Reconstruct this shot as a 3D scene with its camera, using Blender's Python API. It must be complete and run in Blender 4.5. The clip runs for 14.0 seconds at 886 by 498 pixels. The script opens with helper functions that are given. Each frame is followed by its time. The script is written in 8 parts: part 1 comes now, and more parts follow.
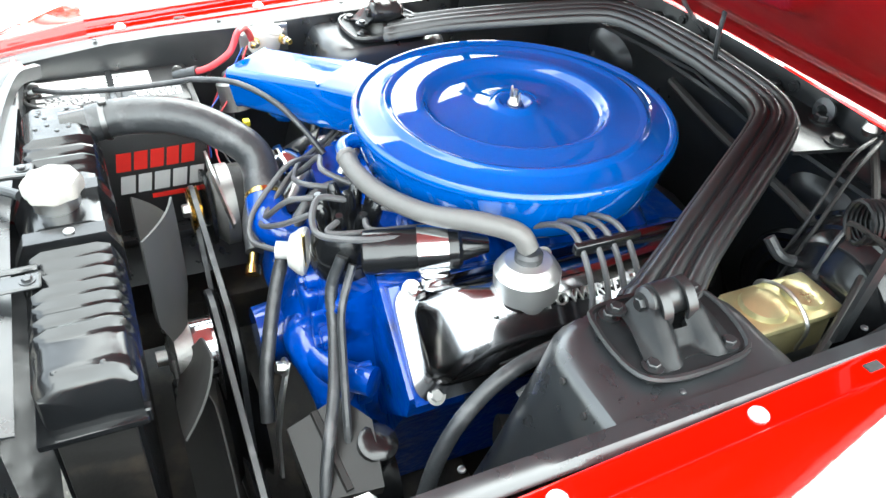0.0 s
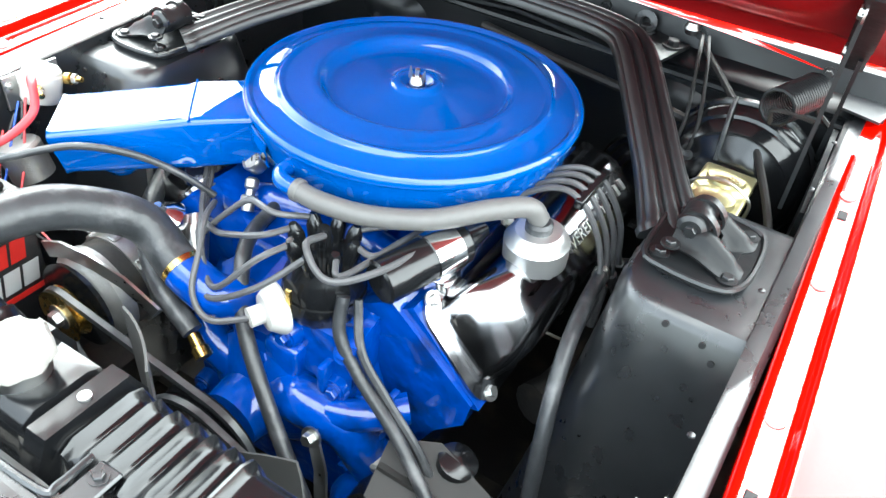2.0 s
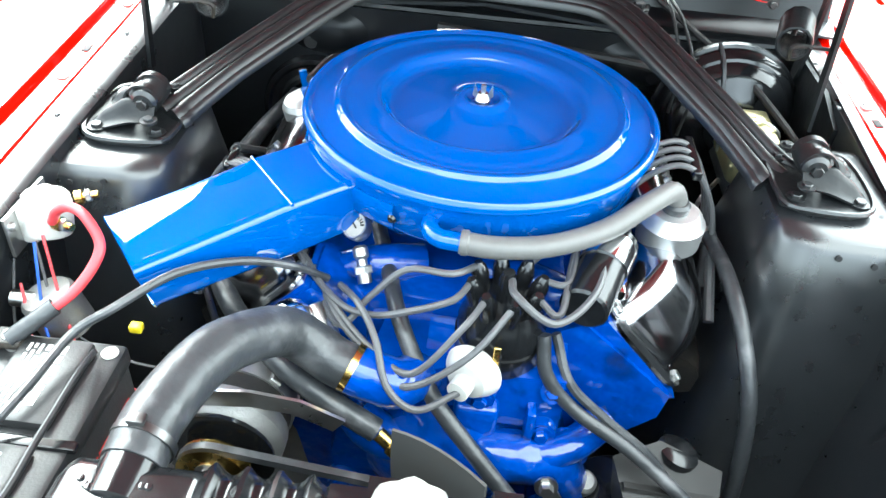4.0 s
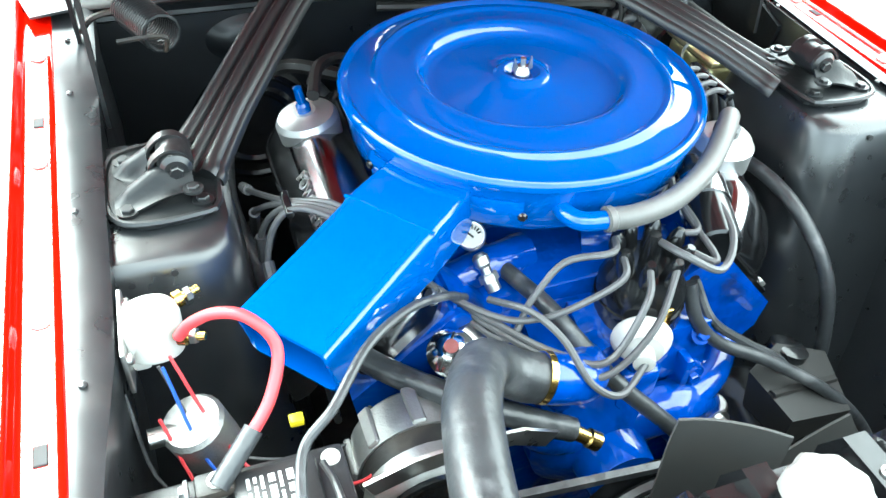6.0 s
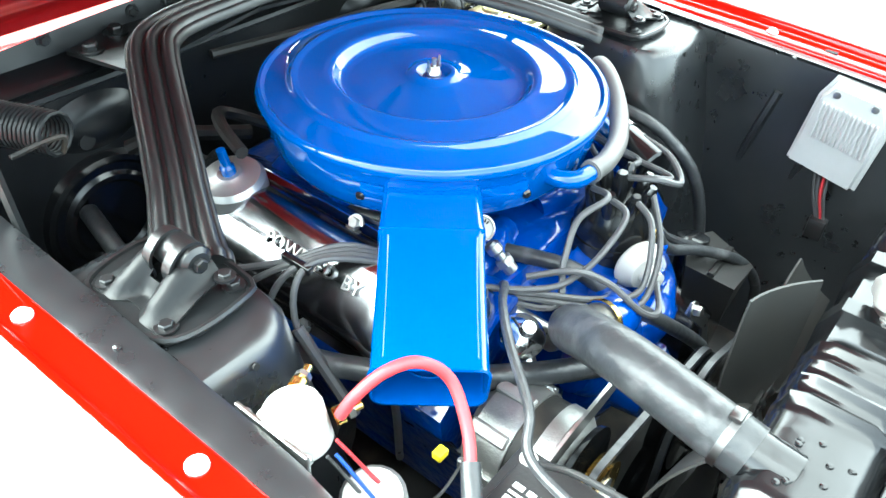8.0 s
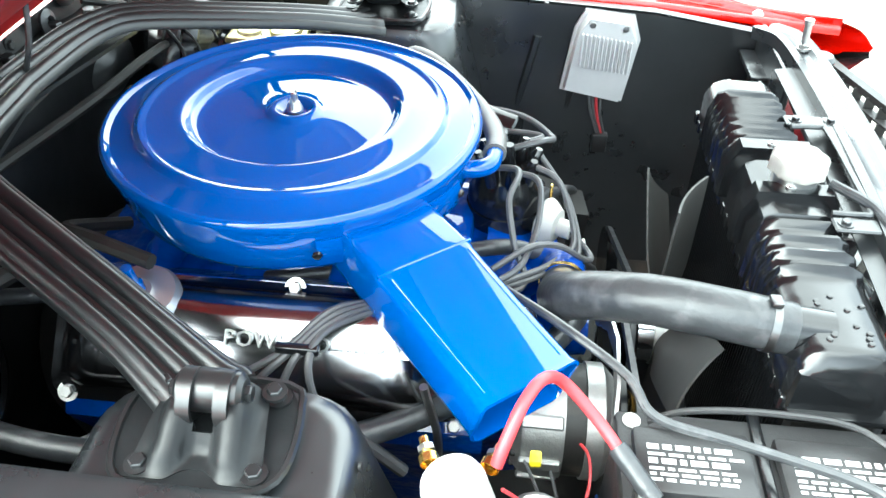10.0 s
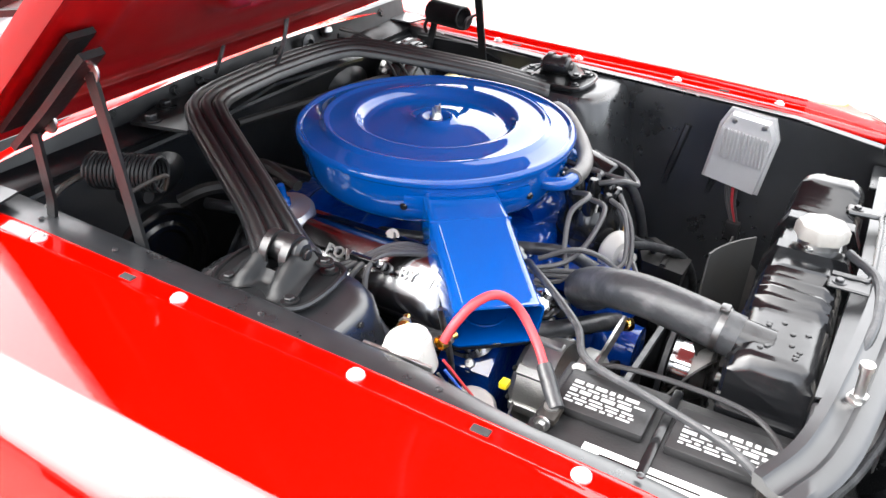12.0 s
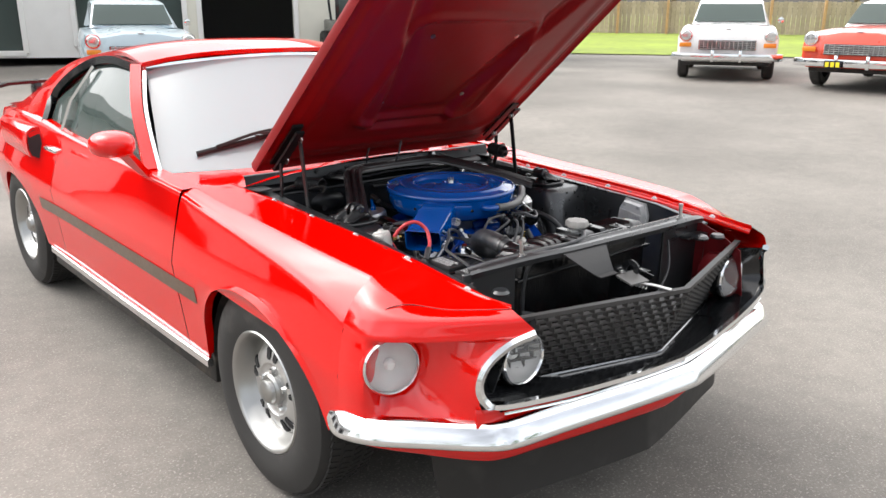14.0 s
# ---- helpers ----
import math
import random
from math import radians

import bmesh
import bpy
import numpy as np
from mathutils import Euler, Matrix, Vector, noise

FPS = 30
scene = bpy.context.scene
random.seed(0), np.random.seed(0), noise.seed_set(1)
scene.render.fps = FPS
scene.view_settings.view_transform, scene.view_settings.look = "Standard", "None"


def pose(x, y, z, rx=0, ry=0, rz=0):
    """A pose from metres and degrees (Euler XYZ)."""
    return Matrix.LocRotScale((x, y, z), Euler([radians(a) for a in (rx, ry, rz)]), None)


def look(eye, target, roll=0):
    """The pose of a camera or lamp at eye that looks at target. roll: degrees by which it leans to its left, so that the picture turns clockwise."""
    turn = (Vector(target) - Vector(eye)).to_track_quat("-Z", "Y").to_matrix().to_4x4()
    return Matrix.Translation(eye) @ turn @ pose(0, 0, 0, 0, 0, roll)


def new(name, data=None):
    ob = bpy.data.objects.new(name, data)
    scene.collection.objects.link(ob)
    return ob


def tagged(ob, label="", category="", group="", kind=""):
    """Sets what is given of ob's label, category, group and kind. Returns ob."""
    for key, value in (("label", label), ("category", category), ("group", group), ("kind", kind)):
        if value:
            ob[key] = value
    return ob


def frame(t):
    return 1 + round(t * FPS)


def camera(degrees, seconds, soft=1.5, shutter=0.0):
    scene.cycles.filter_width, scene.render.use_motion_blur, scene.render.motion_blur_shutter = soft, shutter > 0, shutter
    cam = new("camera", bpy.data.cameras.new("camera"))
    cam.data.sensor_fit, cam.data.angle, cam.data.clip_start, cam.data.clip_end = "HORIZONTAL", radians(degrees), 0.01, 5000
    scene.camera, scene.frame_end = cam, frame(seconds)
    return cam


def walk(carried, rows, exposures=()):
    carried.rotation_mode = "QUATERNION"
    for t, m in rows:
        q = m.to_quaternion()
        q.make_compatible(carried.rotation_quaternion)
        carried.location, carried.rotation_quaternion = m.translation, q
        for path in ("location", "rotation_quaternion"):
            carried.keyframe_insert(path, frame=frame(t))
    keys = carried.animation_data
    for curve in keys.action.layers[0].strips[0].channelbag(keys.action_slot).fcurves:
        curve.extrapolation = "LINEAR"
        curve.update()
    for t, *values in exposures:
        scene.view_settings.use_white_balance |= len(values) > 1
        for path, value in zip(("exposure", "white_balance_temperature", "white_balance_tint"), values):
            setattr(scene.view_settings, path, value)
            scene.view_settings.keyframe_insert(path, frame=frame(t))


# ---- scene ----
# ---- camera and its path ----
cam = camera(58.5, 14.0)
PATH = [
    (0, (-0.956, 0.482, 1.478), (0.464, -0.218, 0.256), 4.0),
    (0.5, (-0.876, 0.564, 1.473), (0.457, -0.243, 0.219), 4.7),
    (1, (-0.73, 0.622, 1.46), (0.453, -0.331, 0.159), 3.0),
    (1.5, (-0.645, 0.679, 1.453), (0.354, -0.478, 0.163), 5.0),
    (2, (-0.563, 0.814, 1.472), (0.161, -0.557, 0.209), 6.4),
    (2.5, (-0.463, 0.926, 1.477), (0.09, -0.555, 0.252), 6.7),
    (3, (-0.31, 0.923, 1.453), (0.153, -0.574, 0.209), 5.3),
    (3.2, (-0.243, 0.907, 1.45), (0.162, -0.59, 0.187), 4.7),
    (5.3, (0.267, 0.919, 1.454), (-0.135, -0.598, 0.215), 5.1),
    (5.5, (0.311, 0.885, 1.442), (-0.084, -0.611, 0.175), 3.6),
    (6, (0.428, 0.781, 1.443), (-0.123, -0.621, 0.128), 3.3),
    (6.5, (0.509, 0.737, 1.451), (-0.247, -0.595, 0.165), 5.1),
    (7, (0.662, 0.683, 1.456), (-0.327, -0.507, 0.188), 4.0),
    (7.5, (0.776, 0.64, 1.448), (-0.376, -0.444, 0.223), 3.8),
    (8, (0.789, 0.556, 1.431), (-0.45, -0.388, 0.176), 2.8),
    (8.5, (0.779, 0.451, 1.456), (-0.551, -0.231, 0.128), 3.1),
    (8.7, (0.791, 0.409, 1.449), (-0.597, -0.177, 0.134), 3.3),
    (10.8, (0.957, 0.145, 1.441), (-0.633, 0.147, 0.228), 1.7),
    (11, (0.972, 0.144, 1.444), (-0.632, 0.16, 0.249), 2.3),
    (11.5, (1.014, 0.218, 1.477), (-0.583, 0.021, 0.289), 3.0),
    (12, (1.145, 0.57, 1.443), (-0.362, -0.255, 0.42), 2.0),
    (12.5, (1.341, 0.923, 1.492), (-0.063, -0.232, 0.657), -0.1),
    (13, (1.569, 1.342, 1.539), (0.248, 0.051, 0.772), -0.3),
    (13.5, (1.723, 1.754, 1.539), (0.486, 0.34, 0.853), 1.2),
    (14, (1.925, 2.191, 1.557), (0.698, 0.721, 0.98), 0.3),
]
walk(cam, [(t, look(eye, target, roll)) for t, eye, target, roll in PATH],
     exposures=[(0.0, 3.25, 6250, 0), (3.0, 3.38, 6000, -2), (6.5, 3.50, 5850, -10), (8.7, 3.45, 5950, -8), (11.0, 3.0, 6100, 2), (11.5, 2.8, 6450, 10), (12.3, 2.4, 6500, 10), (12.6, 2.2), (13.2, 1.75), (13.7, 1.35), (14.0, 1.15)])

# ---- sky and sun ----
world = bpy.data.worlds.new("sky")
scene.world = world
world.use_nodes = True
wn, wl = world.node_tree.nodes, world.node_tree.links
sky = wn.new("ShaderNodeTexSky")
sky.sky_type, sky.sun_disc = "NISHITA", False
sky.sun_elevation, sky.sun_rotation = radians(52), radians(150)
sky.air_density, sky.dust_density, sky.ozone_density = 1.0, 4.0, 1.0
soft_sky = wn.new("ShaderNodeHueSaturation")
soft_sky.inputs["Saturation"].default_value = 0.25
wl.new(sky.outputs[0], soft_sky.inputs["Color"])
cloud_co = wn.new("ShaderNodeTexCoord")
cloud = wn.new("ShaderNodeTexNoise")
cloud.inputs["Scale"].default_value, cloud.inputs["Detail"].default_value = 2.2, 5
wl.new(cloud_co.outputs["Generated"], cloud.inputs["Vector"])
cloud_ramp = wn.new("ShaderNodeMapRange")
for k, v in (("From Min", 0.35), ("From Max", 0.65), ("To Min", 0.75), ("To Max", 1.5)):
    cloud_ramp.inputs[k].default_value = v
wl.new(cloud.outputs[0], cloud_ramp.inputs[0])
cloud_mix = wn.new("ShaderNodeVectorMath")
cloud_mix.operation = "SCALE"
wl.new(soft_sky.outputs[0], cloud_mix.inputs[0])
wl.new(cloud_ramp.outputs[0], cloud_mix.inputs["Scale"])
wl.new(cloud_mix.outputs[0], wn["Background"].inputs["Color"])
wn["Background"].inputs["Strength"].default_value = 0.15
sun = new("sun", bpy.data.lights.new("sun", "SUN"))
sun.data.energy, sun.data.angle, sun.data.color = 1.5, radians(150), (1.0, 0.96, 0.9)
sun.matrix_world = look((-3, -4, 7), (0, 0, 0))


# ---- materials ----
def material(name, colour, rough=0.5, metal=0.0, coat=0.0, grain=0.06, scale=60, bump=0.0, bump_scale=200, spots=None, rough_var=0.08, island=0.0, spec=0.5, wave=0.0, wave_scale=9, patch=0.0, gloss=1.5):
    """Surface with two scales of colour variation, uneven gloss and fine relief."""
    m = bpy.data.materials.new(name)
    m.use_nodes = True
    n, l = m.node_tree.nodes, m.node_tree.links
    b = n["Principled BSDF"]
    b.inputs["Metallic"].default_value = metal
    b.inputs["Specular IOR Level"].default_value = spec
    b.inputs["Coat Weight"].default_value = coat
    b.inputs["Coat Roughness"].default_value = 0.03
    b.inputs["Coat IOR"].default_value = gloss
    co = n.new("ShaderNodeTexCoord")
    big, fine = n.new("ShaderNodeTexNoise"), n.new("ShaderNodeTexNoise")
    big.inputs["Scale"].default_value, big.inputs["Detail"].default_value = scale * 0.12, 4
    fine.inputs["Scale"].default_value, fine.inputs["Detail"].default_value = scale, 6
    l.new(co.outputs["Object"], big.inputs["Vector"]), l.new(co.outputs["Object"], fine.inputs["Vector"])
    add = n.new("ShaderNodeMath")
    add.operation = "MULTIPLY_ADD"
    add.inputs[1].default_value = 0.5
    half = n.new("ShaderNodeMath")
    half.operation = "MULTIPLY"
    half.inputs[1].default_value = 0.5
    l.new(big.outputs[0], half.inputs[0]), l.new(fine.outputs[0], add.inputs[0]), l.new(half.outputs[0], add.inputs[2])
    ramp = n.new("ShaderNodeMapRange")
    for k, v in (("From Min", 0.3), ("From Max", 0.7), ("To Min", 1 - grain), ("To Max", 1 + grain)):
        ramp.inputs[k].default_value = v
    l.new(add.outputs[0], ramp.inputs[0])
    tint = n.new("ShaderNodeVectorMath")
    tint.operation = "SCALE"
    tint.inputs[0].default_value = colour
    l.new(ramp.outputs[0], tint.inputs["Scale"])
    out = tint.outputs[0]
    if island:
        info = n.new("ShaderNodeObjectInfo")
        var = n.new("ShaderNodeMapRange")
        var.inputs["To Min"].default_value, var.inputs["To Max"].default_value = 1 - island, 1 + island
        l.new(info.outputs["Random"], var.inputs[0])
        t2 = n.new("ShaderNodeVectorMath")
        t2.operation = "SCALE"
        l.new(out, t2.inputs[0]), l.new(var.outputs[0], t2.inputs["Scale"])
        out = t2.outputs[0]
    if patch:
        pn = n.new("ShaderNodeTexNoise")
        pn.inputs["Scale"].default_value, pn.inputs["Detail"].default_value = 0.45, 5
        l.new(co.outputs["Object"], pn.inputs["Vector"])
        pr = n.new("ShaderNodeMapRange")
        for k, v in (("From Min", 0.35), ("From Max", 0.65), ("To Min", 1 - patch), ("To Max", 1 + patch)):
            pr.inputs[k].default_value = v
        t3 = n.new("ShaderNodeVectorMath")
        t3.operation = "SCALE"
        l.new(pn.outputs[0], pr.inputs[0]), l.new(out, t3.inputs[0]), l.new(pr.outputs[0], t3.inputs["Scale"])
        out = t3.outputs[0]
    if spots:
        colour2, low, high, sscale = spots
        sp = n.new("ShaderNodeTexNoise")
        sp.inputs["Scale"].default_value, sp.inputs["Detail"].default_value = sscale, 8
        l.new(co.outputs["Object"], sp.inputs["Vector"])
        sr = n.new("ShaderNodeMapRange")
        sr.inputs["From Min"].default_value, sr.inputs["From Max"].default_value = low, high
        l.new(sp.outputs[0], sr.inputs[0])
        mix = n.new("ShaderNodeMix")
        mix.data_type = "RGBA"
        mix.inputs["B"].default_value = (*colour2, 1)
        l.new(sr.outputs[0], mix.inputs["Factor"]), l.new(out, mix.inputs["A"])
        out = mix.outputs["Result"]
    l.new(out, b.inputs["Base Color"])
    rr = n.new("ShaderNodeMapRange")
    for k, v in (("From Min", 0.3), ("From Max", 0.7), ("To Min", max(0.0, rough - rough_var)), ("To Max", rough + rough_var)):
        rr.inputs[k].default_value = v
    l.new(add.outputs[0], rr.inputs[0]), l.new(rr.outputs[0], b.inputs["Roughness"])
    last = None
    if wave:
        wv = n.new("ShaderNodeTexNoise")
        wv.inputs["Scale"].default_value, wv.inputs["Detail"].default_value = wave_scale, 2
        l.new(co.outputs["Object"], wv.inputs["Vector"])
        last = n.new("ShaderNodeBump")
        last.inputs["Strength"].default_value, last.inputs["Distance"].default_value = wave, 0.02
        l.new(wv.outputs[0], last.inputs["Height"]), l.new(last.outputs[0], b.inputs["Normal"])
    if bump:
        bn = n.new("ShaderNodeTexNoise")
        bn.inputs["Scale"].default_value, bn.inputs["Detail"].default_value = bump_scale, 3
        l.new(co.outputs["Object"], bn.inputs["Vector"])
        bp = n.new("ShaderNodeBump")
        bp.inputs["Strength"].default_value, bp.inputs["Distance"].default_value = bump, 0.002
        if last is not None:
            l.new(last.outputs[0], bp.inputs["Normal"])
        l.new(bn.outputs[0], bp.inputs["Height"]), l.new(bp.outputs[0], b.inputs["Normal"])
    return m


def glass(name, colour, rough=0.02, clear=0.6, ior=1.5):
    m = bpy.data.materials.new(name)
    m.use_nodes = True
    n, l = m.node_tree.nodes, m.node_tree.links
    b = n["Principled BSDF"]
    b.inputs["Base Color"].default_value = (*colour, 1)
    b.inputs["Roughness"].default_value = rough
    b.inputs["IOR"].default_value = ior
    b.inputs["Transmission Weight"].default_value = clear
    return m


RED = material("red_paint", (0.66, 0.001, 0.0), 0.6, coat=1.0, grain=0.03, scale=8, rough_var=0.03, spec=0.0, gloss=1.62, wave=0.02, wave_scale=5)
# same red made darker: shade under the raised hood is in the colour
RED_UNDERSHADE = material("red_paint_underside_shade", (0.205, 0.0016, 0.0032), 0.36, spec=0.45, grain=0.08, scale=14, rough_var=0.05, wave=0.05, wave_scale=12)
# red paint darkened to carry the shade inside the nose
RED_SHADE = material("shaded_red_paint", (0.13, 0.003, 0.006), 0.45, spec=0.35, grain=0.15, scale=20, wave=0.05)
BLACK = material("satin_black_paint", (0.015, 0.0165, 0.0185), 0.31, spec=1.0, wave=0.12, grain=0.3, scale=30, bump=0.06, bump_scale=60, spots=((0.035, 0.034, 0.033), 0.64, 0.8, 9))
TRIM = material("gloss_black_paint", (0.007, 0.0075, 0.0085), 0.19, spec=0.65, wave=0.12, wave_scale=14, grain=0.25, scale=30, bump=0.05, bump_scale=50, spots=((0.03, 0.03, 0.03), 0.66, 0.8, 16))
BRACE = material("brace_black_paint", (0.010, 0.011, 0.012), 0.37, spec=0.75, wave=0.05, grain=0.25, scale=30, bump=0.05, bump_scale=80)
BLUE = material("blue_air_cleaner_paint", (0.0, 0.070, 0.33), 0.5, coat=1.0, spec=0.0, grain=0.05, scale=10, rough_var=0.04, gloss=1.65, wave=0.03, wave_scale=14)
ENGINE_BLUE = material("blue_engine_paint", (0.0, 0.045, 0.31), 0.35, coat=1.0, spec=0.1, grain=0.25, scale=40, wave=0.4, wave_scale=30, bump=0.3, bump_scale=90, gloss=1.6, spots=((0.004, 0.012, 0.06), 0.56, 0.72, 14))
CHROME = material("chrome", (0.84, 0.85, 0.86), 0.11, metal=1.0, grain=0.03, scale=20, rough_var=0.04)
POLISHED = material("polished_wheel_metal", (0.42, 0.42, 0.41), 0.34, metal=1.0, grain=0.05, scale=20)
RIMSILVER = material("satin_silver_paint", (0.60, 0.60, 0.59), 0.42, metal=0.9, grain=0.06, scale=30)
DULLBLACK = material("dull_black_plastic", (0.013, 0.0125, 0.012), 0.55, grain=0.2, scale=20, spots=((0.03, 0.028, 0.027), 0.58, 0.8, 8))
COVERCHROME = material("worn_chrome", (0.33, 0.33, 0.34), 0.16, metal=1.0, grain=0.1, scale=25, rough_var=0.07)
STEEL = material("zinc_steel", (0.5, 0.5, 0.49), 0.35, metal=1.0, grain=0.15, scale=60, rough_var=0.12)
ALLOY = material("cast_aluminium", (0.40, 0.40, 0.39), 0.45, metal=0.9, grain=0.15, scale=80, bump=0.3, bump_scale=300)
RUBBER = material("hose_rubber", (0.030, 0.032, 0.035), 0.38, spec=0.6, grain=0.3, scale=60, bump=0.15, bump_scale=250, spots=((0.13, 0.13, 0.135), 0.55, 0.8, 22), wave=0.12, wave_scale=40)
GREYHOSE = material("grey_vent_hose", (0.12, 0.117, 0.113), 0.45, grain=0.15, scale=60, bump=0.1, bump_scale=250)
FIREWALL = material("gloss_black_bulkhead_paint", (0.006, 0.0068, 0.008), 0.34, spec=0.42, wave=0.2, wave_scale=10, grain=0.2, scale=30, bump=0.05, bump_scale=60)
SADDLE = material("worn_black_casting", (0.011, 0.012, 0.013), 0.40, spec=0.24, wave=0.05, wave_scale=40, grain=0.3, scale=40, bump=0.15, bump_scale=120)
CLAMP = material("dull_clamp_steel", (0.16, 0.16, 0.16), 0.4, metal=1.0, grain=0.15, scale=60)
LEAD = material("ignition_lead_rubber", (0.075, 0.075, 0.078), 0.4, grain=0.2, scale=80)
TYRE = material("tyre_rubber", (0.022, 0.021, 0.02), 0.7, grain=0.25, scale=30, bump=0.25, bump_scale=150, spots=((0.06, 0.055, 0.05), 0.55, 0.75, 6))
PLASTIC = material("black_battery_plastic", (0.02, 0.02, 0.021), 0.4, grain=0.15, scale=50, bump=0.15, bump_scale=300)
WHITE = material("white_plastic", (0.50, 0.49, 0.46), 0.4, grain=0.04, scale=40)
CAPGREY = material("pale_cap_plastic", (0.30, 0.29, 0.27), 0.45, grain=0.08, scale=60, bump=0.2, bump_scale=200)
SILVER = material("silver_box_paint", (0.58, 0.58, 0.58), 0.45, metal=0.25, grain=0.06, scale=40, rough_var=0.1)
BRASS = material("brass", (0.75, 0.52, 0.16), 0.25, metal=1.0, grain=0.12, scale=60)
YELLOWZINC = material("yellow_zinc", (0.72, 0.66, 0.36), 0.3, metal=0.85, grain=0.2, scale=30)
REDCABLE = material("red_cable_rubber", (0.55, 0.045, 0.055), 0.4, grain=0.05, scale=60)
BLUECABLE = material("blue_wire", (0.02, 0.08, 0.4), 0.4, grain=0.05, scale=60)
YELLOW = material("yellow_connector", (0.8, 0.65, 0.02), 0.4, grain=0.05, scale=60)
DARK = material("dark_greasy_metal", (0.011, 0.0105, 0.010), 0.55, grain=0.3, scale=40, bump=0.3, bump_scale=120, spots=((0.05, 0.04, 0.03), 0.5, 0.7, 15))
FANGREY = material("grey_fan_blade", (0.055, 0.055, 0.054), 0.6, grain=0.15, scale=30, metal=0.2, spots=((0.06, 0.057, 0.053), 0.5, 0.75, 12))
MESHGREY = material("dull_grille_plastic", (0.035, 0.034, 0.034), 0.5, grain=0.2, scale=40, bump=0.1, bump_scale=200)
GREYPAPER = material("pale_label", (0.72, 0.73, 0.72), 0.5, grain=0.05, scale=40)
REDPRINT = material("red_print", (0.6, 0.02, 0.015), 0.45, grain=0.05, scale=40)
GREYPRINT = material("grey_print", (0.5, 0.5, 0.5), 0.45, grain=0.05, scale=40)
WINDOW = glass("tinted_glass", (0.10, 0.13, 0.12), 0.02, 0.4, 1.28)
# pale base colour stands in for the sky reflected in the windscreen
SCREEN = glass("pale_sky_windscreen", (0.54, 0.59, 0.61), 0.02, 0.5, 1.7)
LENS = glass("lamp_lens", (0.95, 0.95, 0.94), 0.10, 0.90, 1.2)
AMBER = material("amber_lens", (0.7, 0.22, 0.02), 0.2, grain=0.05)
OLIVE = material("dark_side_stripe", (0.09, 0.045, 0.02), 0.4, coat=0.5, grain=0.1)
ASPHALT = material("asphalt", (0.165, 0.152, 0.135), 0.85, patch=0.22, grain=0.22, scale=70, bump=0.8, bump_scale=130, spots=((0.30, 0.28, 0.25), 0.56, 0.7, 110))
GRASS = material("grass", (0.20, 0.26, 0.03), 0.9, grain=0.35, scale=3, bump=0.6, bump_scale=20)
FENCE = material("weathered_fence_wood", (0.42, 0.34, 0.26), 0.8, grain=0.2, scale=8, island=0.15)
POSTWOOD = material("fence_post_wood", (0.5, 0.3, 0.15), 0.8, grain=0.2, scale=8)
PLASTER = material("cream_wall", (0.74, 0.72, 0.62), 0.8, grain=0.05, scale=3, bump=0.2)
WHITEWALL = material("white_wall", (0.78, 0.77, 0.74), 0.8, grain=0.05, scale=3, bump=0.2)
# near-black for dark cabin trim, and for painted shade in holes and rooms
INTERIOR = material("dark_trim_and_hole_shade", (0.014, 0.014, 0.015), 0.7, grain=0.2, scale=10)
WHITECAR = material("white_car_paint", (0.78, 0.78, 0.77), 0.3, coat=0.8, grain=0.03, scale=8)
BLUECAR = material("pale_blue_car_paint", (0.45, 0.55, 0.6), 0.3, coat=0.8, grain=0.03, scale=8)
ORANGECAR = material("orange_red_car_paint", (0.65, 0.06, 0.025), 0.3, coat=0.8, grain=0.03, scale=8)
LEAF = material("tree_leaves", (0.05, 0.10, 0.025), 0.7, grain=0.4, scale=6)
BARK = material("bark", (0.12, 0.09, 0.06), 0.9, grain=0.3, scale=20)


# ---- builders ----
def finish(bm, smooth=True, angle=32):
    bmesh.ops.recalc_face_normals(bm, faces=bm.faces[:])
    if smooth:
        lim = radians(angle)
        for f in bm.faces:
            f.smooth = True
        for e in bm.edges:
            e.smooth = not (len(e.link_faces) == 2 and e.calc_face_angle(0) > lim)
    return bm


def thing(name, label, category, group="", kind="", at=(0, 0, 0)):
    ob = new(name)
    ob.empty_display_size = 0.05
    ob.location = at
    return tagged(ob, label, category, group, kind)


# how the car body and the engine bay sit in the world
BODY = Matrix.Translation((-0.010, 0.006, 0)) @ Matrix.Rotation(radians(1.3), 4, "Z")
BAY = Matrix.Translation((-0.013, -0.087, 0.938)) @ Matrix.Diagonal((1.035, 1.035, 1.035, 1)) @ Matrix.Translation((0.013, 0.087, -0.938))
WORLD = Matrix.Identity(4)
SEAT = WORLD


def part(name, bm, mat, parent=None, label="", smooth=True, angle=32):
    bmesh.ops.transform(bm, matrix=SEAT, verts=bm.verts[:])
    finish(bm, smooth, angle)
    me = bpy.data.meshes.new(name)
    bm.to_mesh(me)
    bm.free()
    me.materials.append(mat)
    ob = new(name, me)
    if parent is not None:
        base = parent
        off = Vector((0, 0, 0))
        while base is not None:
            off += base.location
            base = base.parent
        ob.parent = parent
        ob.location = -off
    if label:
        ob["label"] = label
    return ob


def solo(name, bm, mat, label, category, group="", kind="", smooth=True, angle=32):
    return tagged(part(name, bm, mat, None, "", smooth, angle), label, category, group, kind)


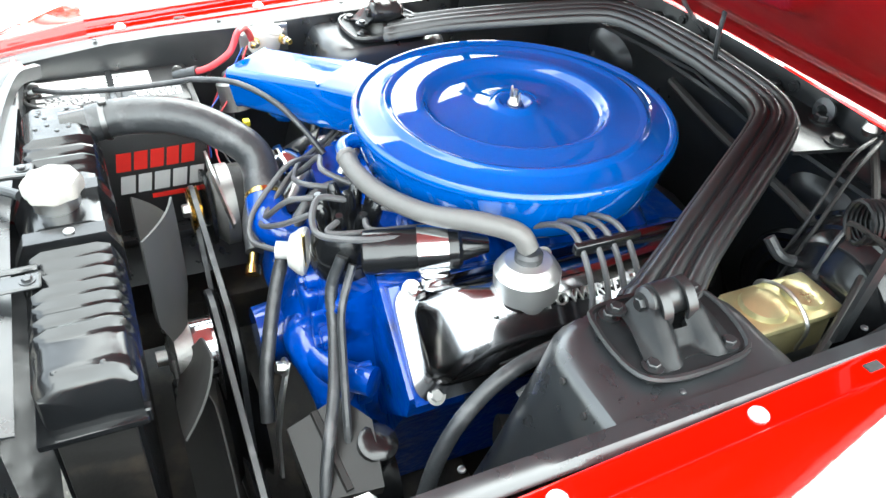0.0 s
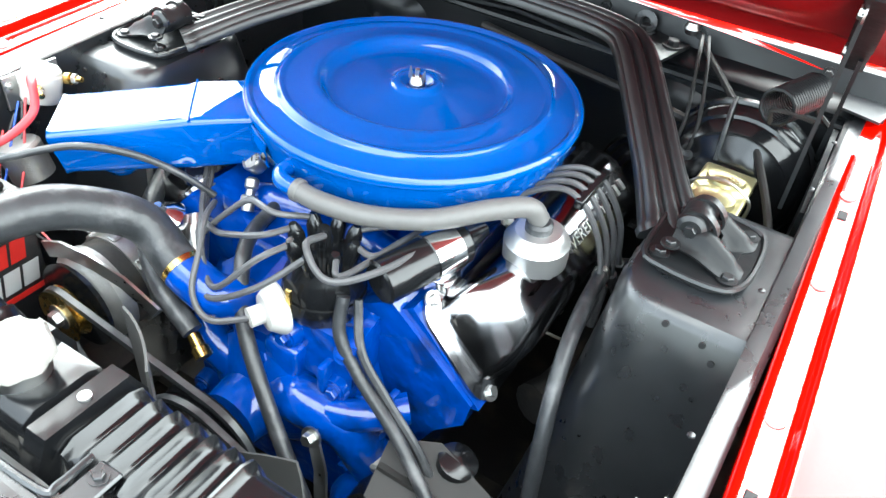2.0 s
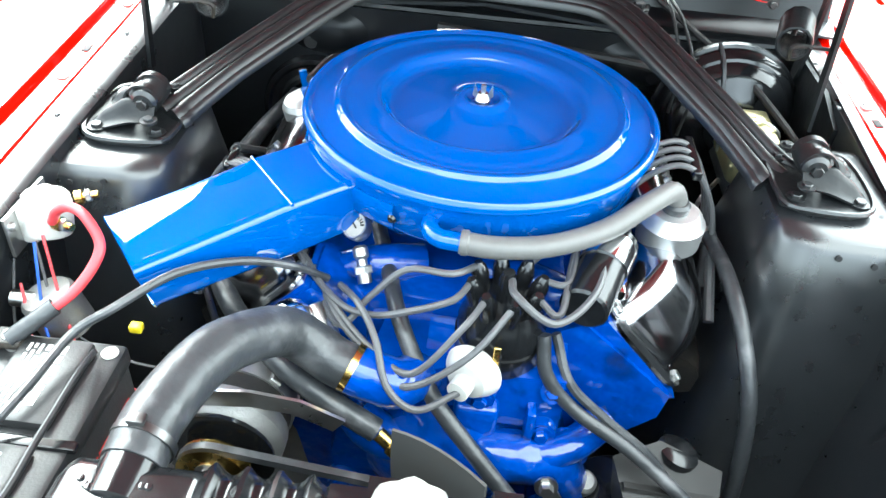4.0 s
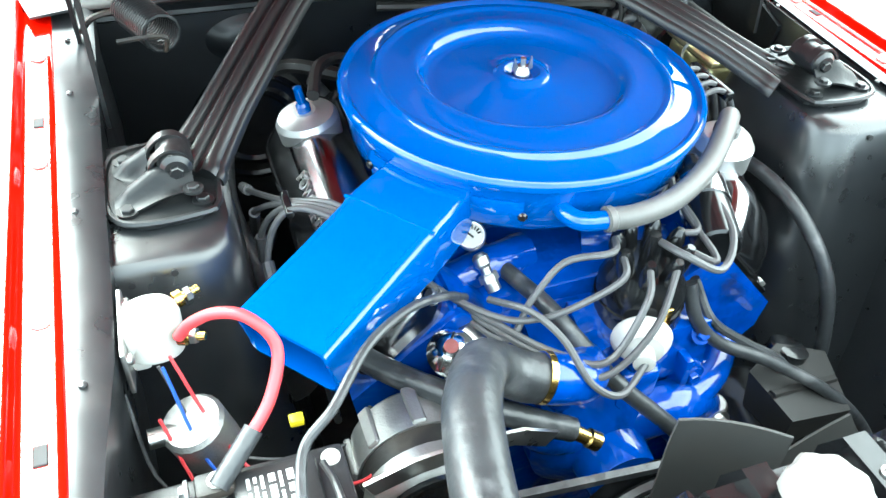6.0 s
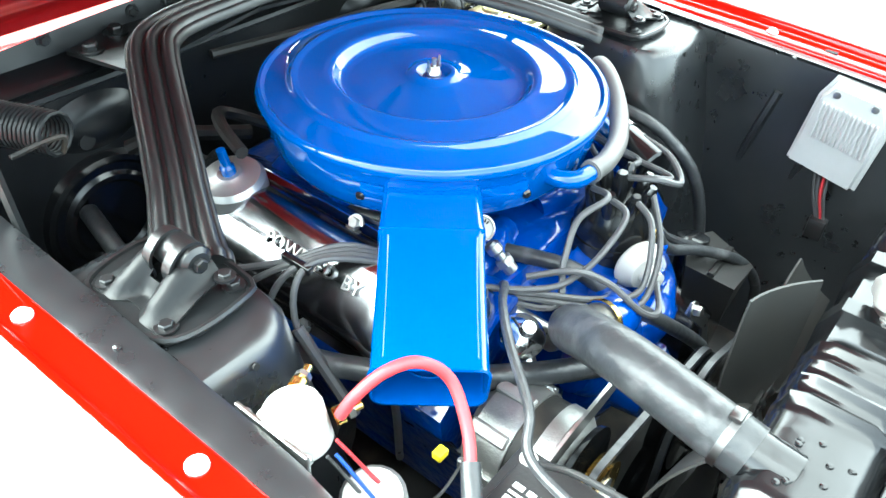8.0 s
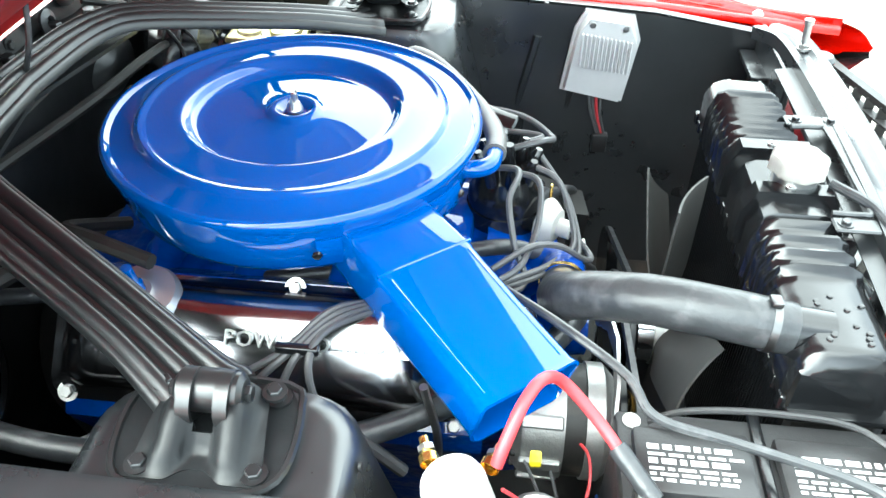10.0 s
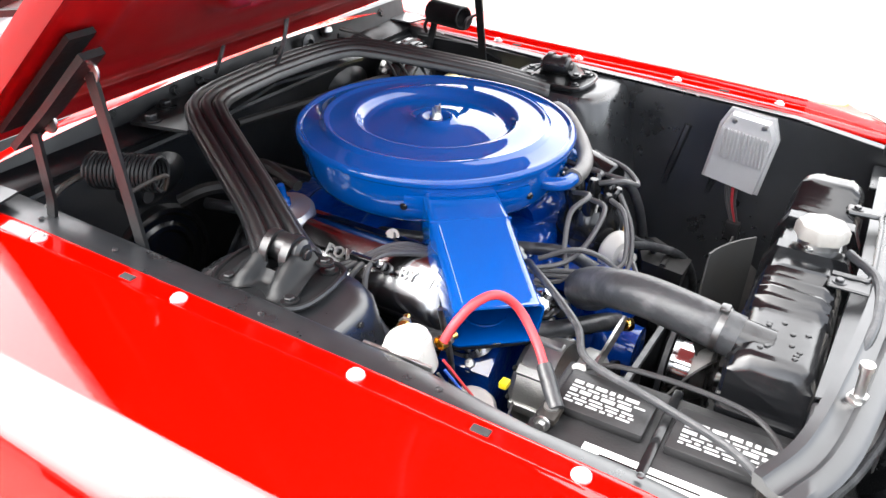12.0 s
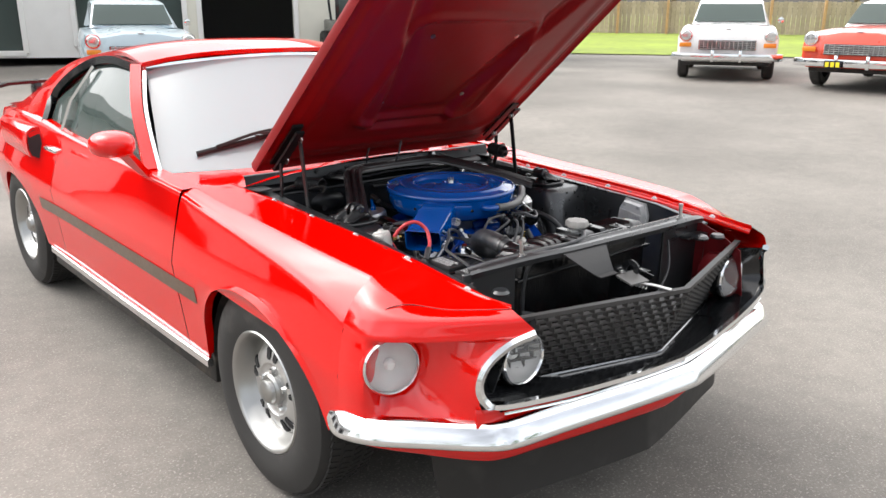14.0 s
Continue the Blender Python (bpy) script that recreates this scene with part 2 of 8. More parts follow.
def box(x0, x1, y0, y1, z0, z1, bevel=0.004, seg=2, bm=None):
    bm = bm or bmesh.new()
    r = bmesh.ops.create_cube(bm, size=1)
    for v in r["verts"]:
        v.co = Vector((x0 if v.co.x < 0 else x1, y0 if v.co.y < 0 else y1, z0 if v.co.z < 0 else z1))
    if bevel:
        es = {e for v in r["verts"] for e in v.link_edges}
        bmesh.ops.bevel(bm, geom=list(es), offset=bevel, segments=seg, affect="EDGES", profile=0.5, clamp_overlap=True)
    return bm


def hull_prism(sections, bm=None, cap=True, closed=True):
    """Skin between rings of points, each ring the same length."""
    bm = bm or bmesh.new()
    rings = [[bm.verts.new(p) for p in s] for s in sections]
    n = len(rings[0])
    for a, b in zip(rings, rings[1:]):
        for i in range(n if closed else n - 1):
            j = (i + 1) % n
            bm.faces.new((a[i], a[j], b[j], b[i]))
    if cap and closed:
        bm.faces.new(rings[0][::-1])
        bm.faces.new(rings[-1])
    return bm


def frame_of(axis):
    z = Vector(axis).normalized()
    x = z.orthogonal().normalized()
    return x, z.cross(x), z


def lathe(profile, at=(0, 0, 0), axis=(0, 0, 1), seg=32, bm=None):
    """Turned form: profile of (radius, height) along the axis from at."""
    bm = bm or bmesh.new()
    x, y, z = frame_of(axis)
    at = Vector(at)
    rings = []
    for r, h in profile:
        if r < 1e-6:
            rings.append([bm.verts.new(at + z * h)])
        else:
            rings.append([bm.verts.new(at + z * h + (x * math.cos(a) + y * math.sin(a)) * r) for a in (2 * math.pi * i / seg for i in range(seg))])
    for a, b in zip(rings, rings[1:]):
        for i in range(seg):
            j = (i + 1) % seg
            if len(a) == 1 and len(b) == 1:
                continue
            if len(a) == 1:
                bm.faces.new((a[0], b[j], b[i]))
            elif len(b) == 1:
                bm.faces.new((a[i], a[j], b[0]))
            else:
                bm.faces.new((a[i], a[j], b[j], b[i]))
    return bm


def spline(pts, step=8):
    """Smooth line through points (Catmull-Rom)."""
    p = [Vector(q) for q in pts]
    p = [p[0] * 2 - p[1]] + p + [p[-1] * 2 - p[-2]]
    out = []
    for i in range(1, len(p) - 2):
        for k in range(step):
            t = k / step
            out.append(0.5 * (2 * p[i] + (p[i + 1] - p[i - 1]) * t + (2 * p[i - 1] - 5 * p[i] + 4 * p[i + 1] - p[i + 2]) * t * t
                              + (3 * p[i] - p[i - 1] - 3 * p[i + 1] + p[i + 2]) * t ** 3))
    out.append(p[-2])
    return out


def tube(pts, radius, seg=10, step=8, bm=None, ends=None, caps=True):
    """Hose or wire along a smooth line; ends: radius at the two ends, or a list along the line."""
    bm = bm or bmesh.new()
    line = spline(pts, step) if step > 1 else [Vector(q) for q in pts]
    n = len(line)
    up = None
    rings = []
    for i, c in enumerate(line):
        d = (line[min(i + 1, n - 1)] - line[max(i - 1, 0)]).normalized()
        if up is None:
            up = d.orthogonal().normalized()
        up = (up - d * up.dot(d)).normalized()
        side = d.cross(up)
        r = radius if ends is None else ends[0] + (ends[1] - ends[0]) * i / (n - 1)
        rings.append([bm.verts.new(c + (up * math.cos(a) + side * math.sin(a)) * r) for a in (2 * math.pi * k / seg for k in range(seg))])
    for a, b in zip(rings, rings[1:]):
        for i in range(seg):
            j = (i + 1) % seg
            bm.faces.new((a[i], a[j], b[j], b[i]))
    if caps:
        bm.faces.new(rings[0][::-1]), bm.faces.new(rings[-1])
    return bm


def sweep(line, outline, up=(0, 0, 1), bm=None, scale=None, cap=True, both=False):
    """Outline of (side, up) pairs carried along a list of points."""
    bm = bm or bmesh.new()
    line = [Vector(p) for p in line]
    n = len(line)
    secs = []
    for i, c in enumerate(line):
        d = (line[min(i + 1, n - 1)] - line[max(i - 1, 0)]).normalized()
        s = d.cross(Vector(up)).normalized()
        u = s.cross(d)
        k = scale[i] if scale else 1
        secs.append([c + s * a * k + u * b * (k if both else 1) for a, b in outline])
    return hull_prism(secs, bm, cap)


def plate(outline, z0, z1, bm=None, axis="z"):
    """Flat plate from an outline."""
    bm = bm or bmesh.new()
    put = {"z": lambda a, b, h: (a, b, h), "y": lambda a, b, h: (a, h, b), "x": lambda a, b, h: (h, a, b)}[axis]
    return hull_prism([[put(a, b, z0) for a, b in outline], [put(a, b, z1) for a, b in outline]], bm)


def moved(bm, m):
    bmesh.ops.transform(bm, matrix=m, verts=bm.verts[:])
    return bm


def bevelled(bm, offset=0.004, seg=2, angle=30):
    es = [e for e in bm.edges if len(e.link_faces) == 2 and e.calc_face_angle(0) > radians(angle)]
    bmesh.ops.bevel(bm, geom=es, offset=offset, segments=seg, affect="EDGES", profile=0.5, clamp_overlap=True)
    return bm


def bolt(at, axis=(0, 0, 1), r=0.008, h=0.006, washer=True, bm=None):
    """Hexagon bolt head on its washer."""
    bm = bm or bmesh.new()
    if washer:
        lathe([(0, -0.002), (r * 1.6, -0.002), (r * 1.6, 0.0012), (0, 0.0012)], at, axis, 16, bm)
    lathe([(0, 0), (r, 0), (r, h * 0.8), (r * 0.86, h), (0, h)], at, axis, 6, bm)
    return bm


def solid(bm, thick):
    """Give an open sheet its thickness."""
    bmesh.ops.recalc_face_normals(bm, faces=bm.faces[:])
    bmesh.ops.solidify(bm, geom=bm.faces[:], thickness=thick)
    return bm


def sheet(rows, bm=None, thick=0.0):
    """Open skin through a grid of points."""
    bm = bm or bmesh.new()
    g = [[bm.verts.new(p) for p in r] for r in rows]
    for a, b in zip(g, g[1:]):
        for i in range(len(a) - 1):
            bm.faces.new((a[i], a[i + 1], b[i + 1], b[i]))
    return solid(bm, thick) if thick else bm


def interp(table, u):
    """Value at u of a table of (u, value...) rows, linear between them."""
    for a, b in zip(table, table[1:]):
        if u <= b[0] or b is table[-1]:
            k = (u - a[0]) / (b[0] - a[0])
            return [p + (q - p) * k for p, q in zip(a[1:], b[1:])]


def smoothed(table, u):
    """Value at u of a table of (u, value...) rows, smooth through them."""
    n = len(table)
    i = max(j for j in range(n - 1) if j == 0 or table[j][0] <= u)
    a, b = table[i], table[i + 1]
    k = min(1, max(0, (u - a[0]) / (b[0] - a[0])))
    pa, pb = table[max(0, i - 1)], table[min(n - 1, i + 2)]
    out = []
    h = b[0] - a[0]
    for c in range(1, len(a)):
        m0 = (b[c] - pa[c]) / (b[0] - pa[0]) * h
        m1 = (pb[c] - a[c]) / (pb[0] - a[0]) * h
        out.append((2 * k ** 3 - 3 * k * k + 1) * a[c] + (k ** 3 - 2 * k * k + k) * m0 + (3 * k * k - 2 * k ** 3) * b[c] + (k ** 3 - k * k) * m1)
    return out


# ---- ground and surroundings ----
def ground_z(x, y):
    """The lot is level at the car and rises gently beyond it."""
    d = -0.83 * x - 0.55 * y
    k = min(1.0, max(0.0, (d - 3.5) / 11.0))
    return 0.3 * k * k * (3 - 2 * k) - 0.014


def ground_sheet():
    bm = bmesh.new()
    ticks = [-400, -150, -80, -50, -40, -34, -30] + [-28 + i for i in range(57)] + [30, 40, 80, 150, 400]
    return sheet([[(x, y, ground_z(x, y) - 0.002) for x in ticks] for y in ticks], bm)


solo("ground", ground_sheet(), ASPHALT, "worn grey asphalt of an open parking lot", "ground", kind="structure")


# ---- the car body ----
SEAT = BODY
car = thing("car", "red two-door fastback car with its hood raised, parked on asphalt", "car")

# fender section by y: lip x z, crease x z, shoulder x z, belly x z, lower edge x z
FENDER = [
    (-0.62, 0.594, 0.913, 0.790, 0.925, 0.846, 0.905, 0.905, 0.66, 0.862, 0.315),
    (-0.40, 0.594, 0.905, 0.792, 0.908, 0.850, 0.880, 0.908, 0.66, 0.864, 0.315),
    (-0.10, 0.595, 0.893, 0.794, 0.894, 0.860, 0.852, 0.913, 0.65, 0.870, 0.315),
    (0.15, 0.596, 0.884, 0.794, 0.882, 0.868, 0.826, 0.915, 0.64, 0.878, 0.315),
    (0.32, 0.597, 0.876, 0.790, 0.872, 0.874, 0.796, 0.912, 0.62, 0.886, 0.36),
    (0.47, 0.598, 0.867, 0.782, 0.861, 0.878, 0.748, 0.905, 0.60, 0.895, 0.44),
]
ARCH_Y, ARCH_R = -0.028, 0.415
# sunk inner flange that carries the bolts, outwards from the lip
FLANGE = [(-0.007, -0.024), (-0.006, -0.013), (-0.004, -0.0100), (0.0, -0.0090), (0.004, -0.0088), (0.028, -0.0085), (0.032, -0.0080), (0.0345, -0.006), (0.036, 0.002), (0.038, 0.0055), (0.041, 0.0070)]


def fender_skin(side):
    """Front wing with a cut-out wheel arch and a flared lip."""
    rows = []
    for i in range(55):
        y = -0.62 + (0.47 + 0.62) * i / 54
        lx, lz, cx, cz, sx, sz, bx, bz, ex, ez = smoothed(FENDER, y)
        key = [(cx, 0, cz), (cx + (sx - cx) * 0.55, 0, sz + (cz - sz) * 0.52), (sx, 0, sz - 0.006), (sx * 0.45 + bx * 0.55, 0, sz * 0.5 + bz * 0.5), (bx, 0, bz)]
        top = [(lx + (cx - lx) * k, lz + (cz - lz) * k + 0.014 * (1 - k) ** 3) for k in (0.23, 0.30, 0.5, 0.75, 0.93, 0.985)]
        pts = [(lx + a, lz + b) for a, b in FLANGE] + top + [(p.x, p.z) for p in spline(key, 4)]
        dy = y - ARCH_Y
        near = abs(dy) < ARCH_R
        arch = 0.345 + math.sqrt(max(0.0, ARCH_R ** 2 - dy * dy)) * 0.87
        low = max(ez, arch) if near else ez
        for k in (0.33, 0.66, 0.9, 1.0):
            flare = 0.012 * (1 - min(1, (abs(dy) / ARCH_R) ** 6)) if near and k > 0.8 else 0
            pts.append((bx + (ex - bx) * k * (bz - low) / max(0.05, bz - ez) + flare, bz + (low - bz) * k))
        pts.append((pts[-1][0] - 0.03, pts[-1][1] + 0.002))
        rows.append([(side * x, y, z) for x, z in pts])
    return sheet(rows)


# eyebrow edge, from the side of the car to the nose tip
BROW = [(0.880, 0.47, 0.742), (0.882, 0.535, 0.740), (0.866, 0.600, 0.740), (0.796, 0.690, 0.748), (0.700, 0.792, 0.760), (0.592, 0.900, 0.778)]
CROWN = [(0.782, 0.47, 0.861), (0.784, 0.535, 0.840), (0.764, 0.605, 0.820), (0.716, 0.690, 0.812), (0.662, 0.768, 0.820), (0.610, 0.834, 0.829)]
LIP = [(0.598, 0.47, 0.867), (0.600, 0.54, 0.860), (0.600, 0.62, 0.852), (0.600, 0.695, 0.845), (0.602, 0.765, 0.838), (0.603, 0.828, 0.832)]
FOOT = [(0.902, 0.47, 0.47), (0.902, 0.535, 0.47), (0.888, 0.600, 0.474), (0.822, 0.690, 0.482), (0.748, 0.785, 0.492), (0.676, 0.850, 0.500)]


def nose_skin(side):
    """Front of the wing: top, brow edge, and the recessed slanting face that holds the outer lamp."""
    rows = []
    lines = [spline(q, 4) for q in (LIP, CROWN, BROW, FOOT)]
    for q, (l, c, b, f) in enumerate(zip(*lines)):
        w = max(0.0, min(1.0, (q - 7) / 4))
        w = w * w * (3 - 2 * w)
        end = max(0.0, (q - 13) / 7)
        dip = Vector((-0.030, -0.092, 0)) * w * (1 - end)
        bow = Vector((0.013, 0, 0)) * (1 - w)
        out = Vector((0.072, -0.056, 0)) * end
        key = [c, c + (b - c) * 0.55 + Vector((0.008, 0.004, 0.020 - 0.008 * end)), b + Vector((-0.002, -0.002, 0.010))]
        top = [l + (c - l) * k + Vector((0, 0, 0.014 * (1 - k) ** 3 * (1 - end))) for k in (0.23, 0.30, 0.5, 0.75, 0.93, 0.985)]
        u = b + Vector((-0.010, -0.014, -0.004)) * w * (1 - end)
        fl = (c - l).normalized() * min(0.034, (c - l).length * 0.18)
        pts = [l + fl * max(0.0, a / 0.034) + Vector((min(0.0, a), 0, b)) for a, b in FLANGE] + top + spline(key, 5) + [b, b + Vector((0, 0, -0.007)), u + Vector((0, 0, -0.010))]
        for k, dk, ok in ((0.10, 0.7, 0.45), (0.3, 1.0, 1.0), (0.5, 1.0, 1.0), (0.7, 0.85, 0.75), (0.88, 0.35, 0.3), (1.0, 0.0, 0.0)):
            pts.append(u + (f - u) * k + dip * dk + out * ok + bow * math.sin(math.pi * min(1.0, k * 1.1)))
        pts.append(f + Vector((-0.01, -0.01, -0.03)))
        rows.append([(side * p.x, p.y, p.z) for p in pts])
    return sheet(rows)


for side in (1, -1):
    fender = part("fender", fender_skin(side), RED, car, "red front fender with a flared wheel arch", angle=64)
    part("fender_nose", nose_skin(side), RED, fender, "red fender front with a recessed lamp panel", angle=45)
    seam = []
    for q, (c, b) in enumerate(zip(spline(CROWN, 4), spline(BROW, 4))):
        k = {5: 0.9, 6: 0.62, 7: 0.34, 8: 0.14, 9: 0.04}.get(q, 0.0)
        if q >= 5:
            seam.append(c + (b - c) * k + Vector((0.008, 0.004, 0.020)) * (3.6 * k * (1 - k)) + Vector((0, 0, 0.0004)))
    part("panel_gap", tube([(side * p.x, p.y, p.z) for p in seam], 0.0014, 6, 1), TRIM, fender, "thin dark gap behind the nose panel")
    for y in ((-0.364, -0.114, 0.146, 0.41) if side > 0 else (-0.25, -0.04, 0.195, 0.418)):
        lx, lz = smoothed(FENDER, y)[:2]
        part("fender_bolt", lathe([(0, 0.007), (0.0045, 0.007), (0.0072, 0.005), (0.0080, 0.002), (0.0105, 0.0015), (0.011, -0.002), (0, -0.002)], (side * (lx + 0.014), y, lz - 0.008), (0, 0, 1), 14), SILVER, fender, "pale painted fender bolt")
    part("fender_bolt", lathe([(0, 0.007), (0.0045, 0.007), (0.0072, 0.005), (0.0080, 0.002), (0.0105, 0.0015), (0.011, -0.002), (0, -0.002)], (side * 0.612, 0.67, 0.8385), (0, 0.09, 1), 14), SILVER, fender, "pale painted fender bolt")
    for y in (-0.20, 0.300):
        lx, lz = smoothed(FENDER, y)[:2]
        # solid dark block, its colour standing in for a shaded hole
        part("flange_slot", box(side * (lx + 0.014) - 0.006, side * (lx + 0.014) + 0.006, y - 0.011, y + 0.011, lz - 0.016, lz - 0.0072, 0.001, 1), INTERIOR, fender, "oblong flange hole drawn as a dark block")

# doors, quarters and sills: one flank section by y: shoulder x z, belly, lower
FLANK = [
    (-3.75, 0.70, 0.90, 0.80, 0.70, 0.76, 0.42),
    (-3.45, 0.76, 0.955, 0.87, 0.70, 0.82, 0.38),
    (-3.0, 0.80, 0.985, 0.915, 0.72, 0.86, 0.33),
    (-2.74, 0.805, 0.985, 0.925, 0.72, 0.87, 0.33),
    (-2.45, 0.805, 0.975, 0.915, 0.70, 0.865, 0.315),
    (-2.10, 0.81, 0.950, 0.900, 0.67, 0.86, 0.315),
    (-1.50, 0.83, 0.935, 0.897, 0.66, 0.86, 0.315),
    (-1.00, 0.842, 0.930, 0.900, 0.66, 0.86, 0.315),
    (-0.625, 0.846, 0.917, 0.905, 0.66, 0.862, 0.315),
]


def flank_skin(side, y0, y1, n, arch=None):
    rows = []
    for i in range(n + 1):
        y = y0 + (y1 - y0) * i / n
        sx, sz, bx, bz, ex, ez = smoothed(FLANK, y)
        low = ez
        if arch is not None and abs(y - arch) < 0.385:
            low = max(ez, 0.345 + math.sqrt(max(0.0, 0.385 ** 2 - (y - arch) ** 2)) * 0.82)
        key = [(sx - 0.085, 0, sz + 0.005), (sx - 0.030, 0, sz + 0.007), (sx, 0, sz - 0.006), (sx * 0.45 + bx * 0.55, 0, sz * 0.5 + bz * 0.5), (bx, 0, bz)]
        pts = [(p.x, p.z) for p in spline(key, 4)]
        for k in (0.3, 0.65, 1.0):
            pts.append((bx + (ex - bx) * k * (bz - low) / max(0.05, bz - ez), bz + (low - bz) * k))
        pts.append((pts[-1][0] - 0.02, pts[-1][1] + 0.003))
        rows.append([(side * x, y, z) for x, z in pts])
    return sheet(rows)


def stripe_skin(side, y0, y1, z0, z1):
    rows = []
    for i in range(25):
        y = y0 + (y1 - y0) * i / 24
        sx, sz, bx, bz, ex, ez = smoothed(FLANK, min(y, -0.63))
        r = []
        for k in range(3):
            z = z0 + (z1 - z0) * k / 2
            r.append((side * (bx + (ex - bx) * (bz - z) / (bz - ez) + 0.004), y, z))
        rows.append(r)
    return sheet(rows)


for side in (1, -1):
    door = part("door", flank_skin(side, -0.627, -2.13, 18), RED, car, "red door with chrome handle", angle=50)
    part("quarter_panel", flank_skin(side, -2.134, -3.75, 36, -2.84), RED, car, "red rear quarter panel", angle=50)
    part("side_stripe", stripe_skin(side, -0.45, -2.36, 0.54, 0.602), OLIVE, car, "dark faded stripe along the flank")
    sill = sweep([(side * 0.868, -0.44, 0.305), (side * 0.868, -1.4, 0.300), (side * 0.868, -2.36, 0.305)], [(-0.010, -0.014), (0.010, -0.014), (0.010, 0.014), (0.005, 0.019), (-0.005, 0.019), (-0.010, 0.014)])
    part("sill_strip", bevelled(sill, 0.003), CHROME, car, "bright metal rocker strip")
    part("sill", box(side * 0.70, side * 0.855, -2.38, -0.43, 0.22, 0.34, 0.01) if side > 0 else box(-0.855, -0.70, -2.38, -0.43, 0.22, 0.34, 0.01), DARK, car)
    handle = box(min(side * 0.875, side * 0.915), max(side * 0.875, side * 0.915), -2.09, -1.92, 0.888, 0.908, 0.006)
    part("handle", handle, CHROME, door, "chrome door handle")
    scoop = bmesh.new()
    lip = [(0.842, 0.962), (0.880, 0.958), (0.908, 0.938), (0.924, 0.895), (0.925, 0.850), (0.914, 0.815), (0.880, 0.795), (0.842, 0.795)]
    secs = []
    for y, k in ((-2.36, 1.0), (-2.38, 1.06), (-2.48, 0.95), (-2.62, 0.6), (-2.80, 0.2), (-3.0, -0.25)):
        secs.append([(side * (0.842 + (x - 0.842) * (0.72 + 0.28 * k)), y - (0.05 if z > 0.90 else 0.0), z) for x, z in lip])
    hull_prism(secs, scoop)
    part("side_scoop", scoop, RED, car, "red air scoop on the rear quarter")
    # near-black plug paints the shade inside the scoop
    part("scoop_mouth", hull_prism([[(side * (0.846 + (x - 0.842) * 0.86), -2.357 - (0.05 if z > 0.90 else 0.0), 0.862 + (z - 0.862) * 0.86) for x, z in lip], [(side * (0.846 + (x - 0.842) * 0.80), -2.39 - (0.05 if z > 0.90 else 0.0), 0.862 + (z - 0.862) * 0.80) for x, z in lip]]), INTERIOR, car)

# greenhouse: roof sections by y with half width and height
ROOF = [(-3.60, 0.60, 1.00), (-3.2, 0.60, 1.13), (-2.8, 0.60, 1.25), (-2.4, 0.60, 1.335), (-2.0, 0.595, 1.385), (-1.75, 0.59, 1.398), (-1.50, 0.605, 1.362)]


def roof_skin():
    rows = []
    for i in range(29):
        y = -3.60 + (3.60 - 1.50) * i / 28
        w, h = smoothed(ROOF, y)
        r = []
        for k in range(13):
            a = -1 + 2 * k / 12
            dy = 0.16 * (1 - a * a) * max(0.0, 1 - (-1.50 - y) / 0.9)
            r.append((a * w, y + dy, h - 0.055 * abs(a) ** 3))
        rows.append(r)
    return sheet(rows, thick=-0.02)


roof = part("roof", roof_skin(), RED, car, "red fastback roof", angle=60)
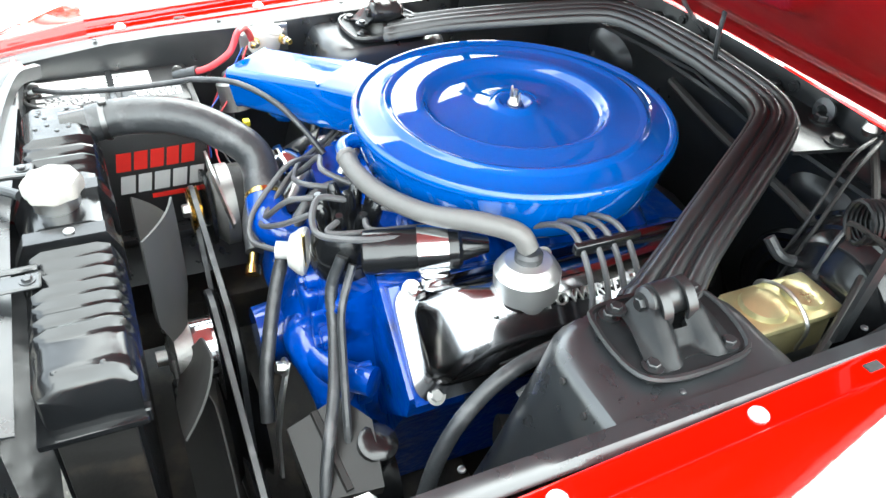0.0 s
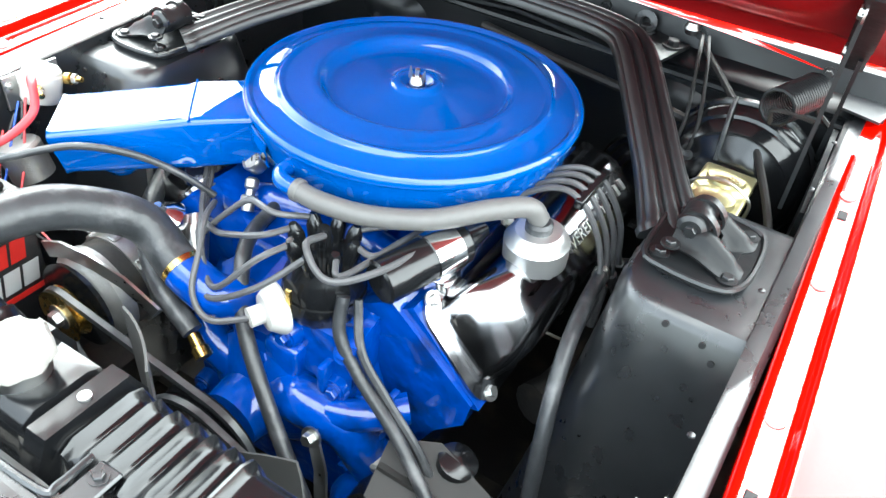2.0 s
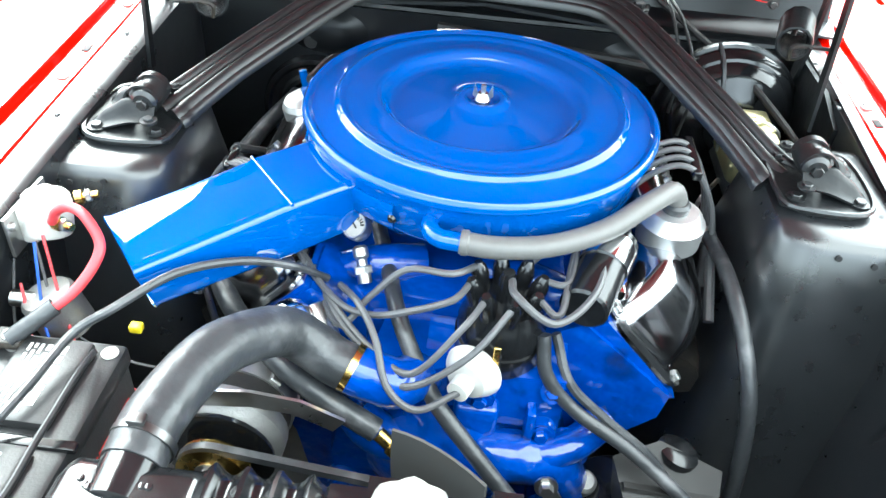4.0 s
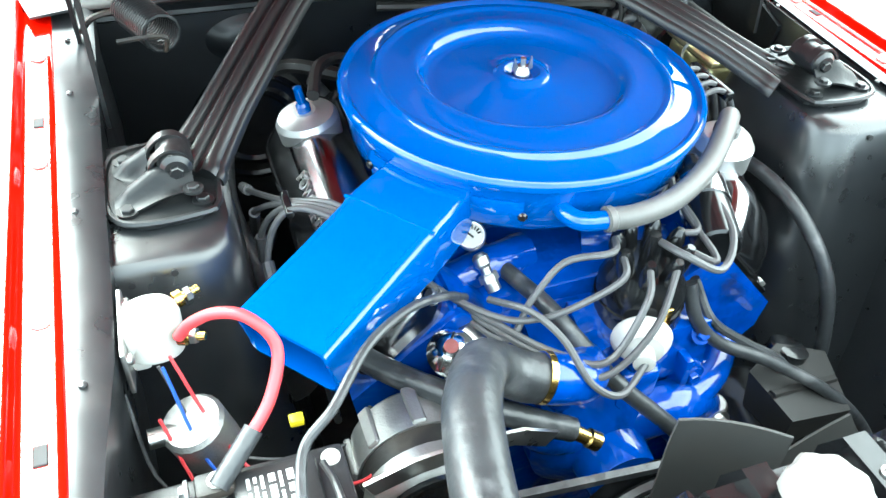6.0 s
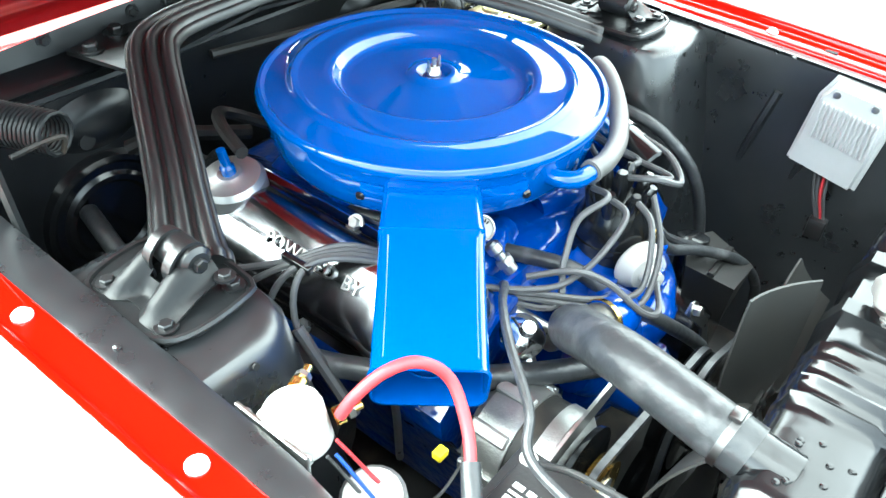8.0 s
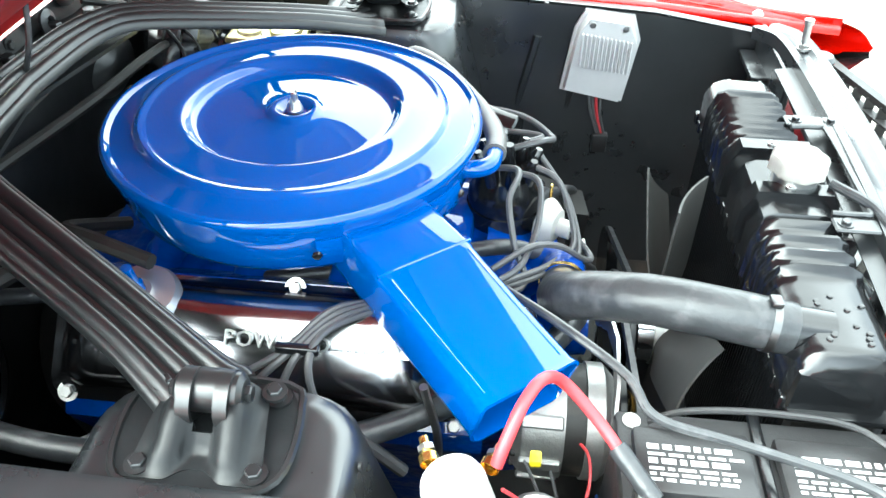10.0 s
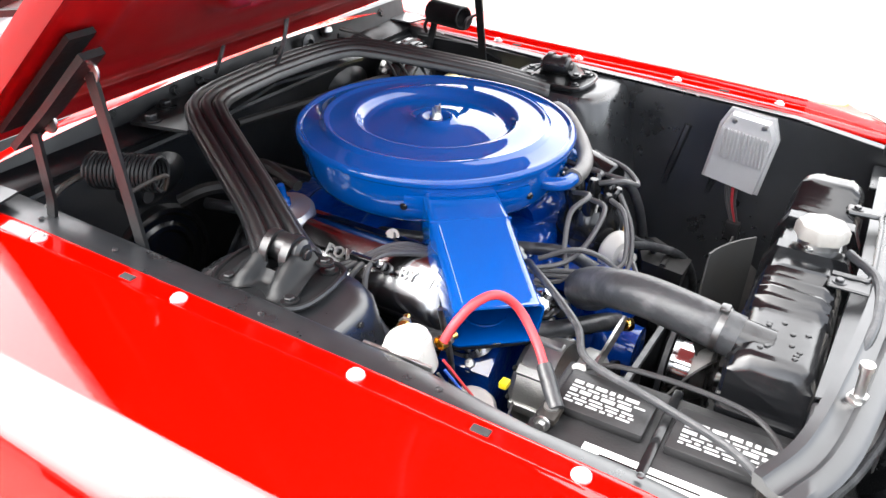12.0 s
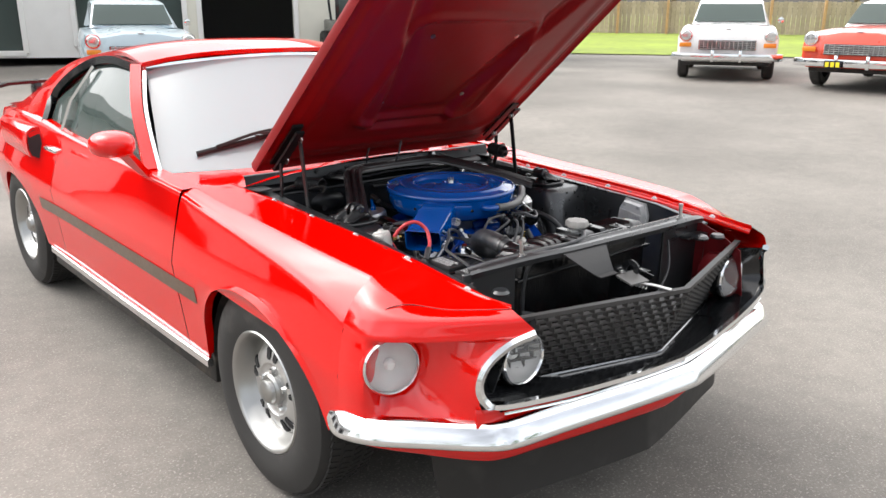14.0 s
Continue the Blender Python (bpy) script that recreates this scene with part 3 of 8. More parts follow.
for side in (1, -1):
    pillar = sweep(spline([(side * 0.802, -1.000, 0.928), (side * 0.738, -1.255, 1.130), (side * 0.618, -1.540, 1.302)], 4), [(-0.026, -0.02), (0.020, -0.02), (0.020, 0.02), (-0.026, 0.02)])
    part("windscreen_pillar", bevelled(pillar, 0.006), RED, car)
    strip = sweep(spline([(side * 0.776, -0.978, 0.924), (side * 0.710, -1.235, 1.130), (side * 0.590, -1.520, 1.308)], 4), [(-0.007, -0.006), (0.007, -0.006), (0.007, 0.010), (-0.007, 0.010)])
    part("windscreen_trim", strip, CHROME, car, "bright trim along the windscreen edge")
    rail = sweep(spline([(side * 0.618, -1.540, 1.304), (side * 0.604, -1.86, 1.322), (side * 0.606, -2.15, 1.296), (side * 0.640, -2.42, 1.215), (side * 0.705, -2.56, 1.10), (side * 0.785, -2.50, 0.965)], 4), [(-0.016, -0.018), (0.014, -0.018), (0.014, 0.018), (-0.016, 0.018)])
    part("window_rail", rail, TRIM, car)
    rows = []
    for i in range(13):
        u = i / 12
        y0 = -1.01 - 1.48 * u
        ty = -1.56 - 0.92 * u
        tz = interp([(0, 1.292), (0.35, 1.302), (0.7, 1.280), (1, 1.19)], u)[0]
        rows.append([(side * 0.772, y0, 0.945), (side * 0.706, (y0 + ty) / 2 - 0.02 * u, (0.945 + tz) / 2 + 0.012), (side * 0.596, ty, tz)])
    pane = part("side_window", sheet(rows), WINDOW, car, "dark tinted side glass")
    part("window_divider", sweep([(side * 0.796, -2.20, 0.945), (side * 0.736, -2.17, 1.11), (side * 0.628, -2.10, 1.280)], [(-0.008, -0.006), (0.008, -0.006), (0.008, 0.006), (-0.008, 0.006)]), CHROME, car)
    cpil = sheet([[(side * 0.80, -2.50, 0.955), (side * 0.712, -2.57, 1.10), (side * 0.645, -2.42, 1.225), (side * 0.606, -2.12, 1.31)],
                  [(side * 0.79, -2.85, 0.975), (side * 0.70, -2.85, 1.10), (side * 0.635, -2.75, 1.21), (side * 0.600, -2.40, 1.285)],
                  [(side * 0.74, -3.25, 0.985), (side * 0.66, -3.15, 1.07), (side * 0.620, -3.0, 1.14), (side * 0.600, -2.80, 1.20)],
                  [(side * 0.70, -3.60, 0.97), (side * 0.63, -3.50, 0.99), (side * 0.605, -3.40, 1.02), (side * 0.600, -3.20, 1.08)]])
    part("roof_side", cpil, RED, car, angle=60)
    deck = sheet([[(side * 0.80, -2.60, 0.985), (side * 0.70, -2.60, 0.99)], [(side * 0.80, -3.1, 0.985), (side * 0.68, -3.1, 0.99)], [(side * 0.74, -3.5, 0.955), (side * 0.55, -3.55, 0.985)], [(side * 0.70, -3.75, 0.90), (side * 0.5, -3.78, 0.93)]])
    part("rear_deck_side", deck, RED, car, angle=60)



def screen_point(a, v, lift=0.0):
    """Point of the curved windscreen: a across from -1 to 1, v upwards from 0 to 1."""
    y = -0.975 - 0.545 * v + (0.23 - 0.06 * v) * (1 - a * a)
    z = 0.920 + 0.388 * v - 0.02 * v * abs(a) ** 3 + (0.012 + 0.035 * v) * (1 - a * a)
    return Vector((a * (0.770 - 0.185 * v), y + lift * 0.58, z + lift * 0.81))


# the sky's pale reflection here comes from the glass colour
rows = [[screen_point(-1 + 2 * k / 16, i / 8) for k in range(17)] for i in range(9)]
part("windscreen", sheet(rows), SCREEN, car, "slanting windscreen with the mirrored sky put into its pale colour")
part("windscreen_header", tube([(a * 0.59, -1.520 + 0.17 * (1 - a * a), 1.304 + 0.047 * (1 - a * a)) for a in (-1, -0.66, -0.33, 0, 0.33, 0.66, 1)], 0.012, 6), CHROME, car)
part("cabin", box(-0.70, 0.70, -3.0, -0.95, 0.35, 0.93, 0.03), INTERIOR, car, "dark car interior")
for sx in (-0.36, 0.36):
    part("seat_back", moved(box(-0.24, 0.24, -0.06, 0.06, -0.3, 0.3, 0.05, 3), pose(sx, -2.0, 0.92, -14)), INTERIOR, car, "dark high-backed seat")
ring = [(-0.36 + 0.19 * math.cos(a), -1.30 + 0.05 * math.sin(a), 0.95 + 0.17 * math.sin(a)) for a in (2 * math.pi * k / 24 for k in range(25))]
part("steering_wheel", tube(ring, 0.012, 8, 1), INTERIOR, car)
tail = sheet([[(-0.74, -3.74, 0.42), (0.74, -3.74, 0.42)], [(-0.78, -3.76, 0.7), (0.78, -3.76, 0.7)], [(-0.70, -3.75, 0.93), (0.70, -3.75, 0.93)], [(-0.55, -3.60, 0.985), (0.55, -3.60, 0.985)], [(-0.6, -3.2, 1.02), (0.6, -3.2, 1.02)]])
part("tail_panel", tail, RED, car, angle=60)
spoiler = sweep([(-0.74, -3.74, 1.06), (-0.68, -3.72, 1.085), (0, -3.80, 1.10), (0.68, -3.72, 1.085), (0.74, -3.74, 1.06)], [(-0.09, -0.006), (0.09, -0.012), (0.09, 0.006), (-0.09, 0.012)])
part("spoiler", bevelled(spoiler, 0.004), TRIM, car, "black rear deck spoiler")
for sx in (-0.5, 0.5):
    part("spoiler_foot", box(sx - 0.02, sx + 0.02, -3.76, -3.64, 0.93, 1.085, 0.005), TRIM, car)
part("floor_pan", box(-0.72, 0.72, -3.6, -0.52, 0.24, 0.30, 0.02), DARK, car)

# cowl between hood and windscreen
rows = []
for i in range(7):
    v = i / 6
    r = []
    for k in range(33):
        a = -1 + 2 * k / 16 / 2
        x = a * (0.838 - 0.045 * v)
        q = max(0.0, 1 - (x / 0.62) ** 2)
        over = max(0.0, abs(x) - 0.62) / 0.218
        yf = -0.545 + 0.035 * q - 0.083 * over
        yb = -0.975 + 0.23 * (1 - a * a)
        zf = 0.925 + 0.051 * q - 0.008 * max(0.0, min(1.0, (abs(x) - 0.56) / 0.06)) + 0.014 * over * (1 - over) - 0.004 * over
        zb = 0.920 + 0.012 * (1 - a * a)
        r.append((x, yf + (yb - yf) * v, zf + (zb - zf) * v - 0.004 * (1 if i == 0 and over == 0 else 0)))
    rows.append(r)
cowl = part("cowl", sheet(rows), RED, car, "red cowl panel below the windscreen", angle=60)
for sa in (0.0, -0.80):
    wiper = thing("wiper", "black wiper resting on the base of the windscreen", "wiper", "windscreen wipers")
    base = screen_point(sa + 0.16, 0.0, 0.012)
    knee = screen_point(sa + 0.20, 0.16, 0.034)
    mid = screen_point(sa + 0.50, 0.225, 0.044)
    part("arm", sweep(spline([base, knee, mid], 5), [(-0.010, -0.006), (0.010, -0.006), (0.008, 0.006), (-0.008, 0.006)]), DULLBLACK, wiper)
    bridge = part("bridge", sweep(spline([screen_point(sa + 0.26, 0.275, 0.026), mid, screen_point(sa + 0.72, 0.165, 0.026)], 5), [(-0.008, -0.005), (0.008, -0.005), (0.005, 0.006), (-0.005, 0.006)]), DULLBLACK, wiper)
    for q, v in ((0.26, 0.275), (0.50, 0.220), (0.72, 0.165)):
        part("claw", moved(box(-0.011, 0.011, -0.006, 0.006, -0.012, 0.010, 0.003, 1), Matrix.Translation(screen_point(sa + q, v, 0.020))), DULLBLACK, bridge)
    part("blade", sweep(spline([screen_point(sa + 0.18, 0.295, 0.012), screen_point(sa + 0.50, 0.218, 0.012), screen_point(sa + 0.83, 0.13, 0.012)], 5), [(-0.006, -0.009), (0.006, -0.009), (0.008, 0.004), (0.003, 0.012), (-0.003, 0.012), (-0.008, 0.004)]), DULLBLACK, wiper, "black rubber blade")
    part("pivot", lathe([(0, -0.01), (0.020, -0.01), (0.018, 0.014), (0.012, 0.024), (0, 0.026)], base, (0, 0.58, 0.81), 14), DULLBLACK, wiper)


def mirror_part():
    shell = bmesh.new()
    bmesh.ops.create_icosphere(shell, subdivisions=3, radius=1)
    for v in shell.verts:
        v.co = Vector((0.970 + (abs(v.co.x) ** 0.8 * math.copysign(1, v.co.x)) * 0.082, -0.925 + max(-0.45, v.co.y) * 0.095, 1.068 + (abs(v.co.z) ** 0.75 * math.copysign(1, v.co.z)) * 0.050))
    m = part("door_mirror", shell, RED, car, "rounded red racing mirror", angle=60)
    part("mirror_foot", sweep([(0.835, -0.965, 0.925), (0.88, -0.960, 0.975), (0.93, -0.940, 1.035)], [(-0.035, -0.01), (0.035, -0.01), (0.03, 0.012), (-0.03, 0.012)]), RED, m)
    part("mirror_glass", moved(lathe([(0, 0), (1, 0), (1, 0.03), (0, 0.03)], (0, 0, 0), (0, -1, 0), 28), Matrix.Translation((0.970, -0.965, 1.068)) @ Matrix.Diagonal((0.070, 0.1, 0.042, 1))), CHROME, m)


mirror_part()


# wheels
def wheel_thing(at, side, front):
    hub = new("wheel")
    hub.parent = car
    hub.location = at
    hub["label"] = "black tyre on a bright styled steel wheel"
    ax = (side, 0, 0)
    body = [(0.20, -0.185), (0.25, -0.205), (0.31, -0.203), (0.342, -0.185), (0.357, -0.155), (0.359, -0.075), (0.357, 0.005), (0.342, 0.035), (0.300, 0.052), (0.252, 0.056), (0.212, 0.042), (0.204, 0.02), (0.204, -0.03)]
    tyre = part("tyre", lathe(body, at, ax, 64), TYRE, hub, "black tyre with grooved tread")
    tread = bmesh.new()
    for k in range(84):
        a = 2 * math.pi * k / 84
        for off, ln in ((-0.150, 0.034), (-0.103, 0.034), (-0.055, 0.034), (-0.008, 0.034)):
            b = bmesh.ops.create_cube(tread, size=1)
            m = Matrix.Translation(at) @ Matrix.Rotation(a, 4, "X") @ Matrix.Translation((side * off, 0, 0.3585)) @ Matrix.Rotation(0.35 * (1 if off < -0.08 else -1), 4, "Z") @ Matrix.Diagonal((ln, 0.019, 0.007, 1))
            bmesh.ops.transform(tread, matrix=m, verts=b["verts"])
    part("tread", tread, TYRE, tyre, smooth=False)
    rim = part("rim", lathe([(0.209, 0.030), (0.213, 0.040), (0.207, 0.046), (0.199, 0.043), (0.192, 0.034), (0.180, 0.004), (0.172, -0.020), (0.165, -0.030), (0.158, -0.028)], at, ax, 64), POLISHED, hub, "bright polished trim ring with a deep dish")
    disc = part("disc", lathe([(0.162, -0.034), (0.157, -0.026), (0.148, -0.014), (0.132, -0.004), (0.112, 0.002), (0.092, 0.003), (0.086, -0.002), (0.078, -0.004), (0, -0.004)], at, ax, 64), RIMSILVER, rim, "satin silver wheel centre")
    # wheel slots are dark solids with the shade of openings in their colour
    for k in range(10):
        a = 2 * math.pi * (k // 2) / 5 + (0.17 if k % 2 else -0.17) + 0.3
        c = Vector(at)
        d = Vector((0, math.cos(a), math.sin(a)))
        t = Vector((0, -math.sin(a), math.cos(a)))
        hole = bmesh.new()
        secs = []
        for x in (0.006, -0.014):
            secs.append([c + d * r_ + t * w_ + Vector((side * (x - 0.5 * max(0.0, r_ - 0.125)), 0, 0)) for r_, w_ in ((0.104, -0.006), (0.112, -0.010), (0.140, -0.013), (0.149, -0.008), (0.149, 0.008), (0.140, 0.013), (0.112, 0.010), (0.104, 0.006))])
        hull_prism(secs, hole)
        part("slot", hole, INTERIOR, disc)
    for k in range(5):
        a = 2 * math.pi * k / 5 + 0.3
        part("nut", bolt(Vector(at) + Vector((0, math.cos(a), math.sin(a))) * 0.068 + Vector((side * -0.004, 0, 0)), ax, 0.010, 0.016, False), CHROME, disc)
    part("hub_cap", lathe([(0.056, -0.006), (0.056, 0.010), (0.050, 0.018), (0.044, 0.019), (0.040, 0.030), (0.030, 0.037), (0, 0.040)], at, ax, 32), POLISHED, rim, "domed bright hub cap")
    return hub


for side in (1, -1):
    wheel_thing((side * 0.832, -0.030, 0.345), side, True)
    wheel_thing((side * 0.832, -2.84, 0.345), side, False)
    for y in (-0.03, -2.84):
        liner = bmesh.new()
        rows = []
        for k in range(17):
            a = math.pi * k / 16
            rows.append([(side * 0.855, y + 0.40 * math.cos(a), 0.33 + 0.40 * math.sin(a)), (side * 0.57, y + 0.40 * math.cos(a), 0.33 + 0.40 * math.sin(a))])
        part("wheel_liner", sheet(rows, liner), DARK, car)
    part("brake_drum", lathe([(0, -0.06), (0.14, -0.06), (0.14, -0.12), (0, -0.12)], (side * 0.80, -0.035, 0.345), (side, 0, 0), 24), DARK, car)

# front: bumper, grille, lamps, valance
half_bumper = [(0.912, 0.432, 0.474), (0.918, 0.515, 0.484), (0.886, 0.612, 0.494), (0.795, 0.738, 0.506), (0.716, 0.838, 0.514), (0.646, 0.890, 0.518), (0.50, 0.920, 0.522), (0.25, 0.968, 0.526), (0.04, 1.002, 0.528)]
line = half_bumper + [(-x, y, z) for x, y, z in half_bumper[::-1]]
line = spline(line, 5)
taper = [0.35, 0.62, 0.80, 0.91, 0.97]
ends = [taper[min(i, len(line) - 1 - i)] if min(i, len(line) - 1 - i) < 5 else 1.0 for i in range(len(line))]
outline = [(-0.024, -0.024), (0.006, -0.029), (0.016, -0.028), (0.022, -0.024), (0.024, -0.018), (0.022, -0.011), (0.011, 0.006), (0.001, 0.019), (-0.006, 0.025), (-0.014, 0.027), (-0.030, 0.027), (-0.030, 0.022)]
bumper = part("front_bumper", sweep(line, [(a, b * 1.22 - 0.010) for a, b in outline[::-1]], scale=ends, both=True), CHROME, car, "chrome front bumper bent to a shallow point", angle=40)
low = [Vector((p.x * 0.965, p.y - 0.035, 0)) for p in line[8:-8]]
part("front_valance", sheet([[(p.x, p.y, 0.495) for p in low], [(p.x, p.y + 0.004, 0.44) for p in low], [(p.x * 0.98, p.y - 0.04, 0.385) for p in low]]), RED, car, "red panel below the bumper", angle=60)
dam = [p for p in low if abs(p.x) < 0.74]
part("air_dam", sheet([[(p.x * 0.98, p.y - 0.10, 0.375) for p in dam], [(p.x * 0.96, p.y - 0.105, 0.30) for p in dam], [(p.x * 0.94, p.y - 0.09, 0.21) for p in dam]], thick=0.006), DULLBLACK, car, "black chin spoiler below the front panel")
front_line = [(0.712, 0.814, 0.574), (0.690, 0.832, 0.564), (0.45, 0.897, 0.55), (0.2, 0.938, 0.545), (0.03, 0.958, 0.543)]
front_line += [(-x, y, z) for x, y, z in front_line[::-1]]
fl = spline(front_line, 4)
part("stone_guard", sheet([[(p.x, p.y - 0.004, p.z + 0.004) for p in fl], [(p.x * 1.012, p.y + 0.012, 0.526) for p in fl], [(p.x * 1.015, p.y - 0.01, 0.49) for p in fl]]), RED, car, "red strip between grille and bumper", angle=60)
loop = [(0.586, 0.899, 0.778), (0.642, 0.862, 0.748), (0.696, 0.838, 0.700), (0.719, 0.833, 0.646), (0.706, 0.843, 0.602), (0.660, 0.862, 0.580)]
trim = loop + [(0.45, 0.906, 0.566), (0.2, 0.946, 0.559), (0.02, 0.965, 0.557)]
bead = [(x, y + 0.006, z - 0.017) for x, y, z in trim[-4:]]
bead = bead + [(-x, y, z) for x, y, z in bead[::-1]]
part("surround_bead", tube(bead, 0.004, 8, 3), CHROME, car, "thin bright bead below the grille surround")
trim = trim + [(-x, y, z) for x, y, z in trim[::-1]]
part("grille_surround", sweep(spline(trim, 5), [(-0.009, -0.009), (0.004, -0.011), (0.011, 0.0), (0.004, 0.011), (-0.009, 0.009)], (0, 1, 0)), CHROME, car, "bright grille surround", angle=50)
grille = thing("grille", "black honeycomb grille set deep in the nose", "grille")
for side in (1, -1):
    rows = [[(side * x, y, z) for x, y, z in ((0.580, 0.892, 0.776), (0.636, 0.858, 0.746), (0.692, 0.834, 0.700), (0.715, 0.829, 0.646), (0.702, 0.839, 0.602), (0.58, 0.874, 0.572), (0.40, 0.905, 0.562))],
            [(side * x, y, z) for x, y, z in ((0.48, 0.80, 0.775), (0.54, 0.780, 0.745), (0.610, 0.765, 0.69), (0.615, 0.760, 0.63), (0.585, 0.755, 0.592), (0.49, 0.760, 0.566), (0.36, 0.775, 0.552))]]
    part("bezel", sheet(rows), TRIM, grille, "gloss black lamp surround", angle=60)


def grille_y(x, z):
    """The mesh leans back towards its foot and comes to a point in the middle."""
    return 0.795 + 0.165 * (1 - abs(x) / 0.58) - 0.40 * (0.775 - z)


xs = [-0.58 + 1.16 * k / 12 for k in range(13)]
top = [(x, grille_y(x, 0.775), 0.778) for x in xs]
part("top_bar", sweep(top, [(-0.010, -0.008), (0.009, -0.008), (0.009, 0.004), (-0.010, 0.004)]), MESHGREY, grille, "black upper grille bar")
GRILLE_Z0, GRILLE_DZ = 0.552, 0.0223
for r in range(10):
    z = GRILLE_Z0 + GRILLE_DZ * r
    ln = [(x, grille_y(x, z), z) for x in [-0.54 + 1.08 * k / 12 for k in range(13)]]
    part("grille_bar", sweep(ln, [(-0.010, -0.0018), (0.010, -0.0018), (0.010, 0.0018), (-0.010, 0.0018)]), MESHGREY, grille)
stay = bmesh.new()
for r in range(10):
    for k in range(30):
        x = -0.535 + 1.07 * (k + 0.5 * (r % 2)) / 29.5
        z = GRILLE_Z0 + GRILLE_DZ * r
        y = grille_y(x, z + 0.013)
        box(x - 0.0016, x + 0.0016, y - 0.010, y + 0.008, z, z + GRILLE_DZ, 0, 1, stay)
tagged(part("grille_web", stay, MESHGREY, grille, smooth=False), kind="stuff")
part("grille_tray", sheet([[(x, grille_y(x, 0.550) + 0.004, 0.548) for x in xs], [(x * 1.15, 0.862 + 0.100 * (1 - abs(x) / 0.58), 0.566 - 0.010 * (1 - abs(x) / 0.58)) for x in xs]]), TRIM, grille, "plain black panel below the mesh")
vline = [(x, grille_y(x, 0.553) + 0.016, 0.553 + 0.004 * x) for x in (0.50, 0.25, 0.012)]
vline += [(-x, y, z) for x, y, z in vline[::-1]]
part("grille_moulding", tube(vline, 0.006, 6, 1), CHROME, grille, "thin bright moulding bent across the grille")


def lamp(at, axis, r, label, bezel, deep):
    t = thing("headlight", label, "headlight", "front lamps")
    part("bezel", lathe([(r * 1.0, -0.05), (r * 1.10, -0.03), (r * 1.10, 0.0), (r * 1.03, 0.004), (r * 1.0, 0.002), (r * 0.98, -0.02)], at, axis, 36), bezel, t)
    part("reflector", lathe([(0, -deep), (r * 0.3, -deep * 0.92), (r * 0.6, -deep * 0.72), (r * 0.85, -deep * 0.4), (r, -0.008)], at, axis, 36), SILVER, t, "bright bowl behind the lens")
    lens = part("lens", lathe([(r, -0.010), (r * 0.9, 0.008), (r * 0.6, 0.020), (r * 0.3, 0.026), (0, 0.028)], at, axis, 36), LENS, t, "clear rounded glass lens")
    lens.visible_shadow = False
    part("bulb", lathe([(0, -deep), (0.014, -deep + 0.002), (0.016, -deep + 0.016), (0.010, -deep + 0.026), (0, -deep + 0.028)], at, axis, 14), GREYPAPER, t)
    part("retaining_ring", lathe([(r * 0.95, -0.008), (r * 1.05, -0.006), (r * 1.06, 0.006), (r * 1.0, 0.011), (r * 0.95, 0.006), (r * 0.95, -0.008)], at, axis, 36), CHROME, t, "thin chrome ring")
    # bucket colour includes the shade behind the lamp
    part("bucket", lathe([(r * 1.06, -0.02), (r * 1.08, -0.05), (r * 0.98, -0.085), (r * 0.6, -0.10), (0, -0.104)], at, axis, 30), RED_SHADE, t, "red lamp bucket in paint darkened for shade")
    return t


for side in (1, -1):
    lamp((side * 0.822, 0.604, 0.652), (side * 0.30, 0.953, 0.03), 0.076, "round outer headlight in a red recessed panel", RED, 0.03)
    lamp((side * 0.530, 0.806, 0.660), (side * 0.02, 0.999, 0.0), 0.072, "round inner headlight at the end of the grille", TRIM, 0.062)


# ---- the raised hood ----
HD = Vector((0, 0.755, 0.656))
HN = Vector((0, -0.656, 0.755))
HP = Vector((0, -0.505, 0.975))


def hood_point(x, s, h):
    """A place on the hood: x across, s along from the hinge edge, h above the inner side."""
    return HP + HD * s + HN * h + Vector((x, 0, 0))


HOOD_LEN = 1.42


def hood_half(s):
    return 0.602 if s < 1.0 else 0.602 - 0.055 * ((s - 1.0) / 0.42) ** 1.5


hood = thing("hood", "red steel hood raised on black hinges, underside showing", "hood")
rows = []
for i in range(25):
    s = HOOD_LEN * i / 24
    w = hood_half(s)
    r = []
    for k in range(21):
        a = -1 + 2 * k / 20
        bow = 0.045 * (1 - a * a)
        r.append(hood_point(a * w, s + (0.08 * (1 - abs(a)) if i == 24 else 0), 0.040 + bow))
    rows.append(r)
part("outer_skin", sheet(rows), RED, hood, "red outer skin", angle=60)
# inner panel with raised frame, sunken middle and stiffening ridges
rows = []
NS, NX = 111, 95
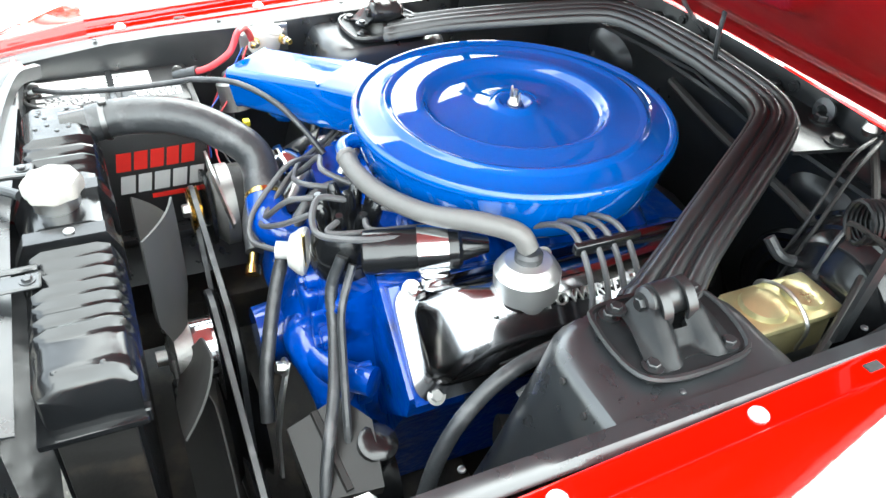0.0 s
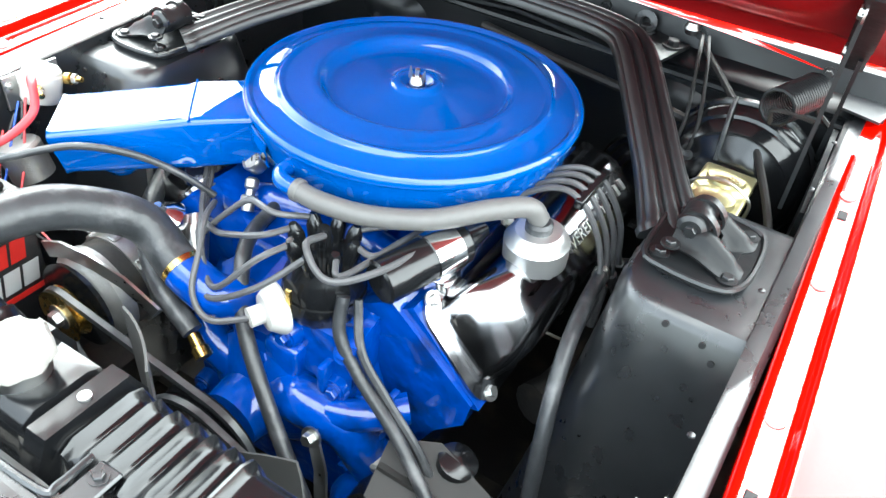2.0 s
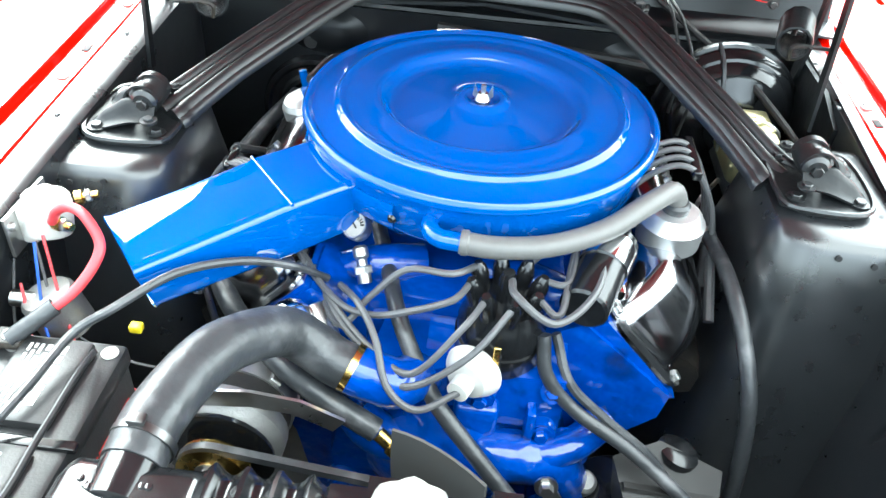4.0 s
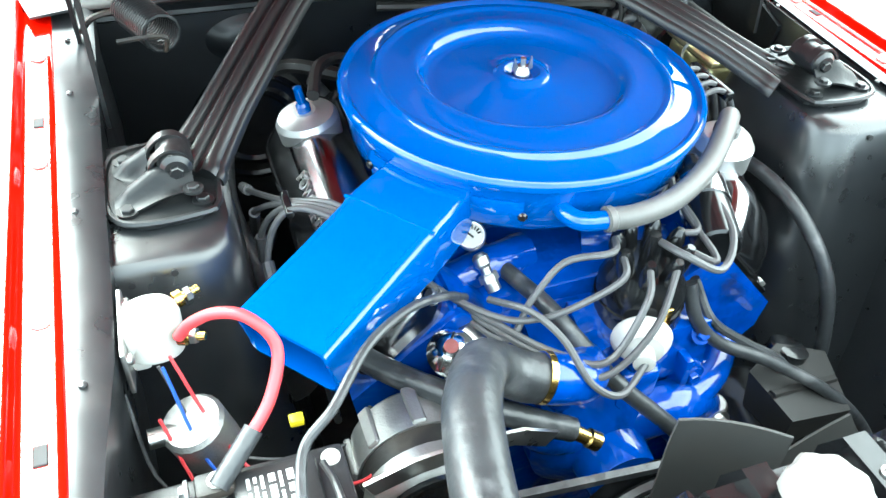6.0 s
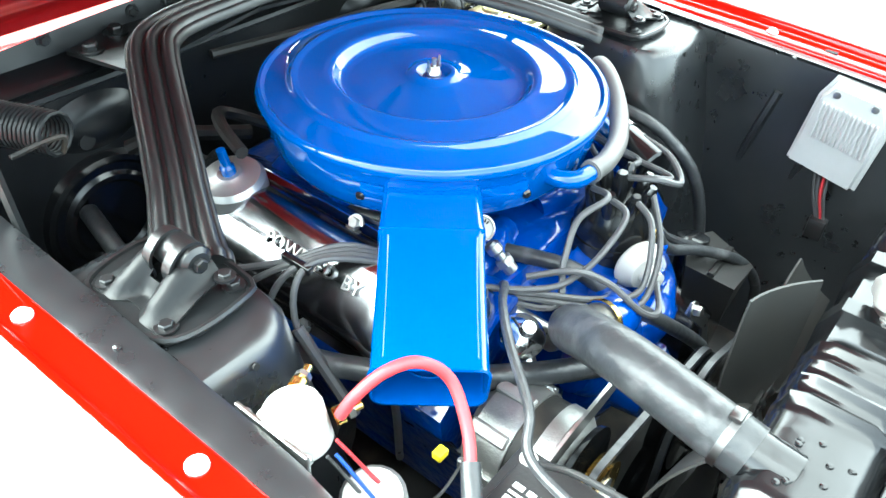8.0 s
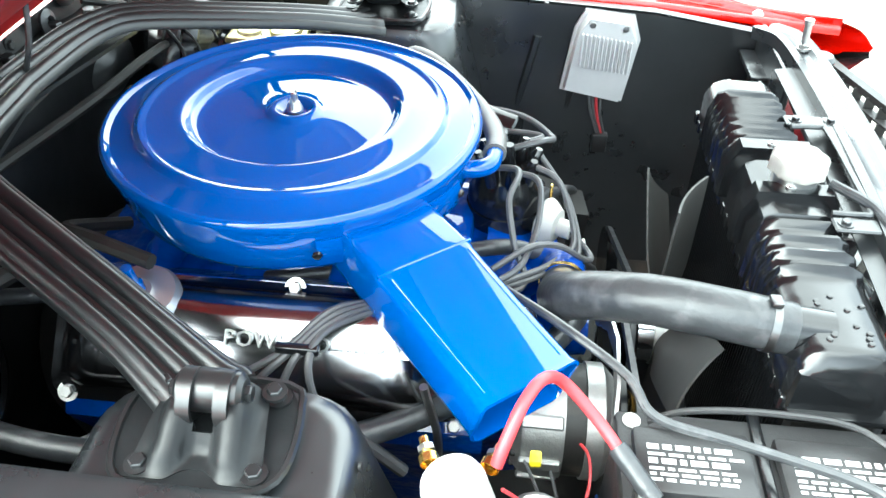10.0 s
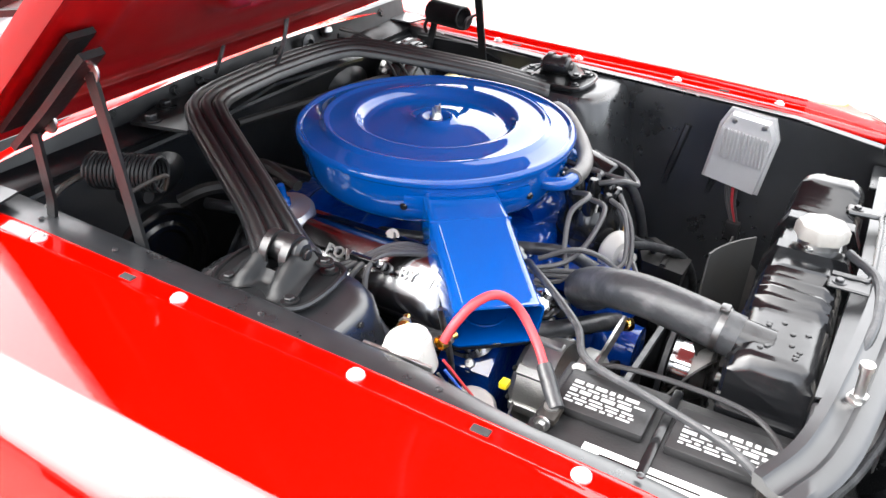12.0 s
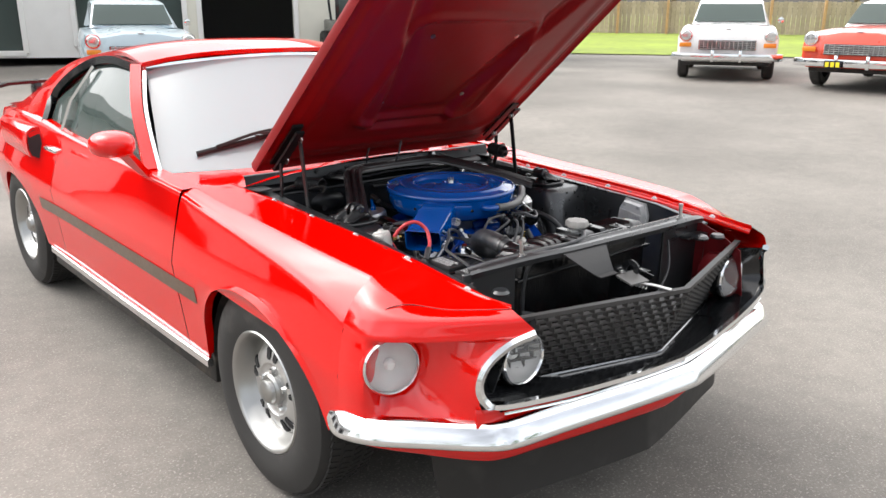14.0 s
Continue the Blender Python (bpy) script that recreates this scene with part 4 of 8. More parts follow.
for i in range(NS):
    s = HOOD_LEN * i / (NS - 1)
    w = hood_half(s)
    r = []
    for k in range(NX):
        a = -1 + 2 * k / (NX - 1)
        x = a * w

        def ss(u, lo, hi):
            q = min(1, max(0, (u - lo) / (hi - lo)))
            return q * q * (3 - 2 * q)
        edge = min(w - abs(x), s, HOOD_LEN - s)
        h = 0.004 + 0.012 * ss(edge, 0.0, 0.02)
        half = 0.20 + 0.24 * ss(s, 0.2, 1.2)
        inner = min(half - abs(x), s - 0.20, HOOD_LEN - 0.10 - s)
        h += 0.026 * ss(inner, 0.0, 0.030)
        pan = min(half - 0.06 - abs(x), s - 0.30, HOOD_LEN - 0.2 - s)
        h -= 0.008 * ss(pan, 0.0, 0.025)
        outer = min(w - 0.035 - abs(x), s - 0.045, HOOD_LEN - 0.05 - s)
        h -= 0.010 * ss(outer, 0.0, 0.02)
        qx, qs = abs(x) - 0.22, abs(s - 0.54) - 0.21
        ring = math.hypot(max(qx, 0), max(qs, 0)) + min(max(qx, qs), 0) - 0.08
        h -= 0.016 * math.exp(-(ring / 0.016) ** 2)
        qx, qs = abs(x) - 0.40, abs(s - 0.72) - 0.50
        ring = math.hypot(max(qx, 0), max(qs, 0)) + min(max(qx, qs), 0) - 0.10
        h -= 0.007 * math.exp(-(ring / 0.02) ** 2)
        r.append(hood_point(x, s, h))
    rows.append(r)
part("inner_panel", sheet(rows), RED_UNDERSHADE, hood, "red inner panel with pressed stiffening ridges", angle=60)
edge_bm = bmesh.new()
for sgn in (-1, 1):
    sheet([[hood_point(sgn * hood_half(HOOD_LEN * i / 24), HOOD_LEN * i / 24, 0.004), hood_point(sgn * (hood_half(HOOD_LEN * i / 24) + 0.004), HOOD_LEN * i / 24, 0.022), hood_point(sgn * hood_half(HOOD_LEN * i / 24), HOOD_LEN * i / 24, 0.041)] for i in range(25)], edge_bm)
sheet([[hood_point(-0.602 + 1.204 * k / 20, 0, 0.004), hood_point(-0.602 + 1.204 * k / 20, -0.004, 0.03), hood_point(-0.602 + 1.204 * k / 20, 0, 0.040 + 0.045 * (1 - (-1 + k / 10) ** 2))] for k in range(21)], edge_bm)
wf = hood_half(HOOD_LEN)
sheet([[hood_point(-wf + 2 * wf * k / 20, HOOD_LEN, 0.004), hood_point(-wf + 2 * wf * k / 20, HOOD_LEN + 0.08 * (1 - abs(-1 + k / 10)), 0.040 + 0.045 * (1 - (-1 + k / 10) ** 2))] for k in range(21)], edge_bm)
# hem edge uses the darkened red as well, for the shadow on it
part("hem", edge_bm, RED_UNDERSHADE, hood, angle=60)
for x, s in ((-0.167, 0.395), (0.222, 0.382), (0.21, 0.75), (-0.20, 0.74), (-0.42, 0.9), (0.42, 0.9), (0.0, 0.10)):
    part("rubber_plug", lathe([(0, -0.004), (0.010, -0.002), (0.008, 0.003), (0, 0.004)], hood_point(x, s, 0.010), HN, 12), STEEL, hood)

for side in (1, -1):
    hinge = thing("scissor_linkage", "black scissor hinge with coil spring holding the hood", "hinge", "hood hinges")
    X = side * 0.545
    part("upper_arm", bevelled(sweep([(X, -0.445, 0.990), (X, -0.36, 1.062), (X, -0.265, 1.148)], [(-0.005, -0.017), (0.005, -0.017), (0.005, 0.017), (-0.005, 0.017)], (1, 0, 0)), 0.002), SADDLE, hinge)
    part("hood_strap", bevelled(sweep([hood_point(X, 0.06, -0.002), hood_point(X, 0.30, -0.002)], [(-0.020, -0.004), (0.020, -0.004), (0.020, 0.004), (-0.020, 0.004)], HN), 0.002), SADDLE, hinge)
    part("front_link", sweep([(X - side * 0.012, -0.250, 0.84), (X - side * 0.012, -0.270, 0.98), (X - side * 0.012, -0.292, 1.118)], [(-0.009, -0.003), (0.009, -0.003), (0.009, 0.003), (-0.009, 0.003)], (1, 0, 0)), SADDLE, hinge)
    part("rear_link", sweep([(X + side * 0.008, -0.42, 0.84), (X + side * 0.008, -0.40, 0.92), (X + side * 0.008, -0.40, 1.02)], [(-0.008, -0.003), (0.008, -0.003), (0.008, 0.003), (-0.008, 0.003)], (1, 0, 0)), SADDLE, hinge)
    part("corner_plate", bevelled(plate([(side * a, b) for a, b in ((0.555, -0.470), (0.615, -0.455), (0.640, -0.560), (0.590, -0.575), (0.555, -0.550))], 0.9105, 0.9145), 0.0015), BLACK, hinge, "flat plate at the cowl corner")
    part("mount_plate", bevelled(plate([(-0.47, 0.70), (-0.24, 0.70), (-0.22, 0.86), (-0.30, 0.885), (-0.45, 0.885)], X + side * 0.014, X + side * 0.022, axis="x"), 0.003), SADDLE, hinge)
    for y, z in ((-0.395, 1.030), (-0.292, 1.118)):
        part("hinge_bolt", bolt((X - side * 0.012, y, z), (-side, 0, 0), 0.010, 0.008), STEEL, hinge)
    lift = Vector((0, 0, 0)) if side > 0 else Vector((-0.036, 0.022, 0.030))
    coil = []
    for k in range(205):
        c = Vector((side * 0.476, -0.405, 0.934)).lerp(Vector((side * 0.440, -0.302, 0.938)), k / 204) + lift
        a = 2 * math.pi * k / 12
        coil.append(c + Vector((side * 0.94, 0.33, 0)) * (0.025 * math.cos(a)) + Vector((0, 0, 0.025 * math.sin(a))))
    part("coil_spring", tube(coil, 0.0032, 6, 1), SADDLE, hinge, "dark tightly wound coil spring")
    part("spring_hook", tube([Vector(p) + lift for p in ((side * 0.440, -0.302, 0.913), (side * 0.437, -0.296, 0.935), (side * 0.460, -0.298, 0.938), (side * 0.500, -0.300, 0.935))], 0.0035, 6), DARK, hinge)
    part("spring_anchor", tube([Vector((side * 0.476, -0.405, 0.934)) + lift, (side * 0.525, -0.41, 0.925), (side * 0.550, -0.42, 0.90)], 0.0045, 6), DARK, hinge)


# ---- engine bay: sheet metal ----
SEAT = BAY
bay = thing("engine_bay", "satin black inner fenders, firewall and radiator support", "engine bay")


def apron(side):
    """Inner wing: flat flange, rolled edge and upright wall."""
    rows = []
    for i in range(27):
        y = -0.50 + 1.16 * i / 26
        lx, lz = interp([(-0.62, 0.591, 0.916), (0.44, 0.578, 0.871), (0.75, 0.552, 0.835)], y)
        wob = 0.003 * math.sin(y * 9 + side)
        inn = interp([(-0.50, 0.514), (0.20, 0.513), (0.34, 0.529), (0.66, 0.520)] if side > 0 else [(-0.50, 0.550), (0.30, 0.556), (0.66, 0.546)], y)[0]
        rows.append([(side * (lx - 0.004), y, lz - 0.018), (side * (lx - 0.012), y, lz - 0.009), (side * (lx - 0.030), y, lz - 0.010 + wob * 0.3), (side * (inn + 0.010), y, lz - 0.012 + wob * 0.4), (side * (inn + 0.001), y, lz - 0.017), (side * inn, y, lz - 0.030),
                     (side * (inn + 0.004 + wob), y, lz - 0.08), (side * (inn + wob), y, 0.70), (side * 0.525, y, 0.55), (side * 0.50, y, 0.40), (side * 0.42, y, 0.30)])
    return sheet(rows)


for side in (1, -1):
    wall = part("inner_fender", apron(side), BLACK, bay, "satin black inner fender", angle=50)
    for y, z0, z1 in ((0.185, 0.56, 0.80), (0.27, 0.50, 0.74)):
        rib = sweep([(side * (0.527 if side > 0 else 0.549), y, z0), (side * (0.529 if side > 0 else 0.552), y + 0.02, (z0 + z1) / 2), (side * (0.530 if side > 0 else 0.555), y + 0.045, z1)], [(-0.008, -0.004), (0.008, -0.004), (0.004, 0.004), (-0.004, 0.004)], (-side, 0, 0))
        part("pressed_rib", rib, BLACK, wall)
    for y in (-0.44, -0.30, -0.06, 0.18, 0.40, 0.58):
        lx, lz = interp([(-0.62, 0.591, 0.916), (0.44, 0.578, 0.871), (0.75, 0.552, 0.835)], y)
        part("flange_rivet", lathe([(0.0042, -0.001), (0.0036, 0.001), (0.0018, 0.0018), (0, 0.002)], (side * (lx - 0.040), y + 0.06, lz - 0.011), (0, 0, 1), 10), BLACK, wall)


def tower(side):
    """Shock tower: tapering box that stands against the inner wing."""
    t = new("shock_tower")
    t.parent = bay
    t["label"] = "black pressed steel shock tower"

    def ring(z, x0, x1, y0, y1, r):
        pts = []
        for cx, cy, a0 in ((x0 + r, y1 - r, 90), (x0 + r, y0 + r, 180)):
            for k in range(6):
                a = radians(a0 + 18 * k)
                pts.append((side * (cx + r * math.cos(a)), cy + r * math.sin(a), z))
        return [(side * x1, y1, z)] + pts + [(side * x1, y0, z)]
    secs = [ring(z, x0, 0.565, y0, y1, r) for z, x0, y0, y1, r in ((0.32, 0.30, -0.30, 0.20, 0.07), (0.50, 0.335, -0.26, 0.165, 0.07), (0.65, 0.360, -0.22, 0.125, 0.065), (0.78, 0.375, -0.185, 0.092, 0.06), (0.838, 0.380, -0.170, 0.078, 0.06), (0.852, 0.388, -0.160, 0.068, 0.058), (0.856, 0.405, -0.145, 0.052, 0.05))]
    part("tower_shell", hull_prism(secs), BLACK, t, "black tower shell with rounded edges", angle=40)
    # mounting cap bolted on top
    M = Matrix.Translation((side * 0.455, -0.052, 0.860)) @ Matrix.Diagonal((0.76, 0.74, 0.80, 1)) @ Matrix.Translation((-side * 0.455, 0.052, -0.860))
    cap = [(0.372, -0.11), (0.385, -0.145), (0.43, -0.160), (0.50, -0.150), (0.530, -0.12), (0.535, -0.02), (0.520, 0.035), (0.48, 0.052), (0.41, 0.048), (0.375, 0.025)]
    part("cap_plate", moved(bevelled(plate([(side * a, b) for a, b in cap], 0.857, 0.868), 0.004), M), SADDLE, t, "black bolted mounting plate")
    rim = [(side * a, b, 0.868) for a, b in cap] + [(side * cap[0][0], cap[0][1], 0.868)]
    part("plate_rim", moved(tube(rim, 0.005, 6, 3), M), BRACE, t)
    def ss(u, lo, hi):
        q = min(1.0, max(0.0, (u - lo) / (hi - lo)))
        return q * q * (3 - 2 * q)
    saddle = bmesh.new()
    NU, NV = 24, 16
    grid = []
    for a in range(NU + 1):
        u = -1 + 2 * a / NU
        row = []
        for b in range(NV + 1):
            v = b / NV
            h = 0.028 * (1 - ss(v, 0.25, 0.95)) * (1 - 0.55 * ss(abs(u), 0.55, 1.0))
            h += 0.012 * ss(abs(u), 0.15, 0.40) * (1 - ss(abs(u), 0.55, 0.8)) * ss(v, 0.1, 0.5) * (1 - ss(v, 0.8, 1.0))
            h -= 0.010 * (1 - ss(abs(u), 0.1, 0.35)) * ss(v, 0.5, 0.75)
            grow = 0.046 + 0.012 * v
            row.append((side * (0.418 + 0.088 * v - 0.012 * (1 - ss(abs(u), 0.1, 0.45)) * ss(v, 0.7, 1.0)), -0.050 + u * grow, 0.868 + max(0.0, h)))
        grid.append([saddle.verts.new(p) for p in row])
    for a in range(NU):
        for b in range(NV):
            u, v = -1 + 2 * (a + 0.5) / NU, (b + 0.5) / NV
            if (u / 0.42) ** 2 + ((v - 0.34) / 0.22) ** 2 < 1:
                continue
            saddle.faces.new((grid[a][b], grid[a + 1][b], grid[a + 1][b + 1], grid[a][b + 1]))
    bmesh.ops.delete(saddle, geom=[v for v in saddle.verts if not v.link_faces], context="VERTS")
    part("mount_saddle", solid(saddle, 0.003), SADDLE, t, "pressed black saddle over the shock mount", angle=55)
    part("shock_bush", lathe([(0, -0.030), (0.013, -0.030), (0.018, -0.026), (0.0195, -0.018), (0.0195, 0.018), (0.018, 0.026), (0.013, 0.030), (0, 0.030)], (side * 0.434, -0.050, 0.898), (0, 1, 0), 24), BRACE, t, "round black bush")
    for sy in (-1, 1):
        part("bush_nut", bolt((side * 0.434, -0.050 + sy * 0.030, 0.898), (0, sy, 0), 0.008, 0.006, False), BRACE, t)
        part("bush_strap", sweep(spline([(side * 0.460, -0.050 + sy * 0.016, 0.876), (side * 0.462, -0.050 + sy * 0.016, 0.900), (side * 0.446, -0.050 + sy * 0.016, 0.917), (side * 0.428, -0.050 + sy * 0.016, 0.917), (side * 0.415, -0.050 + sy * 0.016, 0.900)], 4), [(-0.0018, -0.006), (0.0018, -0.006), (0.0018, 0.006), (-0.0018, 0.006)], (0, 1, 0)), BRACE, t)
        part("foot_bolt", bolt((side * 0.420, -0.050 + sy * 0.050, 0.886), (0, 0, 1), 0.007, 0.005), BRACE, t)
    for x, y in ((0.398, 0.018), (0.505, 0.018), (0.398, -0.115), (0.505, -0.115)):
        part("tower_bolt", moved(bolt((side * x, y, 0.871), (0, 0, 1), 0.010, 0.007), M), BRACE, t)
    for x, z in ((0.455, 0.838), (0.50, 0.832), (0.516, 0.815)):
        # dark discs in place of shaded holes
        part("small_hole", lathe([(0, 0), (0.004, 0), (0.004, 0.003), (0, 0.003)], (side * x, 0.0785 + (0.838 - z) * 0.2, z), (0, 1, 0.15), 10), INTERIOR, t)
    return t


for side, shift in ((1, (0, 0, 0)), (-1, (-0.012, 0.008, 0.014))):
    SEAT = BAY @ Matrix.Translation(shift)
    tower(side)
SEAT = BAY

# firewall and cowl front
rows = []
for i in range(13):
    x = -0.60 + 1.2 * i / 12
    rows.append([(x, -0.455, 0.22), (x, -0.465, 0.70), (x, -0.472, 0.835), (x, -0.476, 0.872), (x, -0.468, 0.878), (x, -0.470, 0.884), (x, -0.480, 0.888), (x, -0.474, 0.896), (x, -0.482, 0.902), (x, -0.518, 0.912), (x, -0.530, 0.952), (x, -0.545, 0.954)])
firewall = part("firewall", sheet(rows), FIREWALL, bay, "satin black firewall with a ledge", angle=40)
for side in (1, -1):
    part("heater_dome", lathe([(0.112, -0.012), (0.106, 0.004), (0.098, 0.006), (0.092, 0.001), (0.080, 0.0), (0.074, 0.005), (0.066, 0.006), (0.060, 0.0), (0, -0.003)], (side * 0.30, -0.459, 0.665), (0, 1, 0), 36), TRIM, firewall)
    part("firewall_swage", moved(lathe([(1.25, -0.006), (1.05, 0.000), (0.9, 0.005), (0.65, 0.010), (0.3, 0.0125), (0, 0.013)], (0, 0, 0), (0, 1, 0), 32), Matrix.Translation((side * 0.285, -0.466, 0.822)) @ Matrix.Diagonal((0.062, 1, 0.036, 1))), FIREWALL, firewall)
    # flat dark disc, hole shade given by colour alone
    part("drain_hole", lathe([(0, 0), (0.012, 0), (0.012, 0.004), (0, 0.004)], (side * 0.311, -0.4585, 0.806), (0, 1, 0), 14), INTERIOR, firewall)
for x in (-0.50, -0.29, -0.12, 0.10, 0.16, 0.30, 0.47):
    part("cowl_bolt", bolt((x, -0.525, 0.934), (0, 1, 0.1), 0.007, 0.006), BRACE, firewall)
part("grommet", lathe([(0.008, -0.002), (0.018, 0.0), (0.020, 0.006), (0.010, 0.010), (0.008, 0.004)], (-0.20, -0.512, 0.935), (0, 1, 0.1), 16), RUBBER, firewall)


# brace from the cowl to both towers: a ribbed pressed channel
def brace_line(side):
    return [(side * 0.425, -0.055, 0.872), (side * 0.405, -0.085, 0.880), (side * 0.355, -0.165, 0.903), (side * 0.285, -0.285, 0.928), (side * 0.232, -0.372, 0.944), (side * 0.195, -0.412, 0.947), (side * 0.13, -0.440, 0.944), (side * 0.0, -0.452, 0.943)]


brace = thing("export_brace", "black ribbed steel brace from cowl to shock towers", "brace")
RIBS = [(-0.046, -0.012), (-0.045, -0.002), (-0.040, 0.002)]
for c in (-0.027, 0.0, 0.027):
    RIBS += [(c - 0.011, 0.002), (c - 0.008, 0.007), (c - 0.004, 0.010), (c, 0.011), (c + 0.004, 0.010), (c + 0.008, 0.007), (c + 0.011, 0.002)]
RIBS += [(0.040, 0.002), (0.045, -0.002), (0.046, -0.012)]
for side in (1, -1):
    ln = spline(brace_line(side), 5)
    under = [(0.042, -0.014), (-0.042, -0.014)]
    part("brace_arm", sweep(ln, RIBS + under, scale=[1.02 if i < 3 else 0.76 + 0.26 * max(0, 1 - i / 9) for i in range(len(ln))]), BRACE, brace, "ribbed black brace arm", angle=50)
    flange = bevelled(plate([(side * a, b) for a, b in ((0.262, -0.395), (0.22, -0.385), (0.0, -0.43), (0.0, -0.524), (0.20, -0.522), (0.285, -0.500))], 0.916, 0.922), 0.002)
    part("cowl_flange", flange, BRACE, brace)
    for x, y in ((0.262, -0.475), (0.205, -0.502), (0.09, -0.512)):
        part("brace_bolt", bolt((side * x, y, 0.924), (0, 0, 1), 0.011, 0.010), BRACE, brace)

# radiator support across the front
SEAT = WORLD
support = thing("radiator_support", "black pressed radiator support panel with latch posts", "radiator support")
top_line = [(0.50, 0.600, 0.846), (0.44, 0.632, 0.862), (0.33, 0.652, 0.870), (0.15, 0.672, 0.872), (0, 0.680, 0.873), (-0.15, 0.685, 0.872), (-0.33, 0.685, 0.870), (-0.46, 0.678, 0.866), (-0.54, 0.655, 0.850)]
ln = spline(top_line, 4)
part("top_bar", bevelled(sweep(ln, [(-0.030, -0.016), (0.026, -0.016), (0.030, 0.0), (0.022, 0.008), (0.008, 0.008), (0.002, 0.002), (-0.012, 0.002), (-0.018, 0.008), (-0.030, 0.006)]), 0.002, 1), BLACK, support, "black flanged top bar", angle=45)
for x0, x1, y, z0, z1 in ((0.335, 0.54, 0.618, 0.34, 0.85), (-0.56, -0.345, 0.655, 0.34, 0.85), (-0.345, 0.335, 0.64, 0.34, 0.46)):
    part("panel_face", box(x0, x1, y - 0.006, y + 0.006, z0, z1, 0.003, 1), BLACK, support, smooth=False)
part("shelf", sheet([[(0.335, 0.612, 0.855), (0, 0.628, 0.855), (-0.36, 0.628, 0.855)], [(0.335, 0.645, 0.862), (0, 0.668, 0.862), (-0.36, 0.672, 0.862)]], thick=0.003), BLACK, support)
frame_bar = bmesh.new()
for x0, x1, y0, y1 in ((-0.165, 0.112, 0.645, 0.668), (-0.165, -0.138, 0.592, 0.646), (0.085, 0.112, 0.592, 0.646)):
    box(x0, x1, y0, y1, 0.872, 0.877, 0.002, 1, frame_bar)
part("mount_bracket", frame_bar, BLACK, support, "flat black bracket round an open slot")
part("bracket_bead", tube([(-0.130, 0.595, 0.877), (-0.131, 0.630, 0.878), (-0.122, 0.642, 0.878), (-0.02, 0.644, 0.878), (0.070, 0.642, 0.878), (0.079, 0.630, 0.878), (0.078, 0.595, 0.877)], 0.004, 8, 5), BLACK, support)
for x, y in ((-0.151, 0.606), (-0.151, 0.655), (0.098, 0.606), (0.098, 0.655)):
    part("bracket_bolt", bolt((x, y, 0.877), (0, 0, 1), 0.006, 0.005), BLACK, support)
for x, y in ((0.342, 0.652), (-0.405, 0.680)):
    side = 1 if x > 0 else -1
    p = (x, y, 0.872)
    post = part("bonnet_stop", lathe([(0, 0), (0.012, 0), (0.012, 0.004), (0.006, 0.006), (0.006, 0.042), (0.008, 0.044), (0.008, 0.052), (0, 0.054)], p, (0.05 * side, -0.06, 1), 14), STEEL, support, "bright threaded rubber-tipped stop")
    part("stop_nut", lathe([(0, 0.004), (0.010, 0.004), (0.010, 0.010), (0, 0.010)], p, (0, 0, 1), 6), STEEL, support)
part("side_bracket", box(-0.56, -0.44, 0.62, 0.70, 0.79, 0.80, 0.003), BLACK, support)
for x, y in ((-0.46, 0.735), (-0.52, 0.76), (0.47, 0.70)):
    part("adjuster_cap", lathe([(0, 0), (0.024, 0), (0.026, 0.006), (0.02, 0.014), (0, 0.016)], (x, y, 0.80), (0, 0, 1), 16), BLACK, support)
# latch strut and air ducting ahead of the radiator
part("latch_upright", box(-0.020, 0.028, 0.742, 0.760, 0.50, 0.80, 0.004), BLACK, support)
tongue = sheet([[(0.215, 0.690, 0.868), (0.03, 0.695, 0.869)], [(0.212, 0.708, 0.864), (0.034, 0.714, 0.865)], [(0.165, 0.740, 0.824), (0.050, 0.746, 0.826)], [(0.130, 0.758, 0.798), (0.054, 0.764, 0.800)], [(0.126, 0.775, 0.795), (0.054, 0.782, 0.797)]], thick=0.003)
part("latch_tongue", tongue, MESHGREY, support, "black pressed tongue folded down from the top bar", angle=40)
part("latch_plate", bevelled(plate([(-0.012, 0.786), (0.066, 0.782), (0.102, 0.868), (0.030, 0.876)], 0.788, 0.793), 0.0015), GREYHOSE, support, "flat grey hood latch plate")
part("latch_flange", bevelled(plate([(-0.09, 0.760), (0.016, 0.752), (0.020, 0.785), (-0.085, 0.80)], 0.776, 0.780), 0.0015), BLACK, support)
part("release_lever", sweep(spline([(0.060, 0.862, 0.787), (0.048, 0.905, 0.790), (0.030, 0.955, 0.785)], 4), [(-0.009, -0.0015), (0.009, -0.0015), (0.009, 0.0015), (-0.009, 0.0015)]), STEEL, support, "flat steel release lever")
for x in (-0.16, 0.14):
    part("horn", lathe([(0, 0), (0.045, 0.0), (0.05, 0.012), (0.045, 0.03), (0.02, 0.05), (0.018, 0.085), (0, 0.09)], (x, 0.74, 0.62), (0.2, 0.6, -0.5), 24), TRIM, support, "black horn")
part("latch_hook", sweep(spline([(0.010, 0.765, 0.800), (0.010, 0.790, 0.825), (0.010, 0.815, 0.815), (0.010, 0.812, 0.795)], 4), [(-0.008, -0.003), (0.008, -0.003), (0.008, 0.003), (-0.008, 0.003)], (1, 0, 0)), TRIM, support, "black hood latch hook")
part("latch_spring", tube([(0.030 + 0.009 * math.cos(2 * math.pi * q / 8), 0.770 + 0.10 * q / 72, 0.772 + 0.009 * math.sin(2 * math.pi * q / 8)) for q in range(73)], 0.0018, 5, 1), STEEL, support)
